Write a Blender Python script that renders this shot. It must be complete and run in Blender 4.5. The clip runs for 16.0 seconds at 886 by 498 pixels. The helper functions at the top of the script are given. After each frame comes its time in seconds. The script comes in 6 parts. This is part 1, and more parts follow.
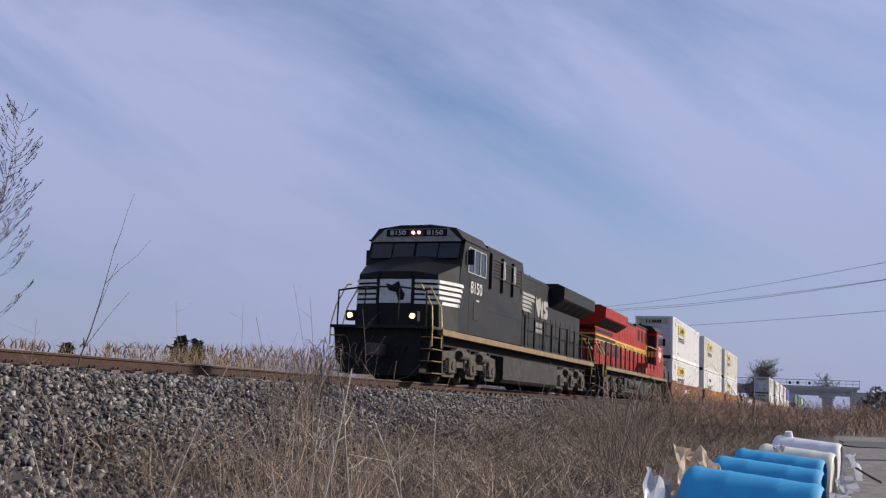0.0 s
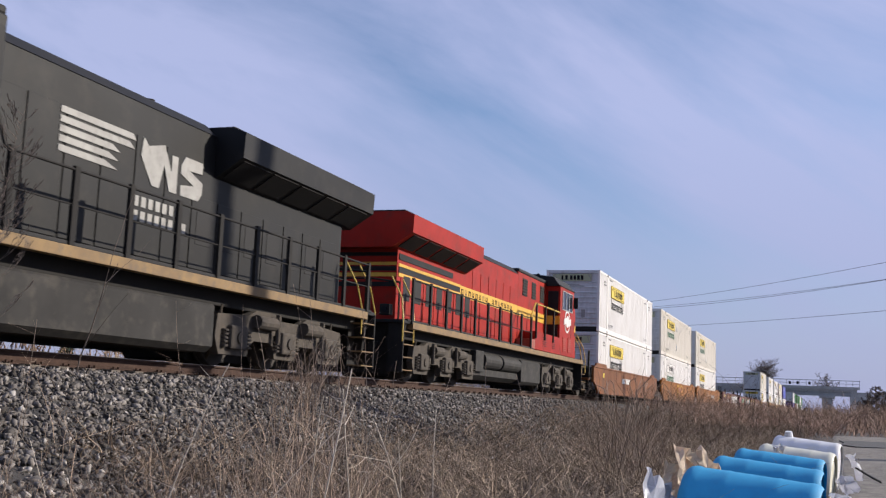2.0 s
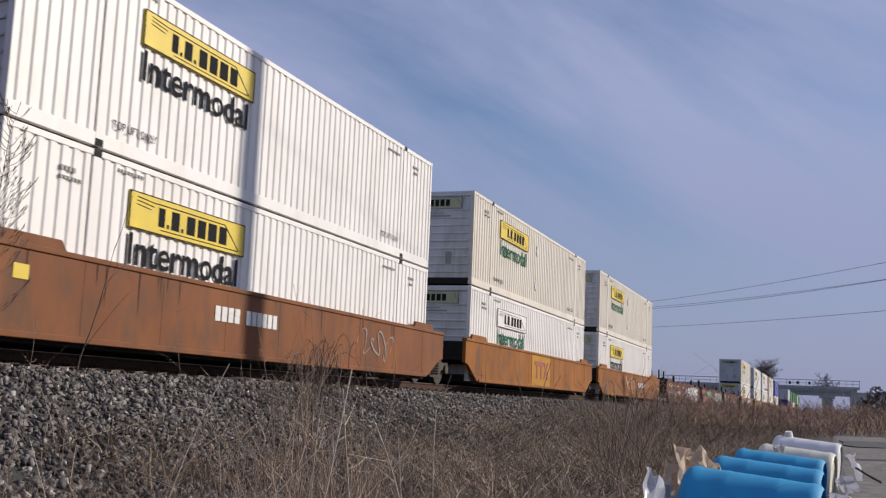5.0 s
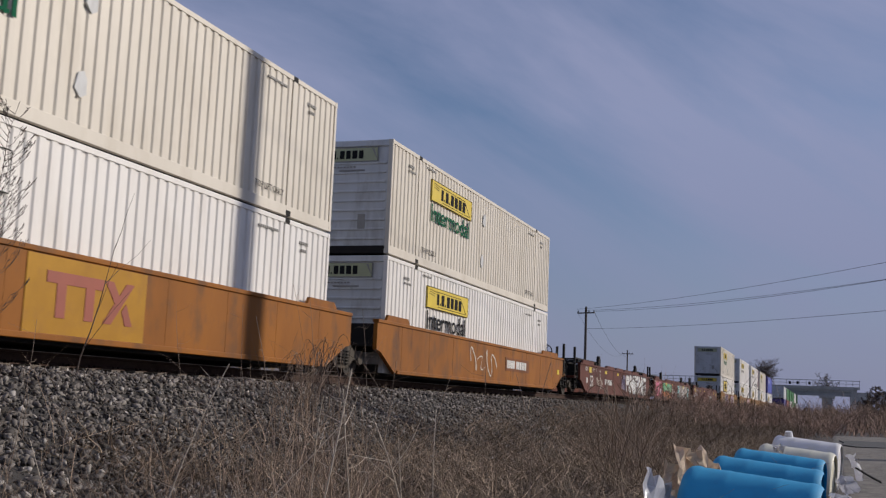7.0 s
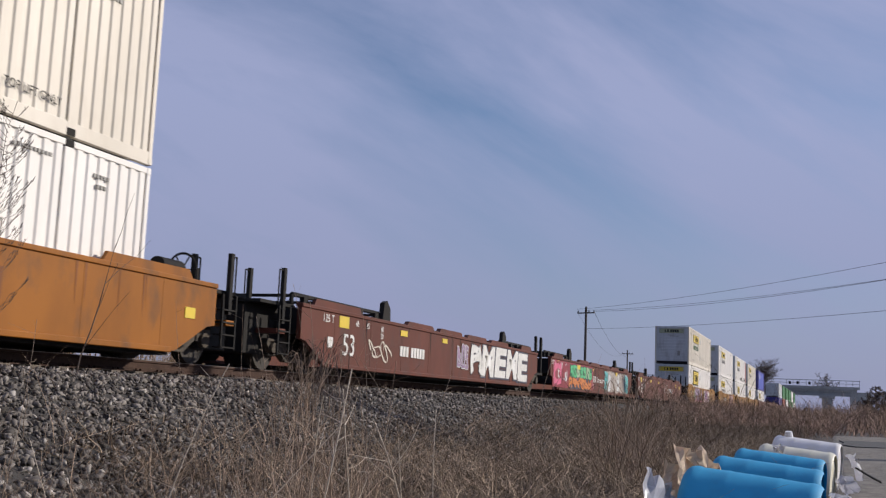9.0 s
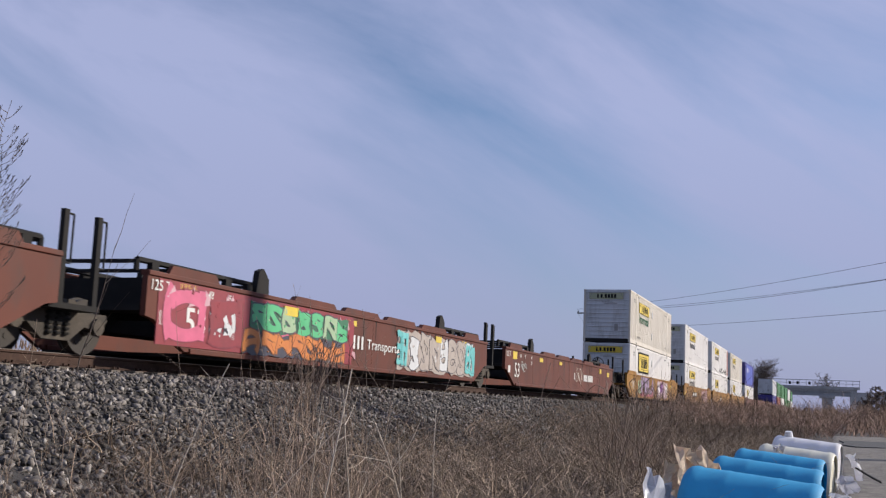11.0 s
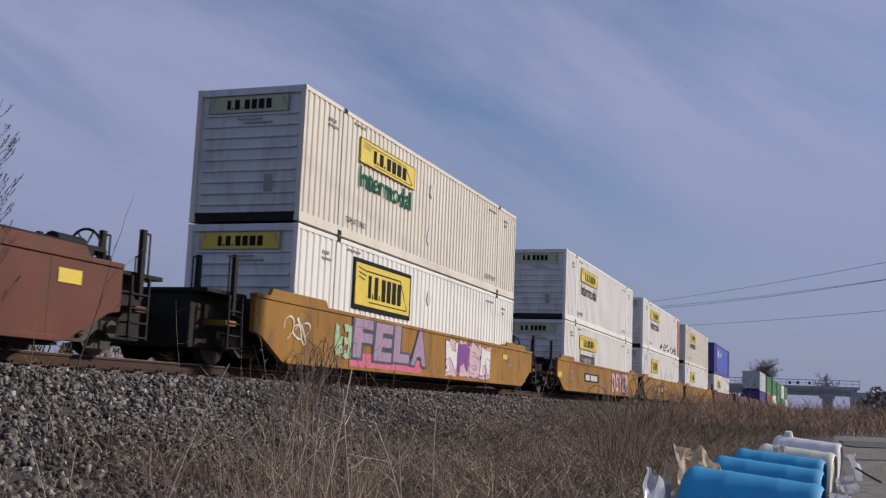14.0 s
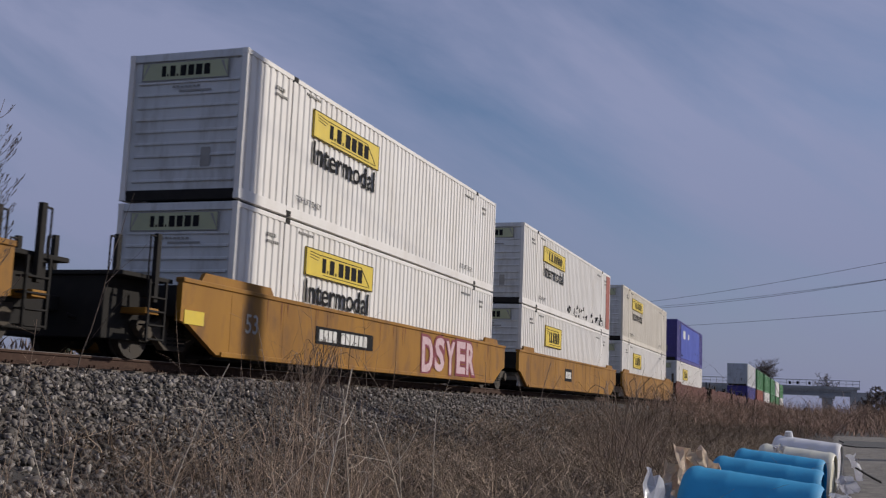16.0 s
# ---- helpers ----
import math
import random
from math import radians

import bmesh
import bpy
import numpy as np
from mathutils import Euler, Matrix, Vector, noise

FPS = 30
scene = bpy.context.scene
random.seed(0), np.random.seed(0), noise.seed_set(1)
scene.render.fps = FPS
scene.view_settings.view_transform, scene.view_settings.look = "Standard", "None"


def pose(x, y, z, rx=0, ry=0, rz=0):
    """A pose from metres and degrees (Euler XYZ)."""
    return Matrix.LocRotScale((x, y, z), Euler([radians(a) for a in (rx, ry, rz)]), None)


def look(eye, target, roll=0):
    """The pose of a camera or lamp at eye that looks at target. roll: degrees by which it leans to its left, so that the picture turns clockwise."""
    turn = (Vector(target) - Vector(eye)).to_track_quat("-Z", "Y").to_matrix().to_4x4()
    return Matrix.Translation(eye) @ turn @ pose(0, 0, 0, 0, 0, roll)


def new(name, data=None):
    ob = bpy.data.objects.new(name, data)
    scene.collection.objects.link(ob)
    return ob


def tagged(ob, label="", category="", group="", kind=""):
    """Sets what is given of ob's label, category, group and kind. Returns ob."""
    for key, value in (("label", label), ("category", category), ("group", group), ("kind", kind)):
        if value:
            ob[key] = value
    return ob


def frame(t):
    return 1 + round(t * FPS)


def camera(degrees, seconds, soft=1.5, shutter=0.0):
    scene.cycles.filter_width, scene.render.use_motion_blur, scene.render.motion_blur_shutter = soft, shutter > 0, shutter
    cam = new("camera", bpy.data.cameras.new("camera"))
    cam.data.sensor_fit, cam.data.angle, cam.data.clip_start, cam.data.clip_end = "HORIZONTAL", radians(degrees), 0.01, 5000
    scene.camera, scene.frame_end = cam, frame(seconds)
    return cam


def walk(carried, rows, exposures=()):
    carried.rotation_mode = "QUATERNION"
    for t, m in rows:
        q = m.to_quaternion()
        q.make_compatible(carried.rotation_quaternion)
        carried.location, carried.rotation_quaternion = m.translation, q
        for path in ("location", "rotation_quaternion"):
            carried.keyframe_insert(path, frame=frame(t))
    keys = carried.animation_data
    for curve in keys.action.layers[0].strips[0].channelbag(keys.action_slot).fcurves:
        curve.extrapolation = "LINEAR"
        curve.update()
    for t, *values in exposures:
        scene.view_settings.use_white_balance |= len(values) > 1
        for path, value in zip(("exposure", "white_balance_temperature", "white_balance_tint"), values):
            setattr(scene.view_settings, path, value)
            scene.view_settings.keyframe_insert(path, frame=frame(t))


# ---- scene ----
# camera: a tripod at the road's edge, still for the whole clip
cam = camera(44.34, 16.0, soft=1.25, shutter=0.1)
EYE = Vector((0.0, -11.514, -0.447))
AZ, TILT = radians(70.24), radians(7.897)
AIM = EYE + Vector((math.sin(AZ) * math.cos(TILT), math.cos(AZ) * math.cos(TILT), math.sin(TILT)))
STAND = look(EYE, AIM, 2.399)
walk(cam, [(0.0, STAND), (16.0, STAND)], exposures=[
    (t, e, 6150, 13) for t, e in ((0.0, 0.0), (0.6, 0.05), (1.0, 0.16), (2.5, 0.16), (3.2, 0.04), (4.2, -0.1), (6.3, -0.56), (7.0, -0.62), (8.0, -0.5), (8.6, -0.4), (9.2, -0.2), (10.0, -0.05), (11.5, -0.04), (12.5, -0.05), (13.0, -0.02), (13.5, -0.18), (14.5, -0.58), (16.0, -0.65))])


def gone(t):
    """Metres that the train has gone at t seconds."""
    slack = np.interp(t, (0.0, 0.5, 1.0, 1.45, 2.0, 2.5, 3.0, 3.5, 4.2, 6.0, 16.0), (-0.1, -0.14, -0.1, 0.42, 0.36, 0.28, 0.04, -0.08, -0.03, 0.0, 0.0))
    return 12.956 * t + 0.007 * t * t - float(slack)


# ---- light ----
SUN_WAY = Vector((0.50, -0.74, 0.40)).normalized()
world = bpy.data.worlds.new("world")
scene.world = world
world.use_nodes = True
wn, wl = world.node_tree.nodes, world.node_tree.links
wn.clear()
w_out = wn.new("ShaderNodeOutputWorld")
w_bg = wn.new("ShaderNodeBackground")
w_bg.inputs[1].default_value = 0.108
sky = wn.new("ShaderNodeTexSky")
sky.sky_type = "NISHITA"
sky.sun_disc = False
sky.sun_elevation = math.asin(SUN_WAY.z)
sky.sun_rotation = math.atan2(SUN_WAY.x, SUN_WAY.y)
sky.air_density, sky.dust_density, sky.ozone_density = 1.0, 0.6, 4.0
# thin high cloud in long streaks
w_tc = wn.new("ShaderNodeTexCoord")
w_map = wn.new("ShaderNodeMapping")
w_map.vector_type = "TEXTURE"
streak = (AIM - EYE).normalized()
side_way = streak.cross(Vector((0, 0, 1))).normalized()
along = (side_way * math.cos(radians(-27)) + side_way.cross(streak) * math.sin(radians(-27))).normalized()
w_map.inputs["Rotation"].default_value = Matrix((streak, along, streak.cross(along))).transposed().to_euler()
w_map.inputs["Scale"].default_value = (0.4, 0.75, 0.22)
w_n1 = wn.new("ShaderNodeTexNoise")
w_n1.inputs["Scale"].default_value = 1.25
w_n1.inputs["Detail"].default_value = 7.0
w_n1.inputs["Roughness"].default_value = 0.55
w_n1.inputs["Distortion"].default_value = 0.35
w_ramp = wn.new("ShaderNodeValToRGB")
w_ramp.color_ramp.elements[0].position = 0.38
w_ramp.color_ramp.elements[1].position = 0.62
w_ramp.color_ramp.elements[0].color = (0.10, 0.10, 0.10, 1)
w_ramp.color_ramp.elements[1].color = (0.85, 0.85, 0.85, 1)
w_mix = wn.new("ShaderNodeMix")
w_mix.data_type = "RGBA"
w_mix.inputs[7].default_value = (4.2, 4.5, 6.4, 1)
wl.new(w_tc.outputs["Generated"], w_map.inputs[0])
wl.new(w_map.outputs[0], w_n1.inputs["Vector"])
wl.new(w_n1.outputs[0], w_ramp.inputs[0])
wl.new(w_ramp.outputs[0], w_mix.inputs[0])
wl.new(sky.outputs[0], w_mix.inputs[6])
# dull haze towards the horizon
w_sep = wn.new("ShaderNodeSeparateXYZ")
w_rng = wn.new("ShaderNodeMapRange")
w_rng.inputs["From Min"].default_value, w_rng.inputs["From Max"].default_value = 0.0, 0.26
w_rng.inputs["To Min"].default_value, w_rng.inputs["To Max"].default_value = 0.85, 0.0
w_haze = wn.new("ShaderNodeMix")
w_haze.data_type = "RGBA"
w_haze.inputs[7].default_value = (3.1, 3.25, 4.75, 1)
wl.new(w_tc.outputs["Generated"], w_sep.inputs[0])
wl.new(w_sep.outputs["Z"], w_rng.inputs["Value"])
wl.new(w_rng.outputs[0], w_haze.inputs[0])
wl.new(w_mix.outputs[2], w_haze.inputs[6])
wl.new(w_haze.outputs[2], w_bg.inputs[0])
wl.new(w_bg.outputs[0], w_out.inputs[0])

sun = new("sun", bpy.data.lights.new("sun", "SUN"))
sun.data.energy, sun.data.angle, sun.data.color = 5.3, radians(0.9), (1.0, 0.90, 0.74)
sun.matrix_world = look(SUN_WAY * 300, (0, 0, 0))


# ---- materials ----
def mat(name, a, b=None, rough=0.6, metal=0.0, scale=3.0, fine=40.0, bump=0.0, dirt=None, amount=0.5, stretch=(1, 1, 1), spread=(0.35, 0.65), spec=0.5):
    """A surface of two colours mixed by coarse and fine noise, with dirt in patches and fine relief."""
    m = bpy.data.materials.new(name)
    m.use_nodes = True
    n, l = m.node_tree.nodes, m.node_tree.links
    p = n["Principled BSDF"]
    p.inputs["Metallic"].default_value = metal
    p.inputs["Specular IOR Level"].default_value = spec
    b = b or tuple(c * 0.8 for c in a)
    tc = n.new("ShaderNodeTexCoord")
    mp = n.new("ShaderNodeMapping")
    mp.inputs["Scale"].default_value = stretch
    l.new(tc.outputs["Object"], mp.inputs[0])

    def tex(sc, detail=5.0):
        t = n.new("ShaderNodeTexNoise")
        t.inputs["Scale"].default_value = sc
        t.inputs["Detail"].default_value = detail
        t.inputs["Roughness"].default_value = 0.6
        l.new(mp.outputs[0], t.inputs["Vector"])
        return t

    def ramp(src, lo, hi):
        r = n.new("ShaderNodeValToRGB")
        r.color_ramp.elements[0].position, r.color_ramp.elements[1].position = lo, hi
        l.new(src, r.inputs[0])
        return r.outputs[0]

    def mix(fac, c1, c2):
        x = n.new("ShaderNodeMix")
        x.data_type = "RGBA"
        for sock, v in ((0, fac), (6, c1), (7, c2)):
            if isinstance(v, (tuple, float)):
                x.inputs[sock].default_value = (*v, 1) if isinstance(v, tuple) else v
            else:
                l.new(v, x.inputs[sock])
        return x.outputs[2]

    big, small = tex(scale), tex(fine, 3.0)
    col = mix(ramp(big.outputs[0], *spread), a, b)
    col = mix(ramp(small.outputs[0], 0.3, 0.75), col, mix(0.25, col, b))
    if dirt:
        d = tex(scale * 2.7, 8.0)
        f = n.new("ShaderNodeMath")
        f.operation = "MULTIPLY"
        l.new(ramp(d.outputs[0], 0.5, 0.72), f.inputs[0])
        f.inputs[1].default_value = amount
        col = mix(f.outputs[0], col, dirt)
    l.new(col, p.inputs["Base Color"])
    rr = n.new("ShaderNodeMapRange")
    rr.inputs["To Min"].default_value, rr.inputs["To Max"].default_value = max(0.03, rough - 0.12), min(1, rough + 0.12)
    l.new(big.outputs[0], rr.inputs["Value"])
    l.new(rr.outputs[0], p.inputs["Roughness"])
    if bump:
        bp = n.new("ShaderNodeBump")
        bp.inputs["Strength"].default_value = bump
        bp.inputs["Distance"].default_value = 0.02
        l.new(small.outputs[0], bp.inputs["Height"])
        l.new(bp.outputs[0], p.inputs["Normal"])
    return m


def islands(m, dark=0.6, light=1.25):
    """Lets the loose pieces of a mesh differ in tone."""
    n, l = m.node_tree.nodes, m.node_tree.links
    p = n["Principled BSDF"]
    src = p.inputs["Base Color"].links[0].from_socket
    g = n.new("ShaderNodeNewGeometry")
    r = n.new("ShaderNodeMapRange")
    r.inputs["To Min"].default_value, r.inputs["To Max"].default_value = dark, light
    l.new(g.outputs["Random Per Island"], r.inputs["Value"])
    v = n.new("ShaderNodeVectorMath")
    v.operation = "SCALE"
    l.new(src, v.inputs[0])
    l.new(r.outputs[0], v.inputs["Scale"])
    l.new(v.outputs[0], p.inputs["Base Color"])
    return m


def glow(name, color, strength):
    m = bpy.data.materials.new(name)
    m.use_nodes = True
    p = m.node_tree.nodes["Principled BSDF"]
    p.inputs["Base Color"].default_value = (*color, 1)
    p.inputs["Emission Color"].default_value = (*color, 1)
    p.inputs["Emission Strength"].default_value = strength
    return m


M = {}
M["black"] = mat("loco_black", (0.0085, 0.0085, 0.009), (0.013, 0.0125, 0.012), 0.55, scale=0.8, dirt=(0.038, 0.033, 0.027), amount=0.4, spec=0.2)
M["black_roof"] = mat("roof_black", (0.010, 0.010, 0.011), (0.017, 0.016, 0.016), 0.65, scale=1.2, spec=0.25)
M["red"] = mat("loco_red", (0.37, 0.013, 0.003), (0.27, 0.010, 0.003), 0.55, scale=0.9, dirt=(0.11, 0.022, 0.013), amount=0.6, spec=0.2)
M["gold"] = mat("gold_stripe", (0.72, 0.42, 0.03), (0.6, 0.34, 0.03), 0.45, scale=2, dirt=(0.3, 0.2, 0.06), amount=0.4)
M["sill_gold"] = mat("dusty_gold_sill", (0.25, 0.155, 0.055), (0.17, 0.11, 0.055), 0.75, scale=2.5, dirt=(0.12, 0.09, 0.06), amount=0.8)
M["white"] = mat("white_paint", (0.72, 0.71, 0.68), (0.6, 0.59, 0.56), 0.5, scale=2, dirt=(0.3, 0.27, 0.23), amount=0.4)
M["brow_white"] = mat("dusty_white", (0.34, 0.33, 0.30), (0.26, 0.25, 0.23), 0.6, scale=2, dirt=(0.12, 0.11, 0.1), amount=0.5)
M["under"] = mat("dusty_underframe", (0.042, 0.035, 0.028), (0.072, 0.059, 0.046), 0.95, scale=2.2, fine=25, bump=0.3, dirt=(0.125, 0.10, 0.075), amount=0.6)
M["tank"] = mat("dusty_fuel_tank", (0.026, 0.024, 0.022), (0.018, 0.017, 0.016), 0.75, scale=1.4, dirt=(0.07, 0.061, 0.05), amount=0.7, spec=0.3)
M["dark"] = mat("dark_steel", (0.010, 0.009, 0.009), (0.02, 0.018, 0.016), 0.8, scale=3, bump=0.2, spec=0.25)
M["wheel"] = mat("wheel_steel", (0.028, 0.023, 0.02), (0.045, 0.037, 0.03), 0.8, metal=0.0, scale=4)
M["glass"] = mat("dark_window_glass", (0.015, 0.018, 0.022), (0.02, 0.024, 0.03), 0.08, scale=1)
M["rail"] = mat("rusty_rail", (0.070, 0.040, 0.030), (0.048, 0.030, 0.024), 0.9, scale=5, bump=0.2, dirt=(0.11, 0.075, 0.055), amount=0.4, spec=0.2)
M["window_grey"] = mat("window_frame_grey", (0.42, 0.42, 0.41), (0.33, 0.33, 0.32), 0.5, scale=3)
M["rail_top"] = mat("worn_rail_head", (0.32, 0.28, 0.25), (0.24, 0.2, 0.17), 0.35, metal=0.7, scale=6)
M["tie"] = mat("weathered_tie", (0.09, 0.07, 0.055), (0.15, 0.125, 0.10), 0.9, scale=6, bump=0.5, stretch=(3, 0.6, 3))
M["cont_white"] = mat("container_white", (0.80, 0.775, 0.74), (0.72, 0.69, 0.65), 0.45, scale=0.7, dirt=(0.52, 0.46, 0.38), amount=0.30, stretch=(1, 1, 0.35))
M["cont_cream"] = mat("container_cream", (0.69, 0.635, 0.545), (0.61, 0.56, 0.475), 0.5, scale=0.7, dirt=(0.45, 0.38, 0.28), amount=0.35, stretch=(1, 1, 0.35))
# white of the container ends with their grey-blue shade put into the colour, plus grime
M["cont_grey"] = mat("container_end_shade_grey", (0.62, 0.63, 0.64), (0.54, 0.55, 0.55), 0.5, scale=1.3, dirt=(0.25, 0.23, 0.21), amount=0.5, stretch=(1, 1, 0.3))
M["purple"] = mat("container_purple", (0.05, 0.035, 0.25), (0.04, 0.03, 0.19), 0.45, scale=1)
M["blue_panel"] = mat("container_blue", (0.03, 0.06, 0.42), (0.03, 0.05, 0.36), 0.4, scale=1)
M["green"] = mat("container_green", (0.04, 0.22, 0.06), (0.035, 0.17, 0.05), 0.5, scale=1, dirt=(0.12, 0.13, 0.07), amount=0.4)
M["rust_red"] = mat("container_rust_red", (0.33, 0.075, 0.04), (0.25, 0.06, 0.035), 0.55, scale=1)
M["well_brown"] = mat("well_car_brown", (0.215, 0.075, 0.018), (0.15, 0.052, 0.016), 0.6, scale=0.7, dirt=(0.085, 0.045, 0.028), amount=0.85, stretch=(1, 1, 0.5), spec=0.25)
M["well_orange"] = mat("well_car_orange", (0.30, 0.105, 0.006), (0.215, 0.075, 0.008), 0.6, scale=0.7, dirt=(0.10, 0.05, 0.025), amount=0.85, stretch=(1, 1, 0.5), spec=0.25)
M["well_yellow"] = mat("well_car_yellow", (0.33, 0.16, 0.016), (0.23, 0.108, 0.016), 0.6, scale=0.7, dirt=(0.12, 0.06, 0.028), amount=0.85, stretch=(1, 1, 0.5), spec=0.25)
M["well_maroon"] = mat("well_car_maroon", (0.128, 0.035, 0.019), (0.092, 0.027, 0.017), 0.6, scale=0.7, dirt=(0.075, 0.035, 0.027), amount=0.85, stretch=(1, 1, 0.5), spec=0.25)
M["sign_yellow"] = mat("sign_yellow", (0.70, 0.52, 0.03), (0.60, 0.44, 0.03), 0.5, scale=2, dirt=(0.45, 0.36, 0.12), amount=0.4)
M["gold_panel"] = mat("gold_panel", (0.44, 0.225, 0.012), (0.35, 0.17, 0.012), 0.55, scale=1.2, dirt=(0.3, 0.14, 0.03), amount=0.5, spec=0.25)
M["g_red"] = mat("graffiti_red", (0.26, 0.02, 0.03), (0.2, 0.02, 0.03), 0.5)
M["g_slate"] = mat("graffiti_slate", (0.035, 0.035, 0.05), (0.05, 0.045, 0.07), 0.5)
# end signs: greener and duller than the yellow side signs
M["sign_olive"] = mat("olive_end_sign", (0.45, 0.46, 0.27), (0.38, 0.40, 0.25), 0.5, scale=2)
M["ink"] = mat("black_lettering", (0.012, 0.012, 0.013), (0.02, 0.02, 0.022), 0.85, spec=0.1)
M["ink_green"] = mat("green_lettering", (0.012, 0.11, 0.055), (0.012, 0.09, 0.05), 0.85, spec=0.1)
M["ink_grey"] = mat("grey_lettering", (0.3, 0.29, 0.27), (0.25, 0.24, 0.22), 0.5)
M["handrail_yellow"] = mat("handrail_yellow", (0.62, 0.42, 0.05), (0.5, 0.33, 0.05), 0.5, scale=4)
M["ground"] = mat("dry_ground", (0.070, 0.052, 0.041), (0.042, 0.032, 0.026), 0.95, scale=0.5, fine=14, bump=0.7, dirt=(0.12, 0.10, 0.08), amount=0.5)
M["road"] = mat("old_asphalt", (0.25, 0.228, 0.195), (0.12, 0.108, 0.094), 0.95, scale=5.0, fine=45, bump=0.9, dirt=(0.22, 0.20, 0.175), amount=0.6)
M["bed"] = mat("stone_bed", (0.055, 0.050, 0.046), (0.03, 0.027, 0.025), 0.95, scale=6, fine=28, bump=0.9, dirt=(0.11, 0.10, 0.092), amount=0.5)
M["dark_patch"] = mat("dark_road_patch", (0.055, 0.055, 0.057), (0.075, 0.073, 0.07), 0.85, scale=0.6, fine=40, bump=0.4)
M["stone"] = islands(mat("ballast_stone", (0.195, 0.176, 0.160), (0.115, 0.102, 0.093), 0.9, scale=1.2, fine=30, bump=0.4, spec=0.3), 0.35, 1.5)
M["pale_stone"] = islands(mat("pale_ballast_stone", (0.46, 0.43, 0.40), (0.32, 0.29, 0.26), 0.85, scale=3, fine=40, bump=0.3), 0.6, 1.2)
M["weed"] = islands(mat("dry_stem", (0.24, 0.17, 0.127), (0.14, 0.10, 0.075), 0.85, scale=1.5), 0.45, 1.35)
M["straw"] = islands(mat("pale_straw", (0.42, 0.312, 0.228), (0.28, 0.20, 0.145), 0.8, scale=1.5), 0.6, 1.2)
M["pale"] = mat("bleached_stalk", (0.60, 0.52, 0.42), (0.48, 0.40, 0.31), 0.8, scale=3)
M["brush"] = islands(mat("brown_brush", (0.30, 0.205, 0.155), (0.17, 0.112, 0.085), 0.9, scale=0.7), 0.25, 1.9)
M["stalk"] = mat("tan_stalk", (0.36, 0.27, 0.20), (0.24, 0.175, 0.13), 0.85, scale=3)
M["cane"] = islands(mat("brown_cane", (0.42, 0.325, 0.235), (0.27, 0.205, 0.145), 0.85, scale=0.8), 0.35, 1.55)
M["twig_mat"] = islands(mat("twig_mat", (0.19, 0.138, 0.10), (0.10, 0.073, 0.055), 0.9, scale=0.9), 0.3, 1.8)
M["bark"] = mat("grey_bark", (0.15, 0.115, 0.095), (0.10, 0.078, 0.066), 0.9, scale=9, bump=0.4)
M["reed"] = islands(mat("reed", (0.38, 0.27, 0.14), (0.28, 0.19, 0.10), 0.85, scale=0.8), 0.5, 1.3)
M["reed_head"] = islands(mat("reed_plume", (0.23, 0.155, 0.11), (0.17, 0.11, 0.08), 0.95, scale=0.8), 0.6, 1.3)
M["needle"] = islands(mat("dark_evergreen", (0.025, 0.04, 0.022), (0.04, 0.05, 0.03), 0.9, scale=2), 0.6, 1.4)
# overpass concrete and steel: base colours lightened to carry the distance haze
M["concrete"] = mat("concrete", (0.50, 0.49, 0.47), (0.42, 0.41, 0.39), 0.85, scale=0.5, dirt=(0.2, 0.19, 0.175), amount=0.5)
M["hazed_steel"] = mat("hazed_grey_girder", (0.42, 0.43, 0.44), (0.36, 0.37, 0.38), 0.6, scale=0.5)
M["wood_pole"] = mat("pole_wood", (0.13, 0.105, 0.085), (0.09, 0.075, 0.062), 0.9, scale=4, stretch=(1, 1, 0.2))
M["wire"] = mat("wire", (0.04, 0.04, 0.045), (0.05, 0.05, 0.055), 0.6)
M["drum_blue"] = mat("blue_plastic", (0.03, 0.32, 0.58), (0.024, 0.28, 0.52), 0.68, scale=2.5, dirt=(0.05, 0.2, 0.38), amount=0.3)
M["drum_white"] = mat("white_plastic", (0.74, 0.73, 0.75), (0.66, 0.65, 0.65), 0.45, scale=2.5, dirt=(0.6, 0.55, 0.42), amount=0.4)
M["drum_cream"] = mat("cream_plastic", (0.7, 0.68, 0.56), (0.62, 0.59, 0.47), 0.45, scale=2.5)
M["card"] = mat("cardboard", (0.82, 0.69, 0.54), (0.72, 0.58, 0.44), 0.85, scale=3)
M["film"] = mat("plastic_sheet", (0.72, 0.72, 0.76), (0.6, 0.6, 0.66), 0.35, scale=3)
M["lamp"] = glow("headlight", (1.0, 0.48, 0.22), 3.6)
M["numlamp"] = glow("upper_headlight", (1.0, 0.6, 0.5), 3.0)
M["red_lens"] = mat("red_lens", (0.16, 0.015, 0.012), None, 0.4)
M["g_pink"] = mat("graffiti_pink", (0.62, 0.12, 0.22), None, 0.5)
M["g_lilac"] = mat("graffiti_lilac", (0.33, 0.21, 0.34), (0.26, 0.19, 0.29), 0.6, dirt=(0.2, 0.12, 0.1), amount=0.5)
M["g_violet"] = mat("graffiti_violet", (0.2, 0.03, 0.25), None, 0.5)
M["g_green"] = mat("graffiti_green", (0.06, 0.38, 0.15), (0.1, 0.45, 0.2), 0.5)
M["g_teal"] = mat("graffiti_teal", (0.10, 0.42, 0.42), (0.16, 0.5, 0.5), 0.5)
M["g_orange"] = mat("graffiti_orange", (0.58, 0.2, 0.03), (0.5, 0.15, 0.03), 0.5)
M["g_pale"] = mat("graffiti_pale_lilac", (0.50, 0.34, 0.38), (0.58, 0.42, 0.44), 0.6, dirt=(0.3, 0.15, 0.12), amount=0.5)
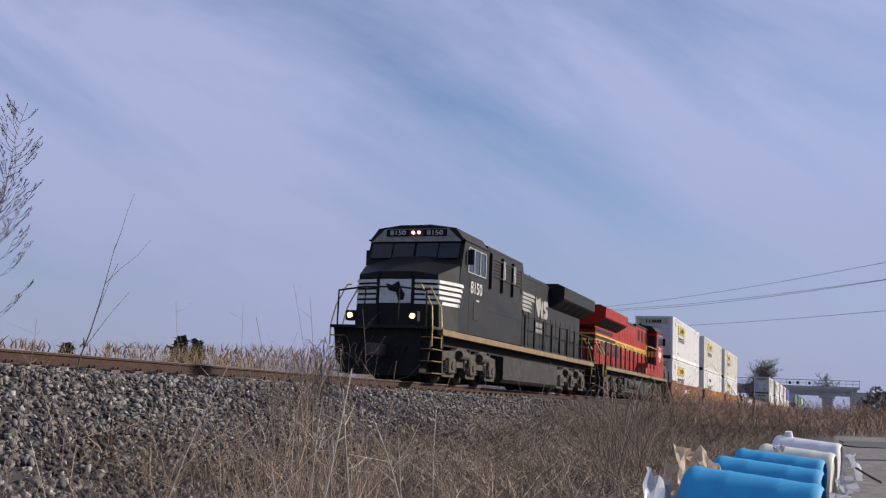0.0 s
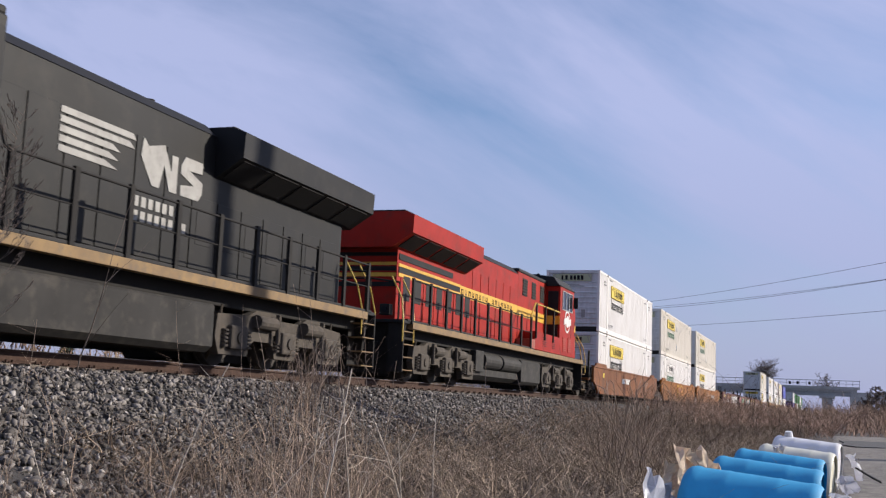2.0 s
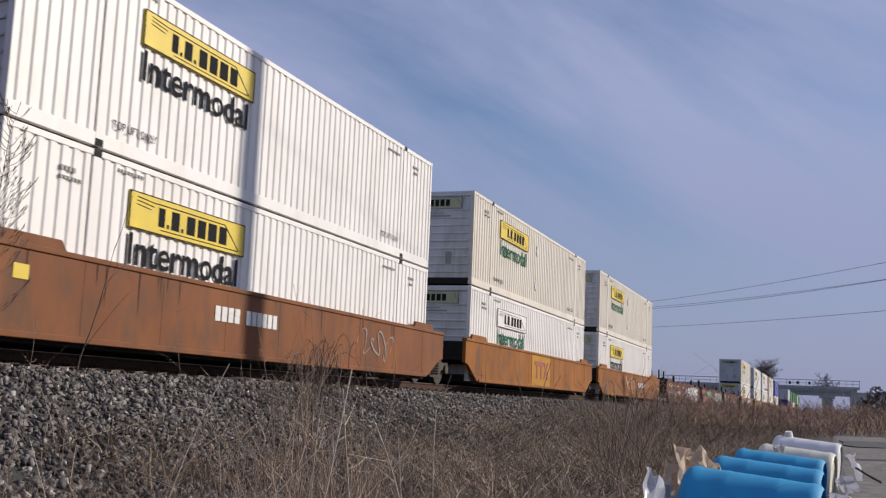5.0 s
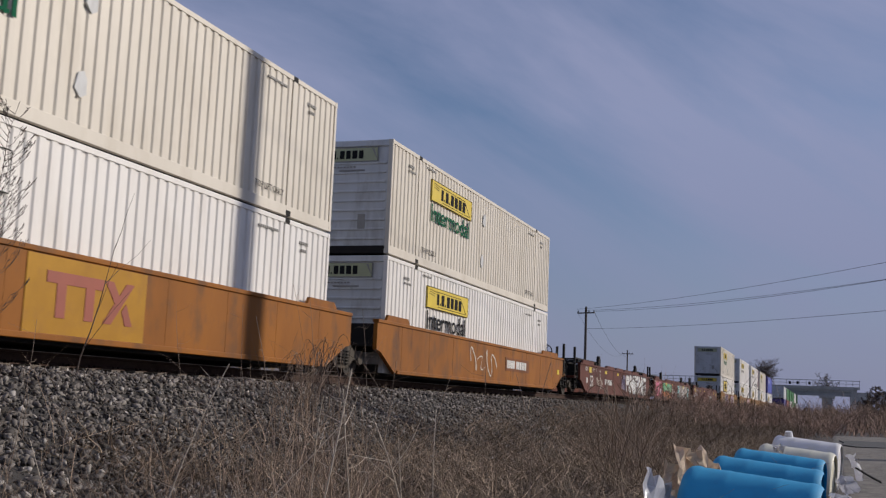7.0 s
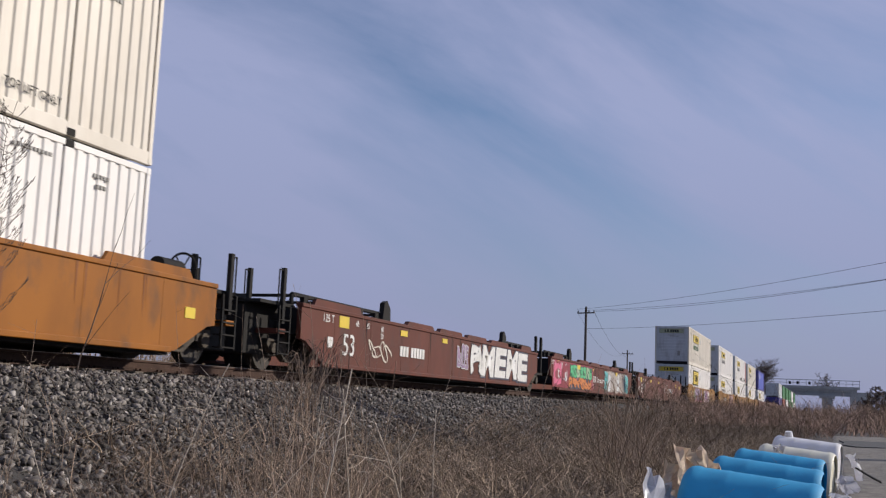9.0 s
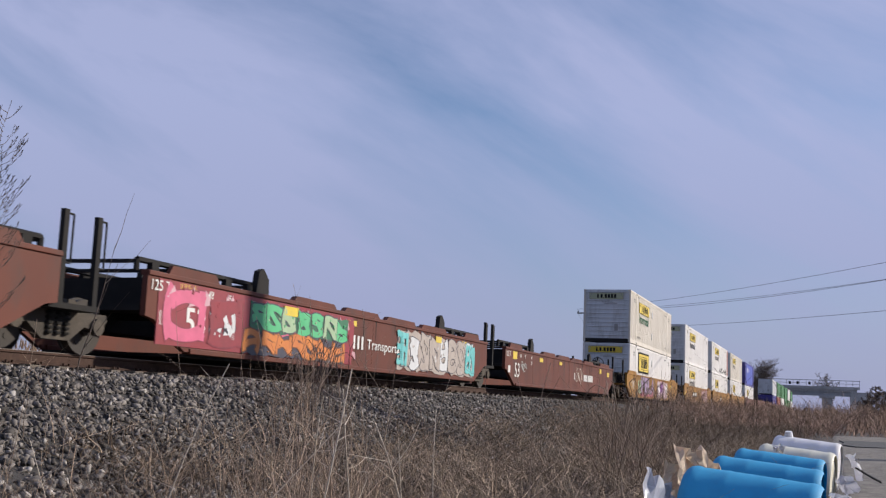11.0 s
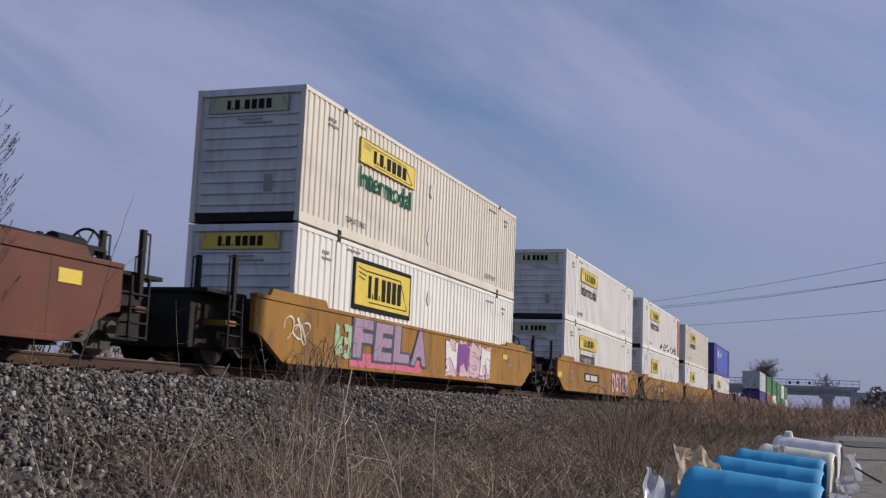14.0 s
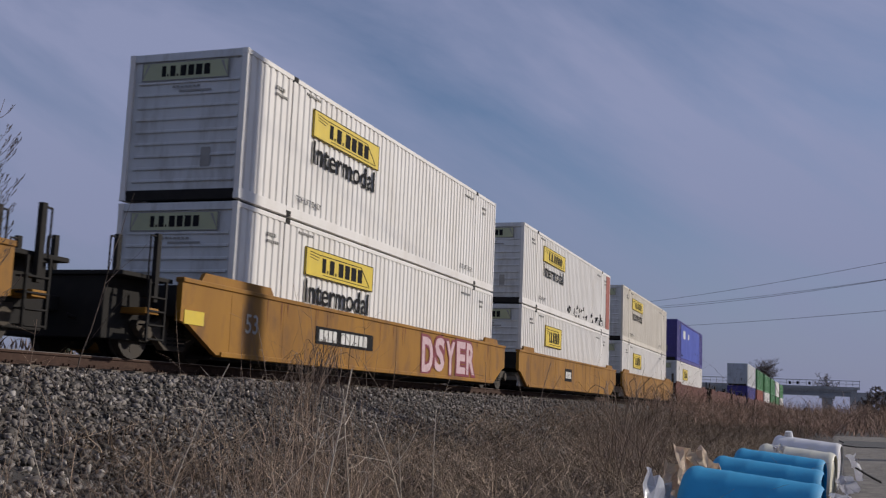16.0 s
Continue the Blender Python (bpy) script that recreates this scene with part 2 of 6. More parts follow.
M["g_crimson"] = mat("graffiti_crimson", (0.22, 0.025, 0.04), (0.17, 0.02, 0.035), 0.5)
M["g_deep"] = mat("graffiti_deep_green", (0.02, 0.12, 0.06), (0.03, 0.16, 0.07), 0.5)
M["g_rust"] = mat("graffiti_rust", (0.16, 0.05, 0.015), None, 0.5)
M["g_pinkish"] = mat("graffiti_light_pink", (0.6, 0.36, 0.40), None, 0.5)
M["g_ash"] = mat("graffiti_ash", (0.42, 0.36, 0.31), (0.34, 0.29, 0.25), 0.5, scale=5)
M["g_mint"] = mat("graffiti_mint", (0.36, 0.5, 0.3), None, 0.5)


# ---- builders ----
def part(name, bm, material, parent, label="", smooth=False):
    """Links a bmesh as one mesh object under a thing or a part."""
    me = bpy.data.meshes.new(name)
    bmesh.ops.recalc_face_normals(bm, faces=bm.faces)
    if smooth:
        for f in bm.faces:
            f.smooth = True
    bm.to_mesh(me)
    bm.free()
    me.materials.append(M[material])
    ob = new(name, me)
    ob.parent = parent
    if label:
        tagged(ob, label)
    return ob


def raw(name, verts, faces, material, parent=None):
    me = bpy.data.meshes.new(name)
    me.from_pydata(verts, [], faces)
    me.materials.append(M[material])
    ob = new(name, me)
    ob.parent = parent
    return ob


def thing(name, label, category, group="", m=None):
    ob = new(name)
    ob.empty_display_size = 0.2
    if m is not None:
        ob.matrix_basis = m
    return tagged(ob, label, category, group)


def B():
    return bmesh.new()


def box(bm, x0, x1, y0, y1, z0, z1, bev=0.0):
    r = bmesh.ops.create_cube(bm, size=1.0)
    vs = r["verts"]
    for v in vs:
        v.co = Vector(((x0 + x1) / 2 + v.co.x * (x1 - x0), (y0 + y1) / 2 + v.co.y * (y1 - y0), (z0 + z1) / 2 + v.co.z * (z1 - z0)))
    if bev:
        es = list({e for v in vs for e in v.link_edges})
        bmesh.ops.bevel(bm, geom=es, offset=bev, segments=2, affect="EDGES", profile=0.5)
    return bm


def prism(bm, pts, y0, y1, axis="y"):
    """A closed outline (x, z) pushed out from y0 to y1; axis x: outline (y, z) from x0 to x1; axis z: outline (x, y)."""
    place = {"y": lambda a, b, c: (a, c, b), "x": lambda a, b, c: (c, a, b), "z": lambda a, b, c: (a, b, c)}[axis]
    lo = [bm.verts.new(place(a, b, y0)) for a, b in pts]
    hi = [bm.verts.new(place(a, b, y1)) for a, b in pts]
    k = len(pts)
    bm.faces.new(lo)
    bm.faces.new(hi[::-1])
    for i in range(k):
        bm.faces.new((lo[i], hi[i], hi[(i + 1) % k], lo[(i + 1) % k]))
    return bm


def rod(bm, a, b, r, n=8, r2=None):
    a, b = Vector(a), Vector(b)
    d = b - a
    q = d.to_track_quat("Z", "Y").to_matrix().to_4x4()
    bmesh.ops.create_cone(bm, cap_ends=True, segments=n, radius1=r, radius2=r if r2 is None else r2, depth=d.length, matrix=Matrix.Translation((a + b) / 2) @ q)
    return bm


def pipe(bm, pts, r, n=6):
    for a, b in zip(pts, pts[1:]):
        rod(bm, a, b, r, n)
    return bm


GLYPHS = {}


def glyphs(text, bold=0.007):
    """Flat outlines of a text in the built-in font, made once."""
    if (text, bold) not in GLYPHS:
        cu = bpy.data.curves.new("text", "FONT")
        cu.body, cu.size, cu.resolution_u = text, 1.0, 3
        cu.offset = bold
        ob = bpy.data.objects.new("text", cu)
        GLYPHS[text, bold] = ob.to_mesh().copy()
        ob.to_mesh_clear()
        bpy.data.objects.remove(ob)
    return GLYPHS[text, bold].copy()


def lettering(name, text, x, y, z, height, material, parent, width=None, back=False, up=False, bold=0.007):
    """Raised lettering on a wall that faces -y (back: +y; up: on a wall that faces -x)."""
    me = glyphs(text, bold)
    xs = [v.co.x for v in me.vertices]
    ys = [v.co.y for v in me.vertices]
    sz = height / (max(ys) - min(ys))
    sx = (width / (max(xs) - min(xs))) if width else sz
    x0, y0 = min(xs), min(ys)
    for v in me.vertices:
        u, w = (v.co.x - x0) * sx, (v.co.y - y0) * sz
        v.co = (x, y - u, z + w) if up else ((x - u, y, z + w) if back else (x + u, y, z + w))
    me.materials.append(M[material])
    ob = new(name, me)
    ob.parent = parent
    return ob


# ---- ground, track, road ----
def ground_z(x, y):
    """The cross-section: ballast bed, its slope, the weedy strip, the road; beyond the track the bed drops to a reedy field."""
    pts = [(-400, -1.5), (-40, -1.45), (-11.8, -1.36), (-11.0, -1.40), (-9.0, -1.50), (-6.2, -1.55), (-5.2, -1.40), (-2.6, -0.40), (-1.9, -0.34), (-1.35, -0.31), (-0.9, -0.25),
           (1.9, -0.25), (2.6, -0.34), (5.5, -1.2), (9, -1.3), (400, -1.3)]
    for (a, za), (b, zb) in zip(pts, pts[1:]):
        if a <= y <= b:
            z = za + (zb - za) * (y - a) / (b - a)
            break
    else:
        z = -1.4
    return z


def build_ground():
    xs = [-2000, -600, -200, -60] + [-30 + i * 1.0 for i in range(0, 131)] + [110, 125, 150, 200, 260, 350, 500, 800, 1500, 3000]
    ys = [-2500, -900, -300, -100, -40, -25, -18, -15, -13.5, -12.6] + [-12.0 + 0.4 * i for i in range(0, 52)] + [9.2, 11, 14, 20, 40, 100, 300, 900, 2500]
    verts, faces = [], []
    for x in xs:
        for y in ys:
            z = ground_z(x, max(-399, min(399, y)))
            if abs(y) > 1.9 and -30 < x < 120:
                k = 0.08 if y > -10.2 else 0.02
                z += k * noise.noise((x * 0.5, y * 0.5, 0)) + 0.4 * k * noise.noise((x * 2, y * 2, 3))
            verts.append((x, y, z))
    k = len(ys)
    for i in range(len(xs) - 1):
        for j in range(k - 1):
            faces.append((i * k + j, (i + 1) * k + j, (i + 1) * k + j + 1, i * k + j + 1))
    ob = raw("ground", verts, faces, "ground")
    for f in ob.data.polygons:
        f.use_smooth = True
    tagged(ob, "dry brown earth beside a railway", "ground", kind="structure")


def build_road():
    bm = B()
    xs = [-200, -50, -10] + [i * 1.5 for i in range(0, 37)] 
    rows = []
    for x in xs:
        e = -11.62 + 0.16 * noise.noise((x * 0.45, 5, 0)) + 0.07 * noise.noise((x * 1.7, 9, 0))
        rows.append([bm.verts.new((x, e + 0.25, -1.44)), bm.verts.new((x, e - 0.1, -1.335)), bm.verts.new((x, -14.5, -1.30)), bm.verts.new((x, -19.0, -1.325)), bm.verts.new((x, -19.1, -1.45))])
    for a, b in zip(rows, rows[1:]):
        for i in range(4):
            bm.faces.new((a[i], b[i], b[i + 1], a[i + 1]))
    ob = part("road", bm, "road", None)
    tagged(ob, "cracked grey asphalt road beside the weeds", "road", kind="structure")


def build_track():
    for y in (-0.755, 0.755):
        rail = thing("rail", "rust-brown steel rail with a worn head on wooden ties", "rail", "rails of the track")
        rail.location = (0, y, 0)
        bm = B()
        prof = [(-0.07, -0.185), (0.07, -0.185), (0.07, -0.172), (0.012, -0.15), (0.012, -0.045), (0.036, -0.035), (0.036, -0.004), (-0.036, -0.004), (-0.036, -0.035), (-0.012, -0.045), (-0.012, -0.15), (-0.07, -0.172)]
        prism(bm, prof, -80, 600, "x")
        part("rail_web", bm, "rail", rail)
        part("rail_head", box(B(), -80, 600, -0.033, 0.033, -0.003, 0.004), "rail_top", rail, "bare worn steel running surface")
        for i in range(0, 75):
            x = -4 + i * 0.6
            o = new("tie_plate", PLATE)
            o.parent = rail
            o.location = (x, 0, -0.19)


def plate_mesh():
    bm = B()
    box(bm, -0.1, 0.1, -0.19, 0.19, -0.012, 0.006)
    for sx in (-0.06, 0.06):
        for sy in (-0.1, 0.1):
            box(bm, sx - 0.012, sx + 0.012, sy - 0.015, sy + 0.015, 0.0, 0.045)
    me = bpy.data.meshes.new("tie_plate")
    bm.to_mesh(me)
    bm.free()
    me.materials.append(M["rail"])
    return me


PLATE = plate_mesh()


def build_ties():
    bm = box(B(), -0.115, 0.115, -1.3, 1.3, -0.38, -0.202, 0.012)
    me = bpy.data.meshes.new("railway_tie")
    bm.to_mesh(me)
    bm.free()
    me.materials.append(M["tie"])
    for i in range(75):
        o = new("railway_tie", me)
        o.location = (-4 + i * 0.6, 0.02 * noise.noise((i * 3.1, 0, 0)), 0)
        tagged(o, "weathered wooden tie under the rails", "railway tie", "ties of the track")
    bm = B()
    for i in range(300):
        x = 41 + i * 0.6
        box(bm, x - 0.115, x + 0.115, -1.3, 1.3, -0.38, -0.202)
    ob = part("far_ties", bm, "tie", None)
    tagged(ob, "row of weathered wooden railway ties", "railway ties", kind="stuff")


def build_bed():
    xs = [-60, -30] + [-20 + i * 0.8 for i in range(120)] + [80, 100, 150, 250, 400, 600]
    ys = [-6.3, -5.6, -5.2, -4.6, -4.0, -3.4, -2.9, -2.6, -2.2, -1.9, -1.35, -0.9, 0.0, 0.9, 1.9, 2.6, 3.6, 4.6, 5.4]
    verts = [(x, y + (0.35 * noise.noise((x * 0.6, 4, 1)) if y < -6 else 0), ground_z(x, y) + (0.02 if -6 < y < 5 else -0.12) + (0.035 * noise.noise((x * 1.3, y * 1.3, 2)) if abs(y) > 1.9 else 0) + (0.08 * noise.noise((x * 0.5, y * 0.5, 0)) if abs(y) > 1.9 and -30 < x < 120 else 0)) for x in xs for y in ys]
    k = len(ys)
    faces = [(i * k + j, (i + 1) * k + j, (i + 1) * k + j + 1, i * k + j + 1) for i in range(len(xs) - 1) for j in range(k - 1)]
    ob = raw("ballast_bed", verts, faces, "bed")
    for f in ob.data.polygons:
        f.use_smooth = True
    tagged(ob, "bank of grey crushed stone carrying the track", "ballast", kind="structure")


build_ground()
build_bed()
build_road()
build_track()
build_ties()

# ---- train: movers ----
MOVERS = []
WHEELS = []


def ride(ob, x0, y=0.0, z=0.0, rz=0):
    MOVERS.append((ob, x0, y, z, rz))
    ob.matrix_basis = pose(x0, y, z, 0, 0, rz)
    return ob


# ---- containers ----
HC, WC = 2.88, 1.295


def corrugated(bm, x0, x1, y, z0, z1, out, pitch=0.26, deep=0.026):
    """A corrugated sheet in the plane y, its ribs towards out (-1 or 1)."""
    n = max(1, round((x1 - x0) / pitch))
    w = (x1 - x0) / n
    xs = []
    for i in range(n):
        a = x0 + i * w
        xs += [(a, 0), (a + w * 0.30, 0), (a + w * 0.42, 1), (a + w * 0.88, 1)]
    xs.append((x1, 0))
    prev = None
    for x, k in xs:
        yy = y - out * deep * (1 - k)
        cur = (bm.verts.new((x, yy, z0)), bm.verts.new((x, yy, z1)))
        if prev:
            bm.faces.new((prev[0], cur[0], cur[1], prev[1]))
        prev = cur


def container(label, body="cont_white", length=16.15, pitch=0.26, end="cont_grey", signs=None, rails=None, endsign=None, rough_door=False):
    c = thing("shipping_container", label, "container", "containers on the train")
    rails = rails or body
    h, w = HC, WC
    for side, out in (("near", -1), ("far", 1)):
        y = out * (w - 0.012)
        bm = B()
        posts = [0.0, 1.98, length - 1.98, length] if length > 13 else [0.0, length]
        for a, b in zip(posts, posts[1:]):
            corrugated(bm, a + 0.10, b - 0.10, y, 0.20, h - 0.10, out, pitch)
        part("side_wall", bm, body, c, "corrugated steel side wall")
        y0, y1 = sorted((out * w, out * (w - 0.10)))
        part("bottom_rail", box(B(), 0.02, length - 0.02, y0, y1, 0.0, 0.21, 0.008), rails, c)
        part("top_rail", box(B(), 0.02, length - 0.02, y0, y1, h - 0.10, h - 0.004, 0.008), rails, c)
        for x in posts:
            wd = 0.09
            x0, x1 = max(0.0, x - wd), min(length, x + wd)
            ya, yb = sorted((out * (w + 0.004), out * (w - 0.11)))
            part("post", box(B(), x0 if x else 0.0, x1 if x < length else length, ya, yb, 0.0, h, 0.008), rails, c)
            for z in (0.0, h - 0.12):
                ya, yb = sorted((out * (w + 0.010), out * (w - 0.12)))
                part("corner_casting", box(B(), max(0, x - 0.09) - 0.004, min(length, x + 0.09) + 0.004, ya, yb, z + 0.004, z + 0.118, 0.01), "dark" if 0 < x < length else rails, c)
    # roof, floor, ends
    part("roof", box(B(), 0.03, length - 0.03, -w + 0.04, w - 0.04, h - 0.03, h - 0.008), body, c)
    part("floor", box(B(), 0.03, length - 0.03, -w + 0.04, w - 0.04, 0.12, 0.20), "dark", c)
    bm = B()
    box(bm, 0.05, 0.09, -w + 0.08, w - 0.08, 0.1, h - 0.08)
    # the default end colour is the white paint with shade mixed in
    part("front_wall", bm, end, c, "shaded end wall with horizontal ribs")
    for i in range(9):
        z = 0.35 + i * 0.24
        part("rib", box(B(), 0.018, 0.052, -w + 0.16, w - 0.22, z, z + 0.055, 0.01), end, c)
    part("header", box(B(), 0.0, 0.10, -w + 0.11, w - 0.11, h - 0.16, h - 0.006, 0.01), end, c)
    part("lower_sill", box(B(), 0.03, 0.12, -w + 0.11, w - 0.11, 0.004, 0.13, 0.01), "dark", c, "dark lower end sill")
    part("door_handle", box(B(), 0.012, 0.03, -0.62, -0.42, 0.62, 1.0, 0.006), "ink_grey", c)
    part("lock_bar", box(B(), 0.006, 0.022, -0.55, 0.15, 2.09, 2.13), "ink_grey", c)
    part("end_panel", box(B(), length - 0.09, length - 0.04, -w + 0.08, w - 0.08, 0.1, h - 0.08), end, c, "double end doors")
    if endsign:
        a = part("end_sign", box(B(), 0.004, 0.020, -0.88, 0.98, 2.35, 2.68), endsign, c, "end sign with dark bars of writing")
        for u, wd, k in NAME_BARS:
            yb = 0.56 - 1.06 * u
            part("mark", box(B(), 0.0, 0.005, yb - 1.06 * wd, yb, 2.41, 2.41 + 0.21 * k), "ink", a)
        for za, zb, ya, yb in ((2.335, 2.35, -0.90, 1.0), (2.68, 2.695, -0.90, 1.0), (2.335, 2.695, -0.905, -0.89), (2.335, 2.695, 0.99, 1.005)):
            part("sign_edge", box(B(), 0.002, 0.018, ya, yb, za, zb), "ink_grey", a)
        for sgn in (-1, 1):
            part("sign_corner", prism(B(), [(0.05 + sgn * 0.78, 2.66), (0.05 + sgn * 0.84, 2.66), (0.05 + sgn * 0.93, 2.40), (0.05 + sgn * 0.93, 2.37)], 0.001, 0.006, "x"), "ink_grey", a)
        for i in range(7):
            part("small_mark", box(B(), 0.0, 0.016, -0.3 + i * 0.09, -0.24 + i * 0.09, 2.18, 2.215), "ink_grey", c)
    # small black markings near the posts
    yf = -w - 0.008
    for x, z, wd, hg in ((1.2, 2.42, 0.35, 0.07), (1.2, 2.3, 0.5, 0.05), (length - 1.4, 2.45, 0.4, 0.06), (length - 1.3, 2.3, 0.25, 0.06), (2.5, 2.66, 0.7, 0.05), (length - 3.1, 2.55, 0.8, 0.05)):
        n = max(2, int(wd / 0.08))
        for i in range(n):
            part("marking", box(B(), x + i * wd / n, x + (i + 0.62) * wd / n, yf, yf + 0.03, z, z + hg), "ink_grey", c)
    lettering("stencil", "TOP LIFT ONLY", 2.25, yf - 0.006, 0.36, 0.13, "ink", c, width=1.15)
    lettering("stencil", "TOP LIFT ONLY", length - 3.4, yf - 0.006, 0.36, 0.13, "ink", c, width=1.15)
    for s in signs or ():
        s(c, length)
    return c


# bars where the name on a sign stands: start, width, height, as shares of the row
NAME_BARS = ((0.0, 0.085, 1.0), (0.115, 0.03, 0.22), (0.175, 0.11, 1.0), (0.315, 0.03, 0.22), (0.39, 0.12, 1.0), (0.55, 0.12, 1.0), (0.71, 0.13, 1.0), (0.88, 0.12, 1.0))


def sign_bar(x0, x1, z0, z1, frame_black=False, face="sign_yellow"):
    """A yellow sign with a ghost emblem and dark bars where its name stands."""
    def make(c, length):
        y = -WC - 0.022
        if frame_black:
            part("sign_border", box(B(), x0 - 0.07, x1 + 0.07, y - 0.002, y + 0.03, z0 - 0.07, z1 + 0.07), "ink", c, "black border of the sign")
        s = part("sign", box(B(), x0, x1, y - 0.006, y + 0.028, z0, z1), face, c, "sign with a dark emblem")
        wd, hg = x1 - x0, z1 - z0
        bx, bw, bz0, bz1 = x0 + wd * 0.22, wd * 0.60, z0 + hg * 0.22, z0 + hg * 0.74
        for u, w, k in NAME_BARS:
            part("mark", box(B(), bx + bw * u, bx + bw * (u + w), y - 0.010, y, bz0, bz0 + (bz1 - bz0) * k), "ink", s)
        bm = B()
        for k in range(3):
            z = z0 + hg * (0.88 - 0.10 * k)
            prism(bm, [(x0 + wd * 0.05, z), (x0 + wd * 0.05, z - hg * 0.025), (x0 + wd * (0.20 - 0.02 * k), z - hg * 0.08), (x0 + wd * (0.20 - 0.02 * k), z - hg * 0.055)], y - 0.010, y)
        prism(bm, [(x0 + wd * 0.20, z0 + hg * 0.84), (x0 + wd * 0.80, z0 + hg * 0.84), (x0 + wd * 0.95, z0 + hg * 0.14), (x0 + wd * 0.94, z0 + hg * 0.14), (x0 + wd * 0.795, z0 + hg * 0.81), (x0 + wd * 0.20, z0 + hg * 0.81)], y - 0.010, y)
        prism(bm, [(x0 + wd * 0.24, z0 + hg * 0.12), (x0 + wd * 0.94, z0 + hg * 0.12), (x0 + wd * 0.94, z0 + hg * 0.145), (x0 + wd * 0.24, z0 + hg * 0.145)], y - 0.010, y)
        for ua, ub, va, vb in ((0.0, 1.0, 0.0, 0.03), (0.0, 1.0, 0.97, 1.0), (0.0, 0.006, 0.03, 0.97), (0.994, 1.0, 0.03, 0.97)):
            box(bm, x0 + wd * ua, x0 + wd * ub, y - 0.009, y, z0 + hg * va, z0 + hg * vb)
        part("emblem", bm, "ink", s)
    return make


def word(x0, z0, height, width, material):
    def make(c, length):
        lettering("lettering", "Intermodal", x0, -WC - 0.016, z0, height, material, c, width=width, bold=0.014)
    return make


def crest(x, z):
    """A torn pale label on the side wall."""
    def make(c, length):
        bm = B()
        prism(bm, [(x, z), (x + 0.13, z + 0.08), (x + 0.12, z + 0.3), (x + 0.05, z + 0.42), (x - 0.08, z + 0.36), (x - 0.14, z + 0.12)], -WC - 0.014, -WC + 0.02)
        part("label_patch", bm, "cont_grey", c, "scuffed pale label patch")
    return make


def scuffs(seed, n, x0, x1, z0, z1, material="ink"):
    def make(c, length):
        r = random.Random(seed)
        bm = B()
        for _ in range(n):
            x, z = r.uniform(x0, x1), r.uniform(z0, z1)
            a, b = r.uniform(0.03, 0.16), r.uniform(0.03, 0.22)
            prism(bm, [(x, z), (x + a, z + b * 0.2), (x + a * 0.6, z + b), (x - a * 0.3, z + b * 0.6)], -WC - 0.009, -WC + 0.02)
        part("scuff", bm, material, c, "dark scuff marks")
    return make


# ---- well cars ----
def wheelset(parent, x, r=0.42, gauge=0.755, material="wheel"):
    bm = B()
    rod(bm, (0, -1.0, 0), (0, 1.0, 0), 0.085, 10)
    for s in (-1, 1):
        rod(bm, (0, s * (gauge - 0.03), 0), (0, s * (gauge + 0.10), 0), r, 26)
        rod(bm, (0, s * (gauge - 0.065), 0), (0, s * (gauge - 0.03), 0), r + 0.028, 26)
        rod(bm, (0, s * (gauge + 0.09), 0), (0, s * (gauge + 0.16), 0), 0.13, 12)
        for k in range(6):
            a = k * math.pi / 3
            rod(bm, (0.27 * r / 0.42 * math.cos(a), s * (gauge + 0.095), 0.27 * r / 0.42 * math.sin(a)), (0.27 * r / 0.42 * math.cos(a), s * (gauge + 0.108), 0.27 * r / 0.42 * math.sin(a)), 0.045, 8)
    w = part("wheelset", bm, material, parent, "steel wheels on an axle")
    w.location = (x, 0, r)
    WHEELS.append((w, x, r))
    return w


def bogie(parent, x, dark="under"):
    """A two-axle freight truck."""
    for s in (-1, 1):
        bm = B()
        prism(bm, [(x - 1.15, 0.52), (x - 1.1, 0.62), (x - 0.62, 0.60), (x - 0.35, 0.78), (x + 0.35, 0.78), (x + 0.62, 0.60), (x + 1.1, 0.62), (x + 1.15, 0.52), (x + 0.95, 0.36), (x + 0.62, 0.40), (x + 0.3, 0.18), (x - 0.3, 0.18), (x - 0.62, 0.40), (x - 0.95, 0.36)], s * 0.93, s * 1.07)
        fr = part("side_frame", bm, dark, parent, "cast steel truck side frame")
        for xx in (-0.18, 0.0, 0.18):
            bm = B()
            for k in range(5):
                rod(bm, (x + xx, s * 1.075, 0.26 + k * 0.07), (x + xx, s * 1.075, 0.295 + k * 0.07), 0.07, 8)
            part("spring", bm, "dark", fr)
        for xx in (-0.89, 0.89):
            bm = rod(B(), (x + xx, s * 1.04, 0.42), (x + xx, s * 1.13, 0.42), 0.13, 14)
            part("bearing_cap", bm, dark, fr)
    part("bolster", box(B(), x - 0.22, x + 0.22, -1.1, 1.1, 0.42, 0.72, 0.02), "dark", parent)
    for xx in (-0.89, 0.89):
        wheelset(parent, x + xx)


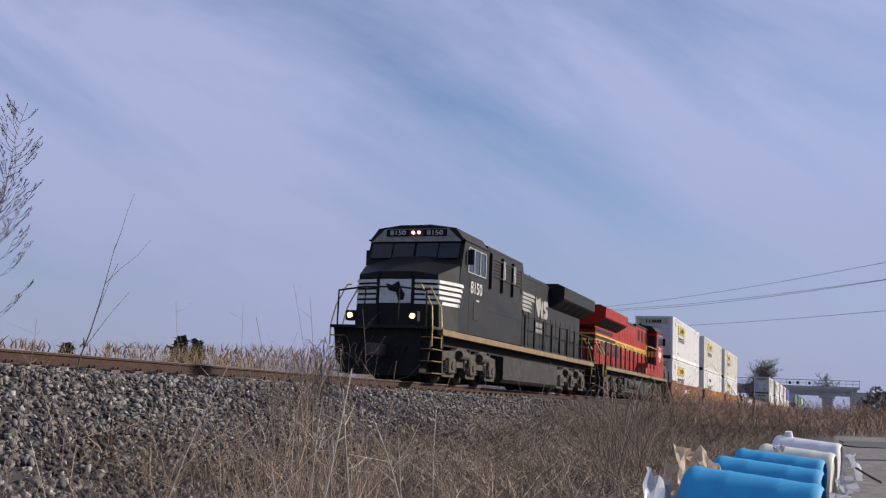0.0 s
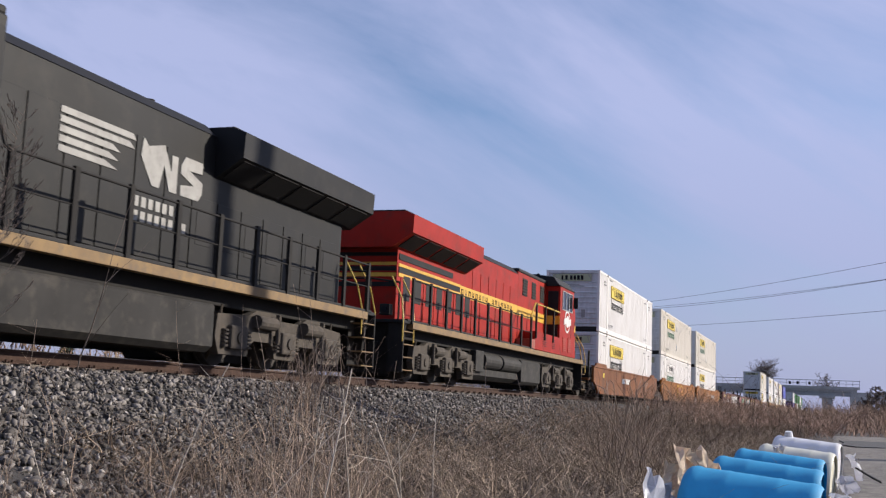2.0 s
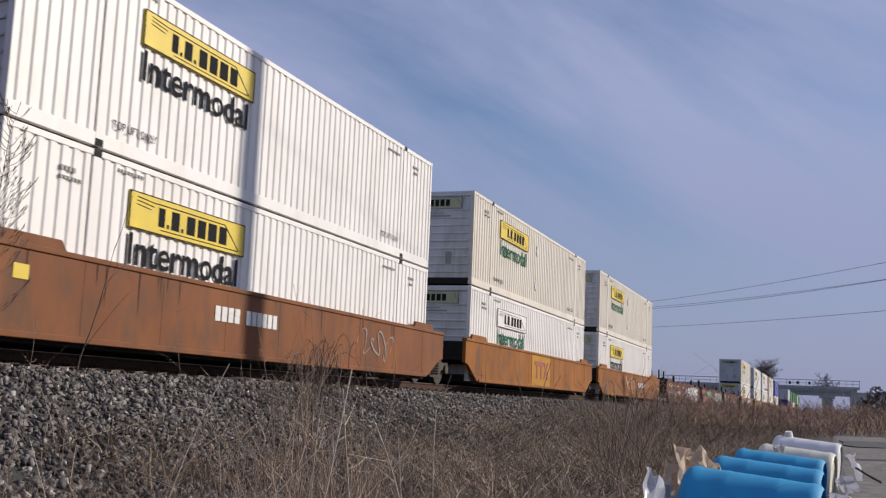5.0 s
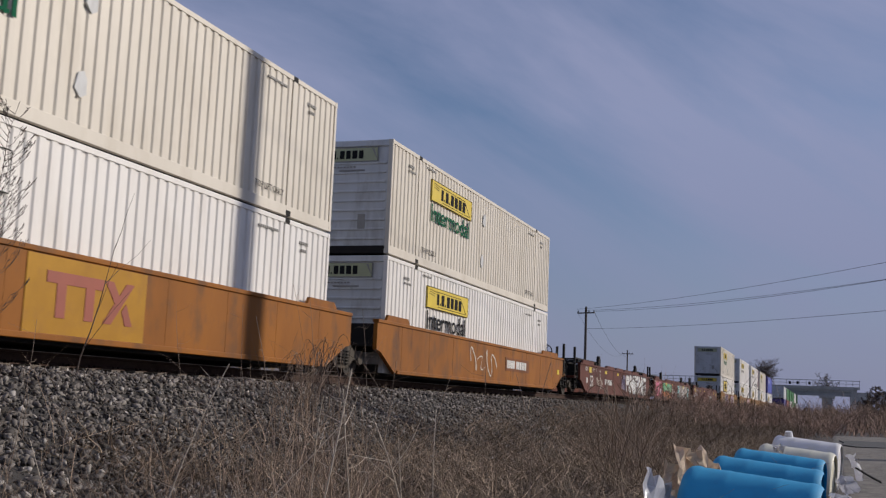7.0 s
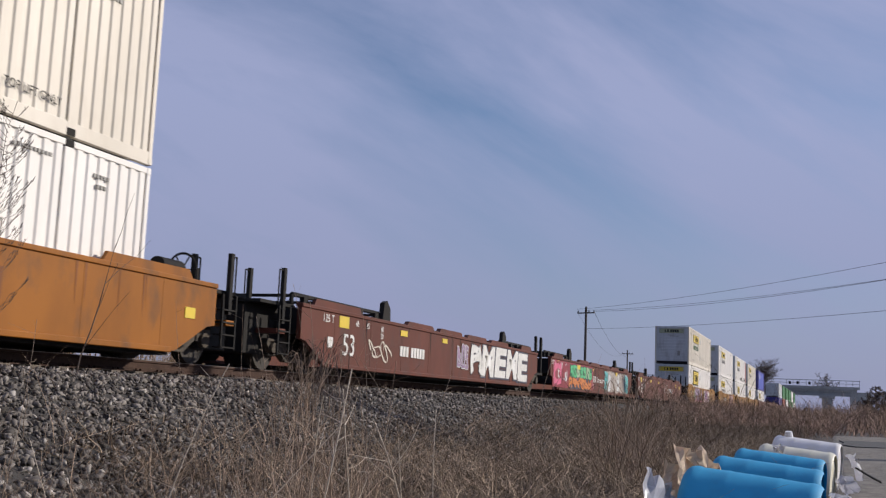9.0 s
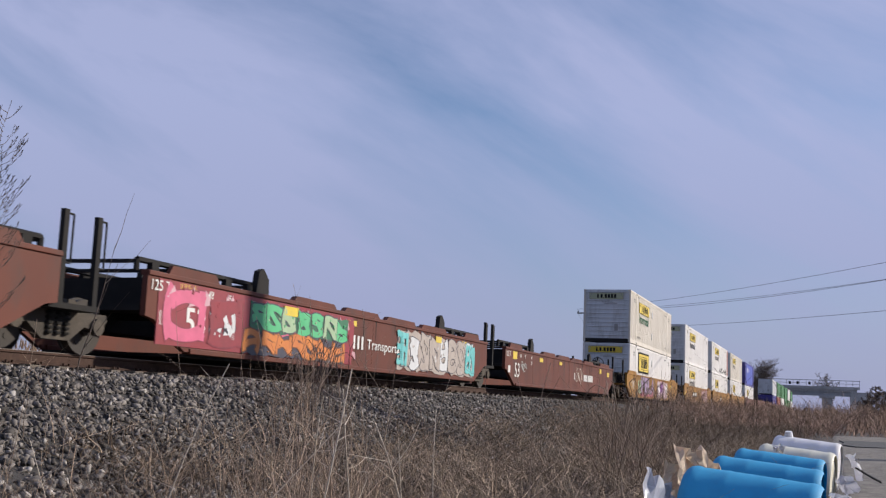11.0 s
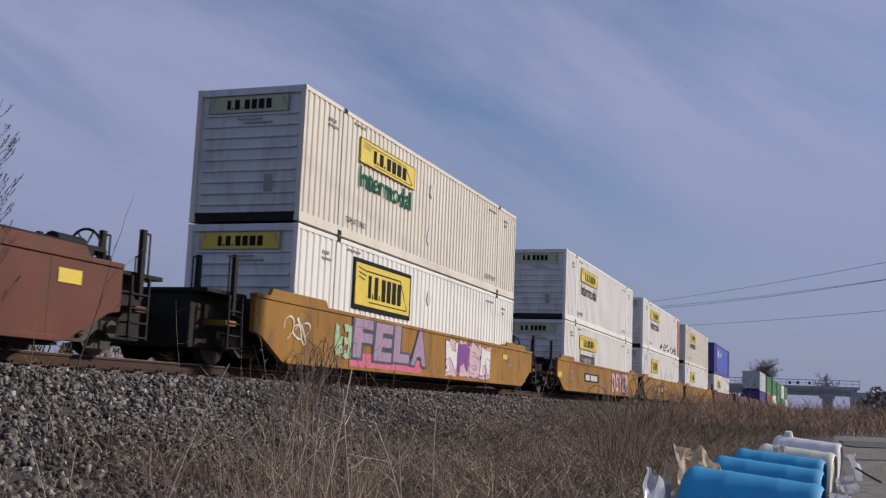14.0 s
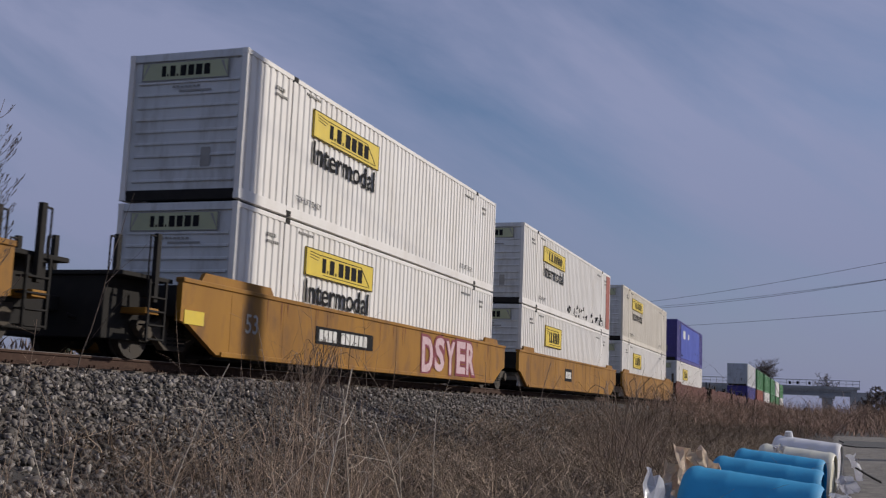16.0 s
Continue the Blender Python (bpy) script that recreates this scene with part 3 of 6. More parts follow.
def graffiti(seed, x0, x1, z0, z1, colours, letters, back=None, outline="ink", lift=0.0):
    """Layered painted shapes: a backing field, block letters of joined strokes, and an outline."""
    def make(car):
        r = random.Random(seed)
        y = -1.512 - lift
        if back:
            n = 26
            top, bot = [], []
            for i in range(n + 1):
                x = x0 + (x1 - x0) * i / n
                top.append((x, z1 - abs(r.gauss(0, 0.10)) * (z1 - z0)))
                bot.append((x, z0 + abs(r.gauss(0, 0.06)) * (z1 - z0)))
            bm = B()
            for i in range(n):
                prism(bm, [bot[i], bot[i + 1], top[i + 1], top[i]], y - 0.003, y + 0.02)
            part("painted_field", bm, back, car, "sprayed background field")
        w = (x1 - x0) / letters

        def ribbon(bm, pts, th, depth, grow=0.0):
            """A band of uneven width along a bent line."""
            n, prev = 7, None
            for k in range(n + 1):
                u = k / n
                q = [(1 - u) ** 2 * pts[0][i] + 2 * u * (1 - u) * pts[1][i] + u * u * pts[2][i] for i in (0, 1)]
                d = [2 * (1 - u) * (pts[1][i] - pts[0][i]) + 2 * u * (pts[2][i] - pts[1][i]) for i in (0, 1)]
                ln = math.hypot(*d) or 1
                nx, nz = -d[1] / ln, d[0] / ln
                t = th * (0.75 + 0.5 * abs(u - 0.5)) + grow
                if k in (0, n):
                    q = [q[i] + d[i] / ln * grow * (1 if k else -1) for i in (0, 1)]
                row = [(max(x0 - 0.1, min(x1 + 0.1, q[0] + e * nx * t)), max(z0 - 0.02, min(z1 + 0.04, q[1] + e * nz * t))) for e in (-1, 1)]
                cur = [bm.verts.new((a, y - depth, b)) for a, b in row]
                if prev:
                    bm.faces.new((prev[0], cur[0], cur[1], prev[1]))
                prev = cur

        for i in range(letters):
            a, b = x0 + i * w, x0 + (i + 1.0) * w
            lo, hi = z0 + (z1 - z0) * r.uniform(0.08, 0.18), z1 - (z1 - z0) * r.uniform(0.06, 0.18)
            th = min(w * 0.17, (z1 - z0) * 0.13)
            mid = (lo + hi) / 2
            j = lambda: r.uniform(-0.12, 0.12) * w
            kinds = r.sample([
                [(a + th + j(), lo), (a + th * 0.4 + j(), mid), (a + th * 1.4 + j(), hi)],
                [(b - th + j(), lo), (b + j(), mid), (b - th + j(), hi)],
                [(a + th, hi - th + j()), ((a + b) / 2, hi + j()), (b - th * 0.6, hi - th * 1.6)],
                [(a + th, mid + j()), ((a + b) / 2, mid + 0.5 * th), (b - th, mid + j())],
                [(a + th, lo + th), ((a + b) / 2, lo - th * 0.4), (b - th * 0.5, lo + th * 1.4)],
                [(a + th, hi - th), ((a + b) / 2 + j(), mid), (b - th, lo + th)]], 4)
            bm, bo = B(), B()
            for lev, st in enumerate(kinds):
                step = 0.0006 * lev + 0.006 * (i % 2)
                ribbon(bo, st, th, 0.004 + step, 0.024)
                ribbon(bm, st, th, 0.0068 + step)
            part("painted_outline", bo, outline, car)
            part("painted_letter", bm, colours[i % len(colours)], car, "sprayed bent letter")
            bm = B()
            for _ in range(3):
                x, z = r.uniform(a, b), r.uniform(lo, hi)
                t = th * r.uniform(0.15, 0.4)
                prism(bm, [(x - t, z - t * 0.4), (x + t * 0.3, z - t), (x + t, z + t * 0.5), (x - t * 0.2, z + t)], y - 0.018, y + 0.02)
            part("painted_highlight", bm, colours[(i + 1) % len(colours)], car)
    return make


def block_letters(text, x0, x1, z0, z1, fill, outline, seed, slant=0.0, fat=0.05, rim=0.045, lift=0.0):
    """Fat sprayed capitals: each a filled shape over its wider outline, leaning and uneven."""
    def make(car):
        r = random.Random(seed)
        w = (x1 - x0) / len(text)
        for i, ch in enumerate(text):
            sway, dz = r.uniform(-0.05, 0.05), r.uniform(-0.04, 0.04) * (z1 - z0)
            for bold, mt, dep, name in ((fat + rim, outline, 0.003, "painted_outline"), (fat, fill[i % len(fill)], 0.007, "painted_letter")):
                me = glyphs(ch, fat + rim)
                xs, ys = [v.co.x for v in me.vertices], [v.co.y for v in me.vertices]
                ax, ay, kx, ky = min(xs), min(ys), w * 1.06 / (max(xs) - min(xs)), (z1 - z0) / (max(ys) - min(ys))
                me = glyphs(ch, bold)
                for v in me.vertices:
                    u, q = (v.co.x - ax) * kx, (v.co.y - ay) * ky
                    v.co = (x0 + i * w + u + (slant + sway) * q, -1.512 - lift - dep - 0.0015 * (i % 2), z0 + q + dz)
                me.materials.append(M[mt])
                ob = new(name, me)
                ob.parent = car
    return make


def halo(seed, x0, x1, z0, z1, material, lift=0.0):
    """Spiky sprayed flames round a painted piece."""
    def make(car):
        r = random.Random(seed)
        n = 24
        for i in range(n):
            x = x0 + (x1 - x0) * (i + r.random()) / n
            up = r.random() < 0.6
            z = z1 if up else z0
            h = r.uniform(0.10, 0.26) * (1 if up else -1)
            bm = prism(B(), [(x - 0.14, z - h), (x + 0.14, z - h * 0.8), (x + r.uniform(-0.2, 0.2), z + h * 0.35)], -1.5135 - lift - 0.0006 * i / 2, -1.50)
            part("sprayed_spike", bm, material, car)
    return make


def well_car(label, paint, c, before, after, outer_front=False, outer_rear=False, empty=False, deco=(), wheel_rear=True, wheel_front=False):
    """One unit of a double-stack well car. c: its load starts here in train metres; x of the unit runs from -before to 16.15 + after."""
    car = thing("well_car", label, "rail car", "well cars of the train")
    x0, x1 = -before, 16.15 + after
    top = 1.36
    for out in (-1, 1):
        y0, y1 = sorted((out * 1.5, out * 1.40))
        cut = 1.3
        bm = B()
        prism(bm, [(x0 + cut * 0.9, 0.16), (x1 - cut * 0.9, 0.16), (x1 - 0.25, 0.62), (x1, 0.66), (x1, top - 0.02), (x0, top - 0.02), (x0, 0.66), (x0 + 0.25, 0.62)], y0, y1)
        side = part("side_sill", bm, paint, car, "deep painted steel side of the well")
        ya, yb = sorted((out * 1.53, out * 1.36))
        part("top_chord", box(B(), x0, x1, ya, yb, top - 0.06, top + 0.02, 0.012), paint, side)
        part("bottom_chord", box(B(), x0 + cut, x1 - cut, ya, yb, 0.13, 0.22, 0.012), paint, side)
        # raised end guards of the side
        for a, b in ((x0 + 0.1, 1.9), (14.4, x1 - 0.1)):
            bm = B()
            prism(bm, [(a + 0.5, top), (a + 0.62, top + 0.17), (b - 0.75, top + 0.17), (b - 0.6, top)], y0 + 0.03 * (out < 0), y1 - 0.03 * (out > 0))
            part("end_guard", bm, paint, side)
        n = 9
        for i in range(n):
            x = x0 + cut + 0.3 + (x1 - x0 - 2 * cut - 0.6) * i / (n - 1)
            part("weld_rib", box(B(), x - 0.012, x + 0.012, *sorted((out * 1.5035, out * 1.45)), 0.22, top - 0.06), paint, side)
    for x, sgn in ((x0, 1), (x1, -1)):
        part("end_bulkhead", box(B(), *sorted((x + sgn * 0.7, x + sgn * 0.8)), -1.4, 1.4, 0.62, top - 0.04), "dark", car)
        part("end_deck", box(B(), *sorted((x, x + sgn * 0.8)), -1.38, 1.38, 0.74, 0.84), "dark", car)
    part("centre_sill", box(B(), x0 + 0.2, x1 - 0.2, -0.45, 0.45, 0.42, 0.72), "dark", car)
    part("well_floor", box(B(), x0 + 1.2, x1 - 1.2, -1.39, 1.39, 0.02 + 0.06, 0.13), "dark", car)
    for flag, x, sgn in ((outer_front, x0, -1), (outer_rear, x1, 1)):
        if not flag:
            continue
        # coupler, deck platform, stanchions, brake wheel
        part("platform", box(B(), *sorted((x - sgn * 0.02, x + sgn * 1.35)), -1.3, 1.3, 1.26, 1.33, 0.01), "dark", car)
        # end framing as one solid dark block that closes the gap below the platform
        part("draft_frame", box(B(), *sorted((x - sgn * 0.02, x + sgn * 1.3)), -0.95, 0.95, 0.28, 1.26, 0.02), "dark", car, "dark end framing over the coupler")
        part("cross_sill", box(B(), *sorted((x + sgn * 0.5, x + sgn * 0.85)), -1.42, 1.42, 0.70, 0.80, 0.01), paint, car)
        part("coupler", box(B(), *sorted((x, x + sgn * 1.75)), -0.12, 0.12, 0.68, 0.92, 0.03), "dark", car)
        for y in (-1.38, -0.62, 0.62, 1.38):
            bm = B()
            box(bm, *sorted((x + sgn * 0.56, x + sgn * 0.66)), y - 0.04, y + 0.04, 0.9, 2.0)
            post = part("stanchion", bm, "dark", car)
            part("grab_loop", pipe(B(), [(x + sgn * 0.66, y, 1.95), (x + sgn * 0.80, y, 1.95), (x + sgn * 0.80, y, 1.2), (x + sgn * 0.66, y, 1.2)], 0.016), "dark", post)
        for k in range(4):
            part("step", box(B(), *sorted((x + sgn * 0.35, x + sgn * 0.78)), -1.45, -1.25, 0.30 + k * 0.22, 0.325 + k * 0.22), "dark", car)
        part("ladder_post", box(B(), *sorted((x + sgn * 0.78, x + sgn * 0.82)), -1.44, -1.40, 0.28, 1.25), "dark", car)
        part("ladder_post", box(B(), *sorted((x + sgn * 0.33, x + sgn * 0.37)), -1.44, -1.40, 0.28, 1.25), "dark", car)
        if sgn > 0:
            # hand brake: drum, bracket and spoked wheel
            part("brake_housing", rod(B(), (x - 0.75, -0.75, 1.62), (x - 0.1, -0.75, 1.62), 0.16, 14), "dark", car, "hand brake housing")
            part("brake_bracket", box(B(), x - 0.65, x - 0.2, -0.85, -0.65, 0.85, 1.62, 0.02), "dark", car)
            bm = B()
            ring = [(x + 0.02, -0.75 + 0.29 * math.cos(k * math.pi / 9), 1.64 + 0.29 * math.sin(k * math.pi / 9)) for k in range(19)]
            pipe(bm, ring, 0.022)
            for k in range(6):
                rod(bm, (x + 0.02, -0.75, 1.64), (x + 0.02, -0.75 + 0.28 * math.cos(k * math.pi / 3), 1.64 + 0.28 * math.sin(k * math.pi / 3)), 0.014, 5)
            part("brake_wheel", bm, "dark", car, "spoked hand brake wheel")
        for y in (-0.45, 0.45):
            bm = pipe(B(), [(x + sgn * 0.7, y, 0.75), (x + sgn * 1.1, y, 0.55), (x + sgn * 1.5, y, 0.62)], 0.03)
            part("air_hose", bm, "dark", car)
    if wheel_front:
        bogie(car, x0 - 0.15 if not outer_front else x0 + 0.55)
    if wheel_rear:
        bogie(car, x1 + 0.55 if not outer_rear else x1 - 0.55)
    if empty and not outer_rear:
        for dx in (0.1, 0.85):
            post = part("stanchion", box(B(), x1 + dx, x1 + dx + 0.10, -1.42, -1.34, 0.62, 2.0), "dark", car)
            part("grab_loop", pipe(B(), [(x1 + dx + 0.10, -1.38, 1.95), (x1 + dx + 0.24, -1.38, 1.95), (x1 + dx + 0.24, -1.38, 1.25), (x1 + dx + 0.10, -1.38, 1.25)], 0.016), "dark", post)
        part("joint_deck", box(B(), x1 - 0.1, x1 + 1.0, -1.44, -0.9, 0.60, 0.68), "dark", car)
    if empty:
        # open top: cross braces and latch brackets above the ends
        for a, b, k in ((x0 + 0.1, 3.0, 1), (13.2, x1 - 0.1, -1)):
            bm = B()
            for s in (-1, 1):
                pipe(bm, [(a, s * 1.2, top + 0.02), (a, s * 1.2, top + 0.20), (b, s * 1.2, top + 0.20), (b, s * 1.2, top)], 0.05)
                for i in range(5):
                    x = a + (b - a) * (i + 0.5) / 5
                    box(bm, x - 0.10, x + 0.10, s * 1.25 - 0.05, s * 1.25 + 0.05, top - 0.02, top + 0.18)
            for i in range(4):
                x = a + (b - a) * i / 3
                box(bm, x - 0.03, x + 0.03, -1.2, 1.2, top + 0.14, top + 0.20)
            part("top_brace", bm, "dark", car, "dark brace over the end of the well")
            xb = b if k > 0 else a
            for s in (-1, 1):
                bm = B()
                prism(bm, [(xb - 0.25, top + 0.02), (xb + 0.25, top + 0.02), (xb + 0.22, top + 0.34), (xb + 0.0, top + 0.52), (xb - 0.16, top + 0.46)], s * 1.3 - 0.06, s * 1.3 + 0.06)
                part("latch_bracket", bm, "dark", car)
        for x in (5.0, 7.4, 9.8, 12.2):
            bm = B()
            prism(bm, [(x - 1.0, top + 0.02), (x + 1.0, top + 0.02), (x + 0.85, top + 0.12), (x - 0.85, top + 0.12)], -1.52, -1.40)
            part("chord_pad", bm, paint, car)
    for d in deco:
        d(car)
    ride(car, c)
    return car


def bars(x, z, widths, height, material="white", y=-1.512):
    """Plain bars where a row of characters stands."""
    def make(car):
        xx = x
        for wd in widths:
            if wd > 0:
                part("marking", box(B(), xx, xx + wd * 0.78, y - 0.004, y + 0.02, z, z + height), material, car)
            xx += abs(wd)
    return make


def plate(x0, x1, z0, z1, material, y=-1.509, label=""):
    def make(car):
        part("panel", box(B(), x0, x1, y - 0.004, y + 0.02, z0, z1), material, car, label)
    return make


def words(text, x, z, height, width=None, material="white"):
    def make(car):
        lettering("lettering", text, x, -1.518, z, height, material, car, width=width)
    return make


# ---- locomotives ----
def cab_outline(z):
    return 1.5 if z < 3.3 else 1.5 - (z - 3.3) * 0.10


def c_truck(parent, x, wheels=True):
    """A three-axle locomotive truck about the middle x."""
    for s in (-1, 1):
        bm = B()
        prism(bm, [(x - 2.65, 0.50), (x - 2.6, 0.92), (x - 1.5, 0.97), (x - 1.2, 1.08), (x - 0.5, 1.08), (x - 0.2, 0.95), (x + 0.6, 0.95), (x + 0.9, 1.08), (x + 1.5, 1.08), (x + 1.8, 0.97), (x + 2.55, 0.92), (x + 2.65, 0.50),
                   (x + 2.5, 0.20), (x + 1.5, 0.20), (x + 1.42, 0.42), (x + 1.25, 0.50), (x + 0.65, 0.50), (x + 0.5, 0.42), (x + 0.42, 0.20), (x - 0.42, 0.20), (x - 0.5, 0.42), (x - 0.65, 0.50), (x - 1.25, 0.50), (x - 1.42, 0.42), (x - 1.5, 0.20), (x - 2.5, 0.20)], s * 1.12, s * 1.28)
        fr = part("truck_frame", bm, "under", parent, "dust-covered cast truck frame")
        for xx in (-1.95, 0.0, 1.95):
            bm = B()
            box(bm, x + xx - 0.30, x + xx + 0.30, s * 1.29 - 0.10, s * 1.29 + 0.10, 0.30, 0.74, 0.05)
            part("journal_box", bm, "under", fr)
            part("bearing_cap", rod(B(), (x + xx, s * 1.36, 0.52), (x + xx, s * 1.42, 0.52), 0.11, 14), "under", fr)
            for dx in (-0.42, 0.42):
                bm = B()
                for k in range(5):
                    rod(bm, (x + xx + dx, s * 1.30, 0.34 + k * 0.07), (x + xx + dx, s * 1.30, 0.375 + k * 0.07), 0.075, 9)
                part("spring", bm, "under", fr)
        for xx in (-1.0, 0.95):
            part("brake_cylinder", rod(B(), (x + xx - 0.35, s * 1.36, 0.86), (x + xx + 0.35, s * 1.36, 0.86), 0.13, 12), "under", fr)
            part("damper", rod(B(), (x + xx + 0.45, s * 1.40, 0.5), (x + xx + 0.45, s * 1.40, 1.05), 0.055, 8), "under", fr)
            part("sand_pipe", pipe(B(), [(x + xx * 2.35, s * 1.2, 1.1), (x + xx * 2.35, s * 1.15, 0.5), (x + xx * 2.2, s * 0.85, 0.12)], 0.03), "under", fr)
    part("gear_case", box(B(), x - 2.5, x + 2.5, -0.6, 0.6, 0.07, 0.62, 0.03), "dark", parent)
    part("truck_bolster", box(B(), x - 2.3, x + 2.3, -1.05, 1.05, 0.5, 0.95, 0.03), "dark", parent)
    for xx in (-1.4, 0.5, 1.5):
        part("traction_motor", box(B(), x + xx - 0.55, x + xx + 0.4, -0.62, 0.62, 0.16, 0.75, 0.06), "dark", parent)
    for xx in (-1.95, 0.0, 1.95):
        wheelset(parent, x + xx, 0.53)


def locomotive(name_label, paint, roof, scheme):
    """A modern six-axle road diesel. u runs from 0 at the front steps to 22.0 at the rear; the body is the same on both sides."""
    L = thing("locomotive", name_label, "locomotive", "locomotives of the train")
    stripe = "sill_gold"
    # frame and sills
    part("main_frame", box(B(), 0.7, 21.4, -1.2, 1.2, 1.05, 1.40, 0.02), "dark", L)
    for s in (-1, 1):
        ya, yb = sorted((s * 1.56, s * 1.40))
        part("side_sill", box(B(), 1.0, 21.3, ya, yb, 1.30, 1.47, 0.01), stripe, L, "dusty gold stripe along the sill")
        ya, yb = sorted((s * 1.52, s * 0.85))
        part("walkway", box(B(), 9.2, 21.6, ya, yb, 1.475, 1.53, 0.008), "black_roof", L)
    part("front_deck", box(B(), 0.25, 1.6, -1.5, 1.5, 1.42, 1.5, 0.01), "black_roof", L)
    part("rear_deck", box(B(), 21.0, 21.9, -1.5, 1.5, 1.42, 1.5, 0.01), "black_roof", L)
    # nose and cab
    ct = 4.22
    bm = B()
    def loft(sections):
        rings = [[bm.verts.new(v) for v in sec] for sec in sections]
        k = len(rings[0])
        for a, b in zip(rings, rings[1:]):
            for i in range(k):
                bm.faces.new((a[i], a[(i + 1) % k], b[(i + 1) % k], b[i]))
        bm.faces.new(rings[0][::-1])
        bm.faces.new(rings[-1])
    loft([[(1.25, -0.55, 1.5), (1.25, 0.55, 1.5), (1.25, 0.55, 3.10), (1.25, -0.55, 3.10)],
          [(1.42, -1.28, 1.5), (1.42, 1.28, 1.5), (1.42, 1.20, 3.02), (1.42, -1.20, 3.02)],
          [(2.45, -1.50, 1.5), (2.45, 1.50, 1.5), (2.45, 1.48, 3.40), (2.45, -1.48, 3.40)]])
    nose = part("nose", bm, paint, L, "blunt tapered nose")
    bm = B()
    prism(bm, [(1.25, 3.10), (2.62, 3.72), (2.7, 3.2), (1.3, 3.05)], -0.55, 0.55)
    for s in (-1, 1):
        v = [bm.verts.new(q) for q in ((1.25, s * 0.55, 3.10), (1.42, s * 1.20, 3.02), (2.45, s * 1.48, 3.40), (2.62, s * 0.55, 3.72))]
        bm.faces.new(v)
    part("nose_top", bm, "black" if scheme == "black" else paint, nose)
    # cab side profile with raked windscreen
    bm = B()
    prism(bm, [(2.45, 1.5), (5.2, 1.5), (5.2, ct), (3.05, ct), (2.80, ct - 0.06), (2.50, 3.30), (2.45, 3.2)], -1.5, 1.5)
    cab = part("cab", bm, paint, L, "wide cab")
    bm = B()
    prism(bm, [(-1.5, ct - 0.02), (1.5, ct - 0.02), (1.22, ct + 0.34), (0.5, ct + 0.44), (-0.5, ct + 0.44), (-1.22, ct + 0.34)], 2.72, 5.3, "x")
    part("cab_roof", bm, roof, cab, "low pitched cab roof")
    part("roof_edge", box(B(), 2.7, 5.3, -1.53, 1.53, ct - 0.03, ct + 0.02, 0.01), roof, cab)
    # windscreen: four panes in a raked band
    for ya, yb in ((-1.38, -0.74), (-0.70, -0.04), (0.04, 0.70), (0.74, 1.38)):
        bm = B()
        prism(bm, [(2.588, 3.64), (2.765, 4.10), (2.735, 4.12), (2.553, 3.65)], ya, yb)
        part("windscreen", bm, "glass", cab, "dark windscreen pane")
    for ya, yb in ((-0.95, -0.22), (0.22, 0.95)):
        part("number_board", box(B(), 2.66, 2.74, ya, yb, ct + 0.10, ct + 0.30), "ink", cab, "lit number board")
        lettering("number", "8150" if scheme == "black" else "5114", 2.652, yb - 0.12, ct + 0.13, 0.14, "white", cab, width=0.5, up=True)
    # wide pale band over the windscreen
    bm = B()
    prism(bm, [(-1.42, ct - 0.06), (1.42, ct - 0.06), (1.0, ct + 0.32), (-1.0, ct + 0.32)], 2.69, 2.75, "x")
    part("brow", bm, "brow_white" if scheme == "black" else paint, cab, "pale band above the windscreen")
    part("lamp_housing", box(B(), 2.655, 2.72, -0.2, 0.2, ct + 0.1, ct + 0.3, 0.01), "red_lens" if scheme == "black" else "dark", cab)
    for y in (-0.09, 0.09):
        part("headlight", rod(B(), (2.63, y, ct + 0.2), (2.72, y, ct + 0.2), 0.05, 14), "numlamp" if scheme == "black" else "glass", cab, "upper headlight")
    for k in range(5):
        part("roof_fitting", box(B(), 3.0 + k * 0.42, 3.22 + k * 0.42, -0.35 - 0.1 * (k % 2), -0.1, ct + 0.40, ct + 0.50, 0.02), "dark", cab)
    part("horn", rod(B(), (4.2, 0.3, ct + 0.52), (3.7, 0.3, ct + 0.52), 0.09, 10, 0.04), "dark", cab)
    for s in (-1, 1):
        y = s * 1.5
        yo, yi = s * 1.525, s * 1.46
        # side windows: frame and panes
        bm = B()
        for a, b, c1, d in ((3.10, 4.86, 4.03, 4.06), (3.10, 4.86, 3.30, 3.33), (3.10, 3.15, 3.30, 4.06), (4.81, 4.86, 3.30, 4.06), (3.67, 3.71, 3.32, 4.04), (4.23, 4.27, 3.32, 4.04)):
            box(bm, a, b, *sorted((yo, yi)), c1, d)
        wf = part("window_frame", bm, "window_grey", cab, "pale window frame")
        for a, b in ((3.14, 3.66), (3.72, 4.22), (4.28, 4.82)):
            part("side_window", box(B(), a, b, *sorted((s * 1.507, s * 1.47)), 3.34, 4.02), "glass", wf)
        part("mirror", box(B(), 2.98, 3.02, *sorted((s * 1.53, s * 1.72)), 3.5, 3.95, 0.01), "dark", cab)
        part("door_seam", box(B(), 3.30, 3.32, *sorted((s * 1.506, s * 1.45)), 1.6, 3.2), "black_roof", cab)
    # equipment body behind the cab: flush with it on the left flank, narrow on the right
    part("equipment_body", box(B(), 5.2, 9.35, -1.47, 0.92, 1.5, 4.27, 0.02), paint, L, "equipment compartment behind the cab")
    part("equipment_roof", box(B(), 5.2, 9.35, -1.45, 0.95, 4.26, 4.40, 0.04), roof, L)
    part("raised_walkway", box(B(), 5.2, 8.9, 0.90, 1.50, 1.5, 2.16, 0.01), paint, L, "raised side walkway with small vents")
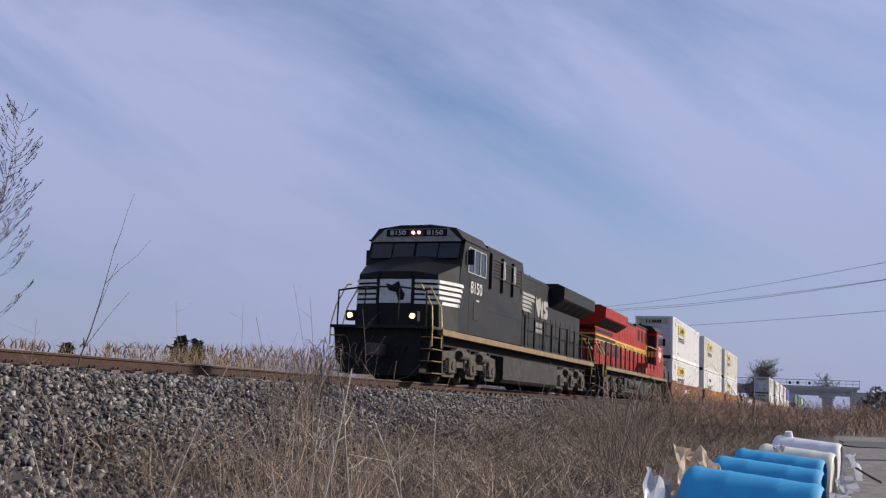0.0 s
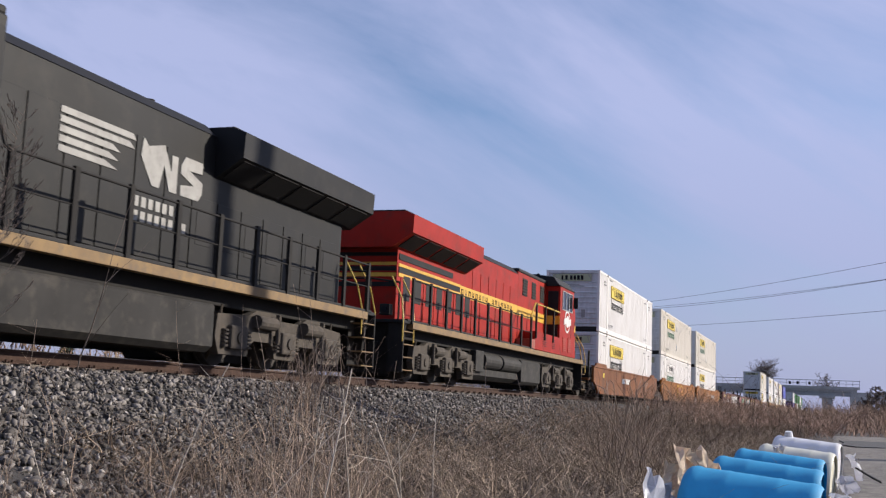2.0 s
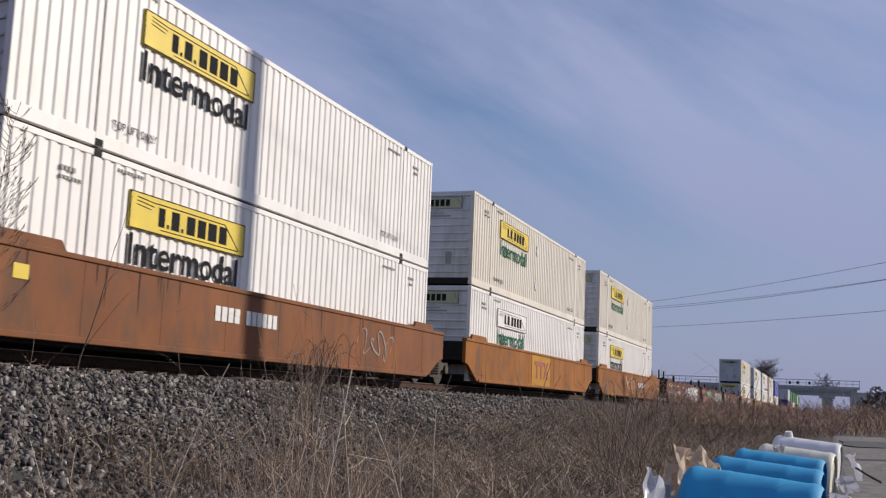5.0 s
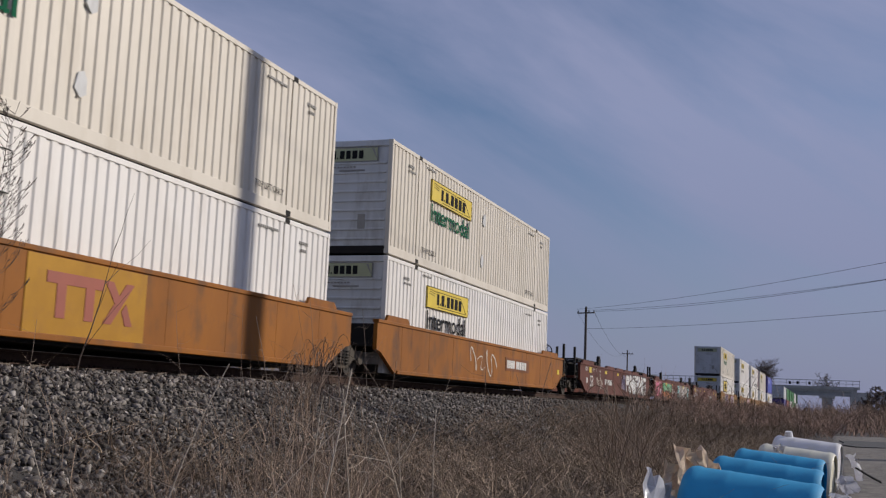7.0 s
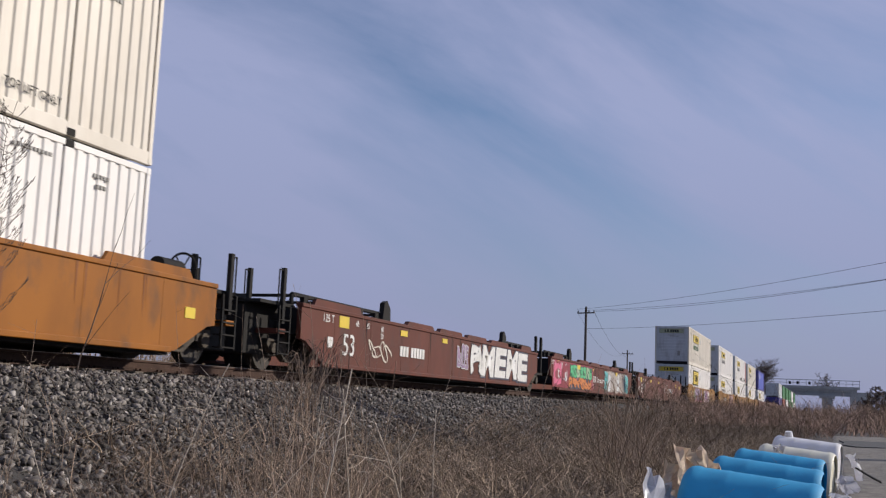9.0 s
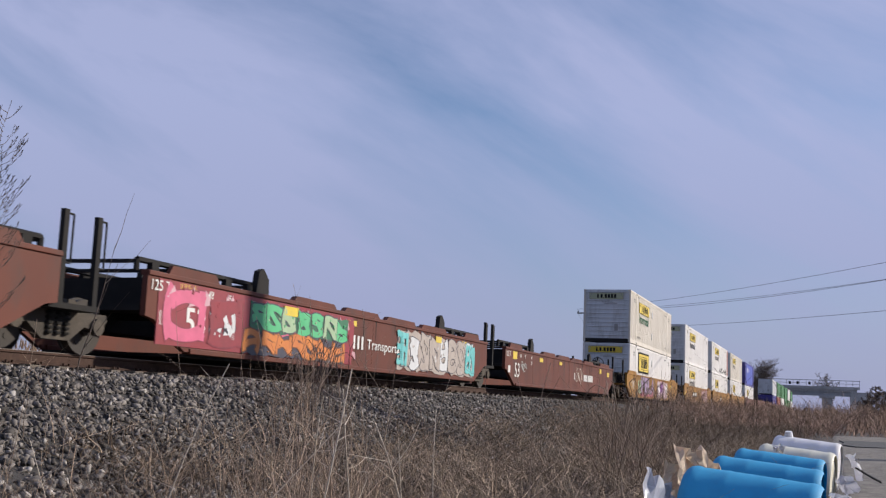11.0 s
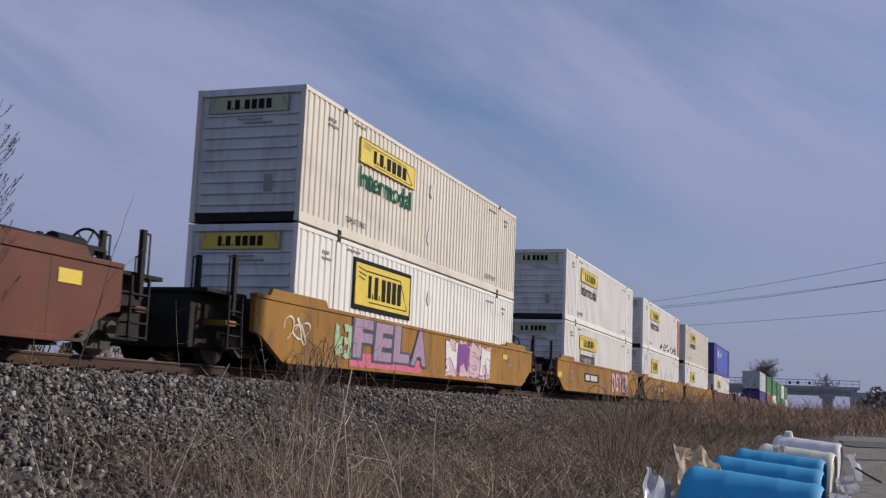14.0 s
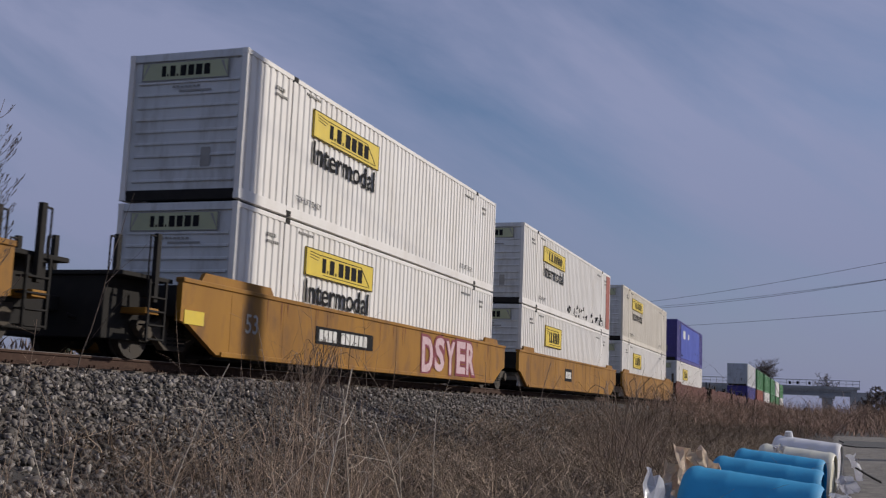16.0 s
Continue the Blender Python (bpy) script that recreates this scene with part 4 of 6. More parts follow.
    for a in (5.9, 7.3):
        for k in range(5):
            part("slat", box(B(), a, a + 0.5, 1.48, 1.512, 1.68 + k * 0.075, 1.70 + k * 0.075), "black_roof", L)
    for s, yw in ((-1, 1.47), (1, 0.92)):
        for a, b in ((5.45, 6.55), (6.72, 7.80), (7.95, 9.1)):
            if s > 0:
                a, b = a + 0.15, b - 0.35
            o = part("grille", box(B(), a, b, *sorted((s * (yw + 0.012), s * (yw - 0.07))), 3.46, 4.10), "black_roof", L, "louvred intake")
            for k in range(6):
                z = 3.49 + k * 0.103
                part("slat", box(B(), a + 0.03, b - 0.03, *sorted((s * (yw + 0.035), s * (yw - 0.03))), z, z + 0.035), "dark", o)
            if s < 0:
                part("grille_post", box(B(), a - 0.10, a + 0.02, -1.56, -1.45, 3.05, 4.18, 0.01), "black_roof", L)
    for x in (6.6, 6.75, 7.82, 7.97):
        part("grab_iron", pipe(B(), [(x, -1.47, 3.5), (x, -1.57, 3.5), (x, -1.57, 4.05), (x, -1.47, 4.05)], 0.022), "white" if scheme == "black" else "dark", L)
    part("vent_hatch", box(B(), 3.75, 4.15, -1.515, -1.45, 1.95, 2.5, 0.01), "black_roof", cab)
    part("seam", box(B(), 4.6, 8.9, -1.478, -1.42, 2.36, 2.385), "black_roof", L)
    part("grille_frame", box(B(), 9.05, 9.3, -1.50, -1.40, 3.3, 4.1, 0.01), "black_roof", L)
    part("cable", pipe(B(), [(9.4, -1.0, 4.22), (9.42, -1.25, 3.6), (9.45, -1.4, 2.9), (9.5, -1.5, 2.55)], 0.022), "dark", L)
    part("cab_back_door", box(B(), 5.19, 5.215, 1.0, 1.42, 2.2, 4.0, 0.005), "black_roof", cab)
    # engine hood
    hw, ht = 0.92, 4.33
    bm = B()
    prism(bm, [(-hw, 1.5), (hw, 1.5), (hw, ht - 0.16), (hw - 0.2, ht), (-hw + 0.2, ht), (-hw, ht - 0.16)], 9.35, 21.0, "x")
    hood = part("engine_hood", bm, paint, L, "long narrow engine hood")
    bm = B()
    prism(bm, [(-0.935, ht - 0.17), (-0.73, ht + 0.02), (-0.68, ht + 0.06), (0.68, ht + 0.06), (0.73, ht + 0.02), (0.935, ht - 0.17)], 9.36, 15.4, "x")
    part("hood_roof", bm, roof, hood, "sooty hood roof")
    part("exhaust_stack", box(B(), 12.6, 13.4, -0.35, 0.35, ht + 0.02, ht + 0.22, 0.04), "dark", hood)
    for x, d in ((10.4, 0.18), (11.3, 0.14), (14.1, 0.2)):
        part("roof_fitting", rod(B(), (x, -0.35, ht), (x, -0.35, ht + d), 0.09, 10), "dark", hood)
    for s in (-1, 1):
        n = 13
        for i in range(n):
            x = 9.6 + i * 0.86
            if x > 20.2:
                break
            part("hood_door", box(B(), x, x + 0.80, *sorted((s * (hw + 0.018), s * (hw - 0.05))), 1.66, 3.62 if x < 14.6 else 2.95, 0.008), paint, hood)
            if i > 5:
                part("door_louvre", box(B(), x + 0.16, x + 0.64, *sorted((s * (hw + 0.026), s * (hw - 0.05))), 2.1, 2.75, 0.006), "black_roof", hood)
    # radiator with its wings
    bm = B()
    prism(bm, [(-0.92, 3.40), (-0.96, 3.42), (-1.46, 3.74), (-1.50, 3.76), (-1.52, 4.23), (-1.30, 4.32), (1.30, 4.32), (1.52, 4.23), (1.50, 3.76), (1.46, 3.74), (0.96, 3.42), (0.92, 3.40)], 15.45, 21.45, "x")
    wing = part("radiator_wing", bm, paint, L, "overhanging radiator housing")
    part("radiator_roof", box(B(), 15.5, 21.4, -1.25, 1.25, 4.31, 4.37, 0.02), roof, wing)
    for s in (-1, 1):
        for i in range(5):
            x = 15.6 + i * 1.15
            bm = B()
            prism(bm, [(s * 1.0, 3.45), (s * 1.44, 3.735), (s * 1.45, 3.715), (s * 1.01, 3.43)], x, x + 1.0, "x")
            part("radiator_screen", bm, "dark", wing, "dark air screen")
    # fuel tank, air tanks, trucks
    bm = B()
    prism(bm, [(-1.38, 1.04), (-1.42, 1.0), (-1.42, 0.30), (-1.30, 0.20), (1.30, 0.20), (1.42, 0.30), (1.42, 1.0), (1.38, 1.04)], 7.4 if scheme == "black" else 7.8, 14.95 if scheme == "black" else 10.4, "x")
    part("fuel_tank", bm, "tank", L, "dusty fuel tank")
    if scheme != "black":
        for s in (-1, 1):
            for a, b in ((10.5, 12.6), (12.8, 14.6)):
                part("air_reservoir", rod(B(), (a, s * 1.2, 0.82), (b, s * 1.2, 0.82), 0.26, 18), "tank", L, "cylindrical air reservoir")
            part("equipment_box", box(B(), 14.7, 15.5, *sorted((s * 1.4, s * 0.9)), 0.45, 1.1, 0.02), "tank", L)
        bm = B()
        prism(bm, [(-1.3, 0.55), (-1.3, 0.35), (-1.1, 0.22), (1.1, 0.22), (1.3, 0.35), (1.3, 0.55)], 10.4, 15.4, "x")
        part("lower_tank", bm, "tank", L)
    c_truck(L, 4.35)
    c_truck(L, 17.9)
    # handrails and posts along the hood
    for s in (-1, 1):
        y = s * 1.52
        pts = [(9.5, y, 2.55)] + [(21.3, y, 2.55)]
        part("handrail", pipe(B(), pts, 0.022), "dark", L, "long handrail")
        for i in range(10):
            x = 9.6 + i * 1.3
            part("handrail_post", box(B(), x - 0.055, x + 0.055, *sorted((s * 1.55, s * 1.49)), 1.42, 2.6), "dark", L)
            if i < 9:
                part("mid_rail", pipe(B(), [(x, y, 2.05), (min(x + 1.3, 21.3), y, 2.05)], 0.014), "dark", L)
        # steps at both ends
        for x0, dx in ((0.35, 0.75), (21.15, 0.65)):
            for k in range(4):
                part("step", box(B(), x0, x0 + dx, *sorted((s * 1.52, s * 1.15)), 0.24 + k * 0.32, 0.262 + k * 0.32), "sill_gold", L, "yellow-edged step")
            part("step_side", box(B(), x0 + dx, x0 + dx + 0.05, *sorted((s * 1.52, s * 1.1)), 0.2, 1.45), "dark", L)
            part("step_back", box(B(), x0, x0 + dx, *sorted((s * 1.16, s * 1.12)), 0.2, 1.45), "dark", L)
        for x in (0.3, 1.05):
            part("step_rail", pipe(B(), [(x, s * 1.5, 0.95), (x, s * 1.5, 1.5), (x + 0.12, s * 1.42, 2.05), (x + 0.10, s * 1.1, 2.62), (x + 0.1, s * 0.95, 2.62)], 0.02), "handrail_yellow", L, "yellow step handrail")
        for x in (21.1, 21.85):
            part("step_rail", pipe(B(), [(x, s * 1.5, 0.95), (x, s * 1.5, 1.5), (x - 0.1, s * 1.4, 2.05), (x - 0.1, s * 1.1, 2.6)], 0.02), "handrail_yellow", L, "yellow step handrail")
    # pilot, coupler, hoses, ditch lights
    for x, sg in ((0.0, 1), (22.0, -1)):
        bm = B()
        prism(bm, [(-1.45, 1.42), (1.45, 1.42), (1.35, 0.55), (1.0, 0.16), (-1.0, 0.16), (-1.35, 0.55)], *sorted((x + sg * 0.42, x + sg * 0.52)), "x")
        part("pilot_plate", bm, "dark", L, "black pilot plate")
        part("coupler", box(B(), *sorted((x - sg * 0.35, x + sg * 0.45)), -0.15, 0.15, 0.66, 0.98, 0.04), "under", L, "knuckle coupler")
        for y in (-0.7, -0.5, 0.5, 0.7):
            part("air_hose", pipe(B(), [(x + sg * 0.42, y, 0.95), (x + sg * 0.18, y, 0.75), (x + sg * 0.2, y * 0.9, 0.42)], 0.028), "dark", L)
        part("end_rail", pipe(B(), [(x + sg * 0.3, -1.3, 1.5), (x + sg * 0.3, -1.3, 2.45), (x + sg * 0.3, -0.5, 2.55), (x + sg * 0.3, 0.5, 2.55), (x + sg * 0.3, 1.3, 2.45), (x + sg * 0.3, 1.3, 1.5)], 0.025), "dark", L)
        for y in (-0.5, 0.5):
            part("end_post", pipe(B(), [(x + sg * 0.3, y, 1.5), (x + sg * 0.3, y, 2.55)], 0.022), "dark", L)
        if sg > 0 or scheme != "black":
            for y in (-0.92, 0.92):
                h = part("ditch_light_box", box(B(), *sorted((x + sg * 0.28, x + sg * 0.5)), y - 0.14, y + 0.14, 1.62, 1.90, 0.02), "dark", L)
                part("ditch_light", rod(B(), (x + sg * 0.25, y, 1.76), (x + sg * 0.29, y, 1.76), 0.075, 16), "lamp" if scheme == "black" else "glass", h, "lit amber ditch light" if scheme == "black" else "")
    return L, nose, cab, hood


def band(parent, x0, x1, y, z0, z1, material, name="stripe", lab=""):
    s = -1 if y < 0 else 1
    return part(name, box(B(), x0, x1, *sorted((y + s * 0.012, y - s * 0.03)), z0, z1), material, parent, lab)


loco, nose, cab, hood = locomotive("black freight locomotive with white nose stripes and lit lamps", "black", "black_roof", "black")
# white nose stripes, on the flanks and on the front
for k in range(5):
    z = 2.78 - k * 0.15
    for s in (-1, 1):
        bm = B()
        e = 2.78 - k * 0.09
        v = [bm.verts.new(q) for q in ((1.43, s * 1.225 + s * 0.012, z), (2.45, s * 1.498 + s * 0.012, z), (e, s * 1.512, z), (e - 0.06, s * 1.512, z + 0.09), (2.45, s * 1.494 + s * 0.012, z + 0.09), (1.43, s * 1.218 + s * 0.012, z + 0.09))]
        bm.faces.new((v[0], v[1], v[4], v[5]))
        bm.faces.new((v[1], v[2], v[3], v[4]))
        part("stripe", bm, "white", nose, "white nose stripe")
        bm = B()
        v = [bm.verts.new(q) for q in ((1.236, s * 0.58, z), (1.408, s * 1.255, z), (1.408, s * 1.25, z + 0.09), (1.236, s * 0.58, z + 0.09))]
        bm.faces.new(v)
        part("stripe", bm, "white", nose, "white nose stripe")
part("nose_panel", box(B(), 1.232, 1.26, -0.5, 0.5, 2.2, 2.87), "white", nose, "white panel with a dark horse-like mark")
bm = B()
prism(bm, [(-0.25, 2.28), (-0.1, 2.28), (-0.02, 2.5), (0.2, 2.55), (0.3, 2.75), (0.1, 2.7), (-0.1, 2.82), (-0.18, 2.6), (-0.3, 2.45)], 1.222, 1.24, "x")
part("nose_mark", bm, "ink", nose)
for s in (-1, 1):
    bm = B()
    part("nose_seam", box(B(), 1.222, 1.25, s * 0.5 - 0.02, s * 0.5 + 0.02, 1.6, 3.05), "ink", nose)
lettering("number", "8150", 3.42, -1.512, 2.72, 0.36, "white", loco, width=1.12)
for i in range(3):
    part("marking", box(B(), 4.05 + i * 0.09, 4.11 + i * 0.09, -1.506, -1.48, 2.52, 2.57), "white", loco)
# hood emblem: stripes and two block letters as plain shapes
for k in range(5):
    z = 3.50 - k * 0.145
    bm = B()
    prism(bm, [(11.15, z), (12.65 - 0.02 * k + (0.35 if k < 2 else 0), z), (12.55 - 0.08 * k + (0.35 if k < 2 else 0), z + 0.10), (11.15, z + 0.10)], -0.952, -0.93)
    part("emblem_stripe", bm, "brow_white", hood, "white emblem stripe")
bm = B()
prism(bm, [(13.50, 2.86), (13.70, 2.86), (13.82, 3.28), (14.00, 2.86), (14.22, 2.86), (14.22, 3.5), (14.04, 3.5), (14.04, 3.2), (13.80, 3.62), (13.35, 3.5), (13.20, 3.62), (13.15, 3.3)], -0.952, -0.93)
part("emblem", bm, "brow_white", hood)
bm = B()
prism(bm, [(14.34, 2.86), (14.90, 2.86), (15.02, 3.0), (15.02, 3.2), (14.60, 3.34), (15.00, 3.36), (15.00, 3.56), (14.45, 3.56), (14.32, 3.4), (14.32, 3.24), (14.74, 3.1), (14.34, 3.04)], -0.952, -0.93)
part("emblem", bm, "brow_white", hood)
for r, (n, z) in enumerate(((7, 2.46), (8, 2.22))):
    for i in range(n):
        x = 13.05 + i * 0.2
        part("name_mark", box(B(), x, x + 0.13, -0.952, -0.93, z, z + 0.17), "brow_white", hood)
ride(loco, 27.1)

loco2, nose2, cab2, hood2 = locomotive("red freight locomotive with a gold band running cab last", "red", "black_roof", "red")
for s in (-1, 1):
    # gold band along hood and body, black stripes above it
    band(hood2, 9.4, 15.9, s * 0.93, 2.68, 3.02, "gold", "gold_band", "gold band with dark name marks")
    band(hood2, 15.9, 20.9, s * 0.93, 2.96, 3.04, "gold", "thin_gold_stripe")
    band(hood2, 15.9, 20.9, s * 0.93, 2.80, 2.95, "black", "dark_stripe")
    band(hood2, 15.9, 20.9, s * 0.93, 2.70, 2.79, "gold", "thin_gold_stripe")
    band(hood2, 16.6, 20.9, s * 0.93, 3.14, 3.30, "black", "dark_stripe")
    if s > 0:
        band(loco2, 5.25, 9.4, 0.93, 2.68, 3.02, "gold", "gold_band")
        part("gold_patch", box(B(), 5.19, 5.222, 0.93, 1.49, 2.68, 3.02), "gold", cab2)
    else:
        band(loco2, 5.2, 9.3, -1.474, 2.68, 3.02, "gold", "gold_band")
    for i in range(16):
        if i == 7:
            continue
        x = 10.2 + i * 0.36
        bm = B()
        ya, yb = sorted((s * 0.947, s * 0.92))
        box(bm, x, x + 0.05, ya, yb, 2.77, 2.93)
        box(bm, x + 0.15, x + 0.2, ya, yb, 2.77, 2.93)
        box(bm, x + 0.04, x + 0.16, ya, yb, 2.77 + 0.12 * (i % 2), 2.81 + 0.12 * (i % 2))
        part("name_mark", bm, "sill_gold" if i % 5 == 4 else "ink", hood2)
    # round emblem and nose stripes
    bm = rod(B(), (3.95, s * 1.49, 2.88), (3.95, s * 1.512, 2.88), 0.46, 40)
    rnd = part("emblem_disc", bm, "white", cab2, "round white emblem")
    part("emblem_ring", rod(B(), (3.95, s * 1.49, 2.88), (3.95, s * 1.517, 2.88), 0.37, 40), "red", rnd)
    part("emblem_core", rod(B(), (3.95, s * 1.49, 2.88), (3.95, s * 1.522, 2.88), 0.25, 32), "white", rnd)
    bm = B()
    prism(bm, [(3.35, 2.78), (3.75, 2.72), (4.15, 2.78), (4.55, 2.72), (4.55, 2.95), (4.15, 3.02), (3.75, 2.98), (3.35, 3.04)], *sorted((s * 1.50, s * 1.526)))
    part("emblem_ribbon", bm, "white", rnd)
    bm = B()
    for z0, z1, mt in ((2.55, 2.82, "gold"), (2.42, 2.53, "black"), (2.86, 2.98, "black")):
        bm = B()
        v = [bm.verts.new(q) for q in ((1.43, s * 1.24, z0), (2.45, s * 1.508, z0), (2.75, s * 1.514, z0), (2.6, s * 1.514, z1), (2.45, s * 1.508, z1), (1.43, s * 1.235, z1))]
        bm.faces.new((v[0], v[1], v[4], v[5]))
        bm.faces.new((v[1], v[2], v[3], v[4]))
        part("nose_stripe", bm, mt, nose2)
    for i in range(4):
        part("number_mark", box(B(), 1.75 + i * 0.17, 1.86 + i * 0.17, *sorted((s * (1.33 + i * 0.045), s * (1.30 + i * 0.045))), 1.95, 2.17), "gold", nose2)
    for a in (3.2, 4.1):
        g = part("cab_vent", box(B(), a, a + 0.55, *sorted((s * 1.512, s * 1.45)), 1.65, 2.25), "red", cab2)
        for k in range(7):
            part("slat", box(B(), a + 0.04, a + 0.51, *sorted((s * 1.522, s * 1.47)), 1.7 + k * 0.075, 1.73 + k * 0.075), "rust_red", g)
    if s > 0:
        part("walk_rail", pipe(B(), [(5.25, 1.5, 3.15), (9.0, 1.5, 3.15), (9.6, 1.5, 2.6)], 0.03), "handrail_yellow", loco2, "yellow raised handrail")
        for x in (6.3, 7.6, 8.9):
            part("handrail_post", box(B(), x - 0.045, x + 0.045, 1.49, 1.55, 1.9, 3.16), "dark", loco2)
        part("step_down", box(B(), 8.9, 9.5, 0.95, 1.5, 1.5, 1.85, 0.01), "rust_red", loco2)
for z0, z1, mt in ((2.98, 3.06, "gold"), (2.83, 2.95, "black"), (2.68, 2.78, "gold"), (2.42, 2.54, "black"), (3.22, 3.32, "black")):
    part("end_stripe", box(B(), 20.98, 21.012, -0.9, 0.9, z0, z1), mt, hood2)
ride(loco2, 72.6, rz=180)


# ---- the consist: loads and cars ----
def load(c, x0, upper):
    return ride(c, x0, 0.0, 3.065 if upper else 0.14)


def side_panel(x0, x1, z0, z1, material, label):
    def make(c, length):
        out = 0.012 if material == "white" else 0.006
        part("side_panel", box(B(), x0, x1, -WC - out, -WC + 0.02, z0, z1), material, c, label)
    return make


YEL = [sign_bar(2.82, 6.34, 1.86, 2.45), word(2.88, 1.29, 0.50, 3.3, "ink")]
YELG = [sign_bar(2.82, 6.34, 1.86, 2.45), word(2.88, 1.29, 0.50, 3.3, "ink_green"), crest(7.6, 0.6), crest(7.7, 1.9)]
WHITE_L = "white corrugated freight container with a yellow sign"
CREAM_L = "cream corrugated freight container with a yellow sign"
for x0, up, lo in ((76.1, "cont_white", "cont_white"), (96.05, "cont_cream", "cont_white"), (115.5, "cont_cream", "cont_white")):
    load(container(WHITE_L if up == "cont_white" else CREAM_L, up, signs=YELG if x0 > 90 else YEL, endsign="sign_olive"), x0, True)
    load(container(WHITE_L if x0 != 96.05 else "white corrugated freight container with a faded pale sign", lo, signs=YEL if x0 != 96.05 else [sign_bar(2.82, 6.34, 1.86, 2.45, False, "cont_white"), word(2.88, 1.29, 0.50, 3.3, "ink_green")], endsign="sign_olive"), x0, False)
load(container("cream corrugated freight container with green lettering", "cont_cream", signs=YELG, endsign="sign_olive"), 202.4, True)
load(container("white corrugated freight container with a large framed yellow sign", "cont_white", signs=[sign_bar(2.9, 6.35, 1.47, 2.5, True), crest(7.8, 1.9)], endsign="sign_yellow", pitch=0.30), 202.4, False)
load(container(WHITE_L, "cont_white", signs=YEL, endsign="sign_olive"), 226.3, True)
load(container(WHITE_L, "cont_white", signs=YEL, endsign="sign_olive"), 226.3, False)
load(container("scuffed white freight container with a brown end panel", "cont_white", signs=YEL + [scuffs(4, 46, 7.0, 14.6, 0.22, 0.62), side_panel(15.2, 16.06, 0.22, 2.78, "rust_red", "rust-brown end panel")], endsign="sign_olive"), 246.0, True)
load(container(WHITE_L, "cont_white", signs=[sign_bar(3.4, 6.0, 1.6, 2.4)], endsign="sign_olive"), 246.0, False)
load(container(CREAM_L, "cont_cream", signs=YEL, endsign="sign_olive"), 265.8, True)
load(container(WHITE_L, "cont_white", signs=[sign_bar(3.4, 6.0, 1.6, 2.4)], endsign="sign_olive"), 265.8, False)
load(container("purple and blue freight container above a white one", "purple", end="purple", signs=[side_panel(2.2, 13.9, 0.25, 2.7, "blue_panel", "blue side panel"), side_panel(3.4, 4.6, 1.7, 2.3, "white", "white mark"), side_panel(6.2, 6.9, 1.8, 2.2, "white", "white mark")]), 287.4, True)
load(container(WHITE_L, "cont_white", signs=[sign_bar(3.4, 6.0, 1.6, 2.4)], endsign="sign_olive"), 287.4, False)
for i, (a, b) in enumerate((("cont_grey", "purple"), ("green", "rust_red"), ("green", "cont_white"), ("green", "green"), ("cont_white", "green"), ("green", "cont_white"))):
    x0 = 357.5 + i * 19.6
    names = {"cont_grey": "grey", "purple": "purple", "green": "green", "rust_red": "rust-red", "cont_white": "white"}
    load(container(names[a] + " freight container far down the train", a, end=a), x0, True)
    load(container(names[b] + " freight container far down the train", b, end=b), x0, False)

def scrawl(seed, x0, x1, z0, z1, material="cont_cream"):
    """A thin looping spray-can line."""
    def make(car):
        r = random.Random(seed)
        bm, prev = B(), None
        n = 70
        for k in range(n + 1):
            u = k / n
            x = x0 + (x1 - x0) * u + 0.16 * math.sin(u * 31 + seed)
            z = (z0 + z1) / 2 + (z1 - z0) * 0.46 * math.sin(u * 23 + r.uniform(-0.1, 0.1)) * (0.7 + 0.3 * math.cos(u * 9))
            cur = (bm.verts.new((x - 0.018, -1.516, z - 0.018)), bm.verts.new((x + 0.018, -1.516, z + 0.018)))
            if prev:
                bm.faces.new((prev[0], cur[0], cur[1], prev[1]))
            prev = cur
        part("scrawl", bm, material, car, "thin pale spray-can scrawl")
    return make


def streaks(seed, n, x0, x1, material="dark", wide=0.035):
    """Rust and grime runs down from the top chord."""
    def make(car):
        r = random.Random(seed)
        bm = B()
        for _ in range(n):
            x, ln, w = r.uniform(x0, x1), r.uniform(0.12, 0.75), r.uniform(0.3, 1.0) * wide
            v = [bm.verts.new(q) for q in ((x - w, -1.5045, 1.30), (x + w, -1.5045, 1.30), (x + w * 0.2, -1.5045, 1.30 - ln))]
            bm.faces.new(v)
        part("grime_run", bm, material, car, "dark grime runs")
    return make


def logo(car):
    """The dark red mark of the panel: two T-like shapes and a crossing arrow."""
    y0, y1 = -1.522, -1.50
    for x in (7.0, 7.62):
        bm = B()
        prism(bm, [(x, 0.92), (x, 1.08), (x + 0.62, 1.08), (x + 0.62, 0.92), (x + 0.42, 0.92), (x + 0.42, 0.45), (x + 0.22, 0.45), (x + 0.22, 0.92)], y0, y1)
        part("logo_mark", bm, "rust_red", car)
    for pts in ([(8.26, 0.45), (8.46, 0.45), (8.98, 1.08), (8.78, 1.08)], [(8.26, 1.08), (8.46, 1.08), (8.64, 0.86), (8.54, 0.74)], [(8.70, 0.66), (8.80, 0.78), (8.98, 0.45), (8.80, 0.45)]):
        part("logo_mark", prism(B(), pts, y0, y1), "rust_red", car)


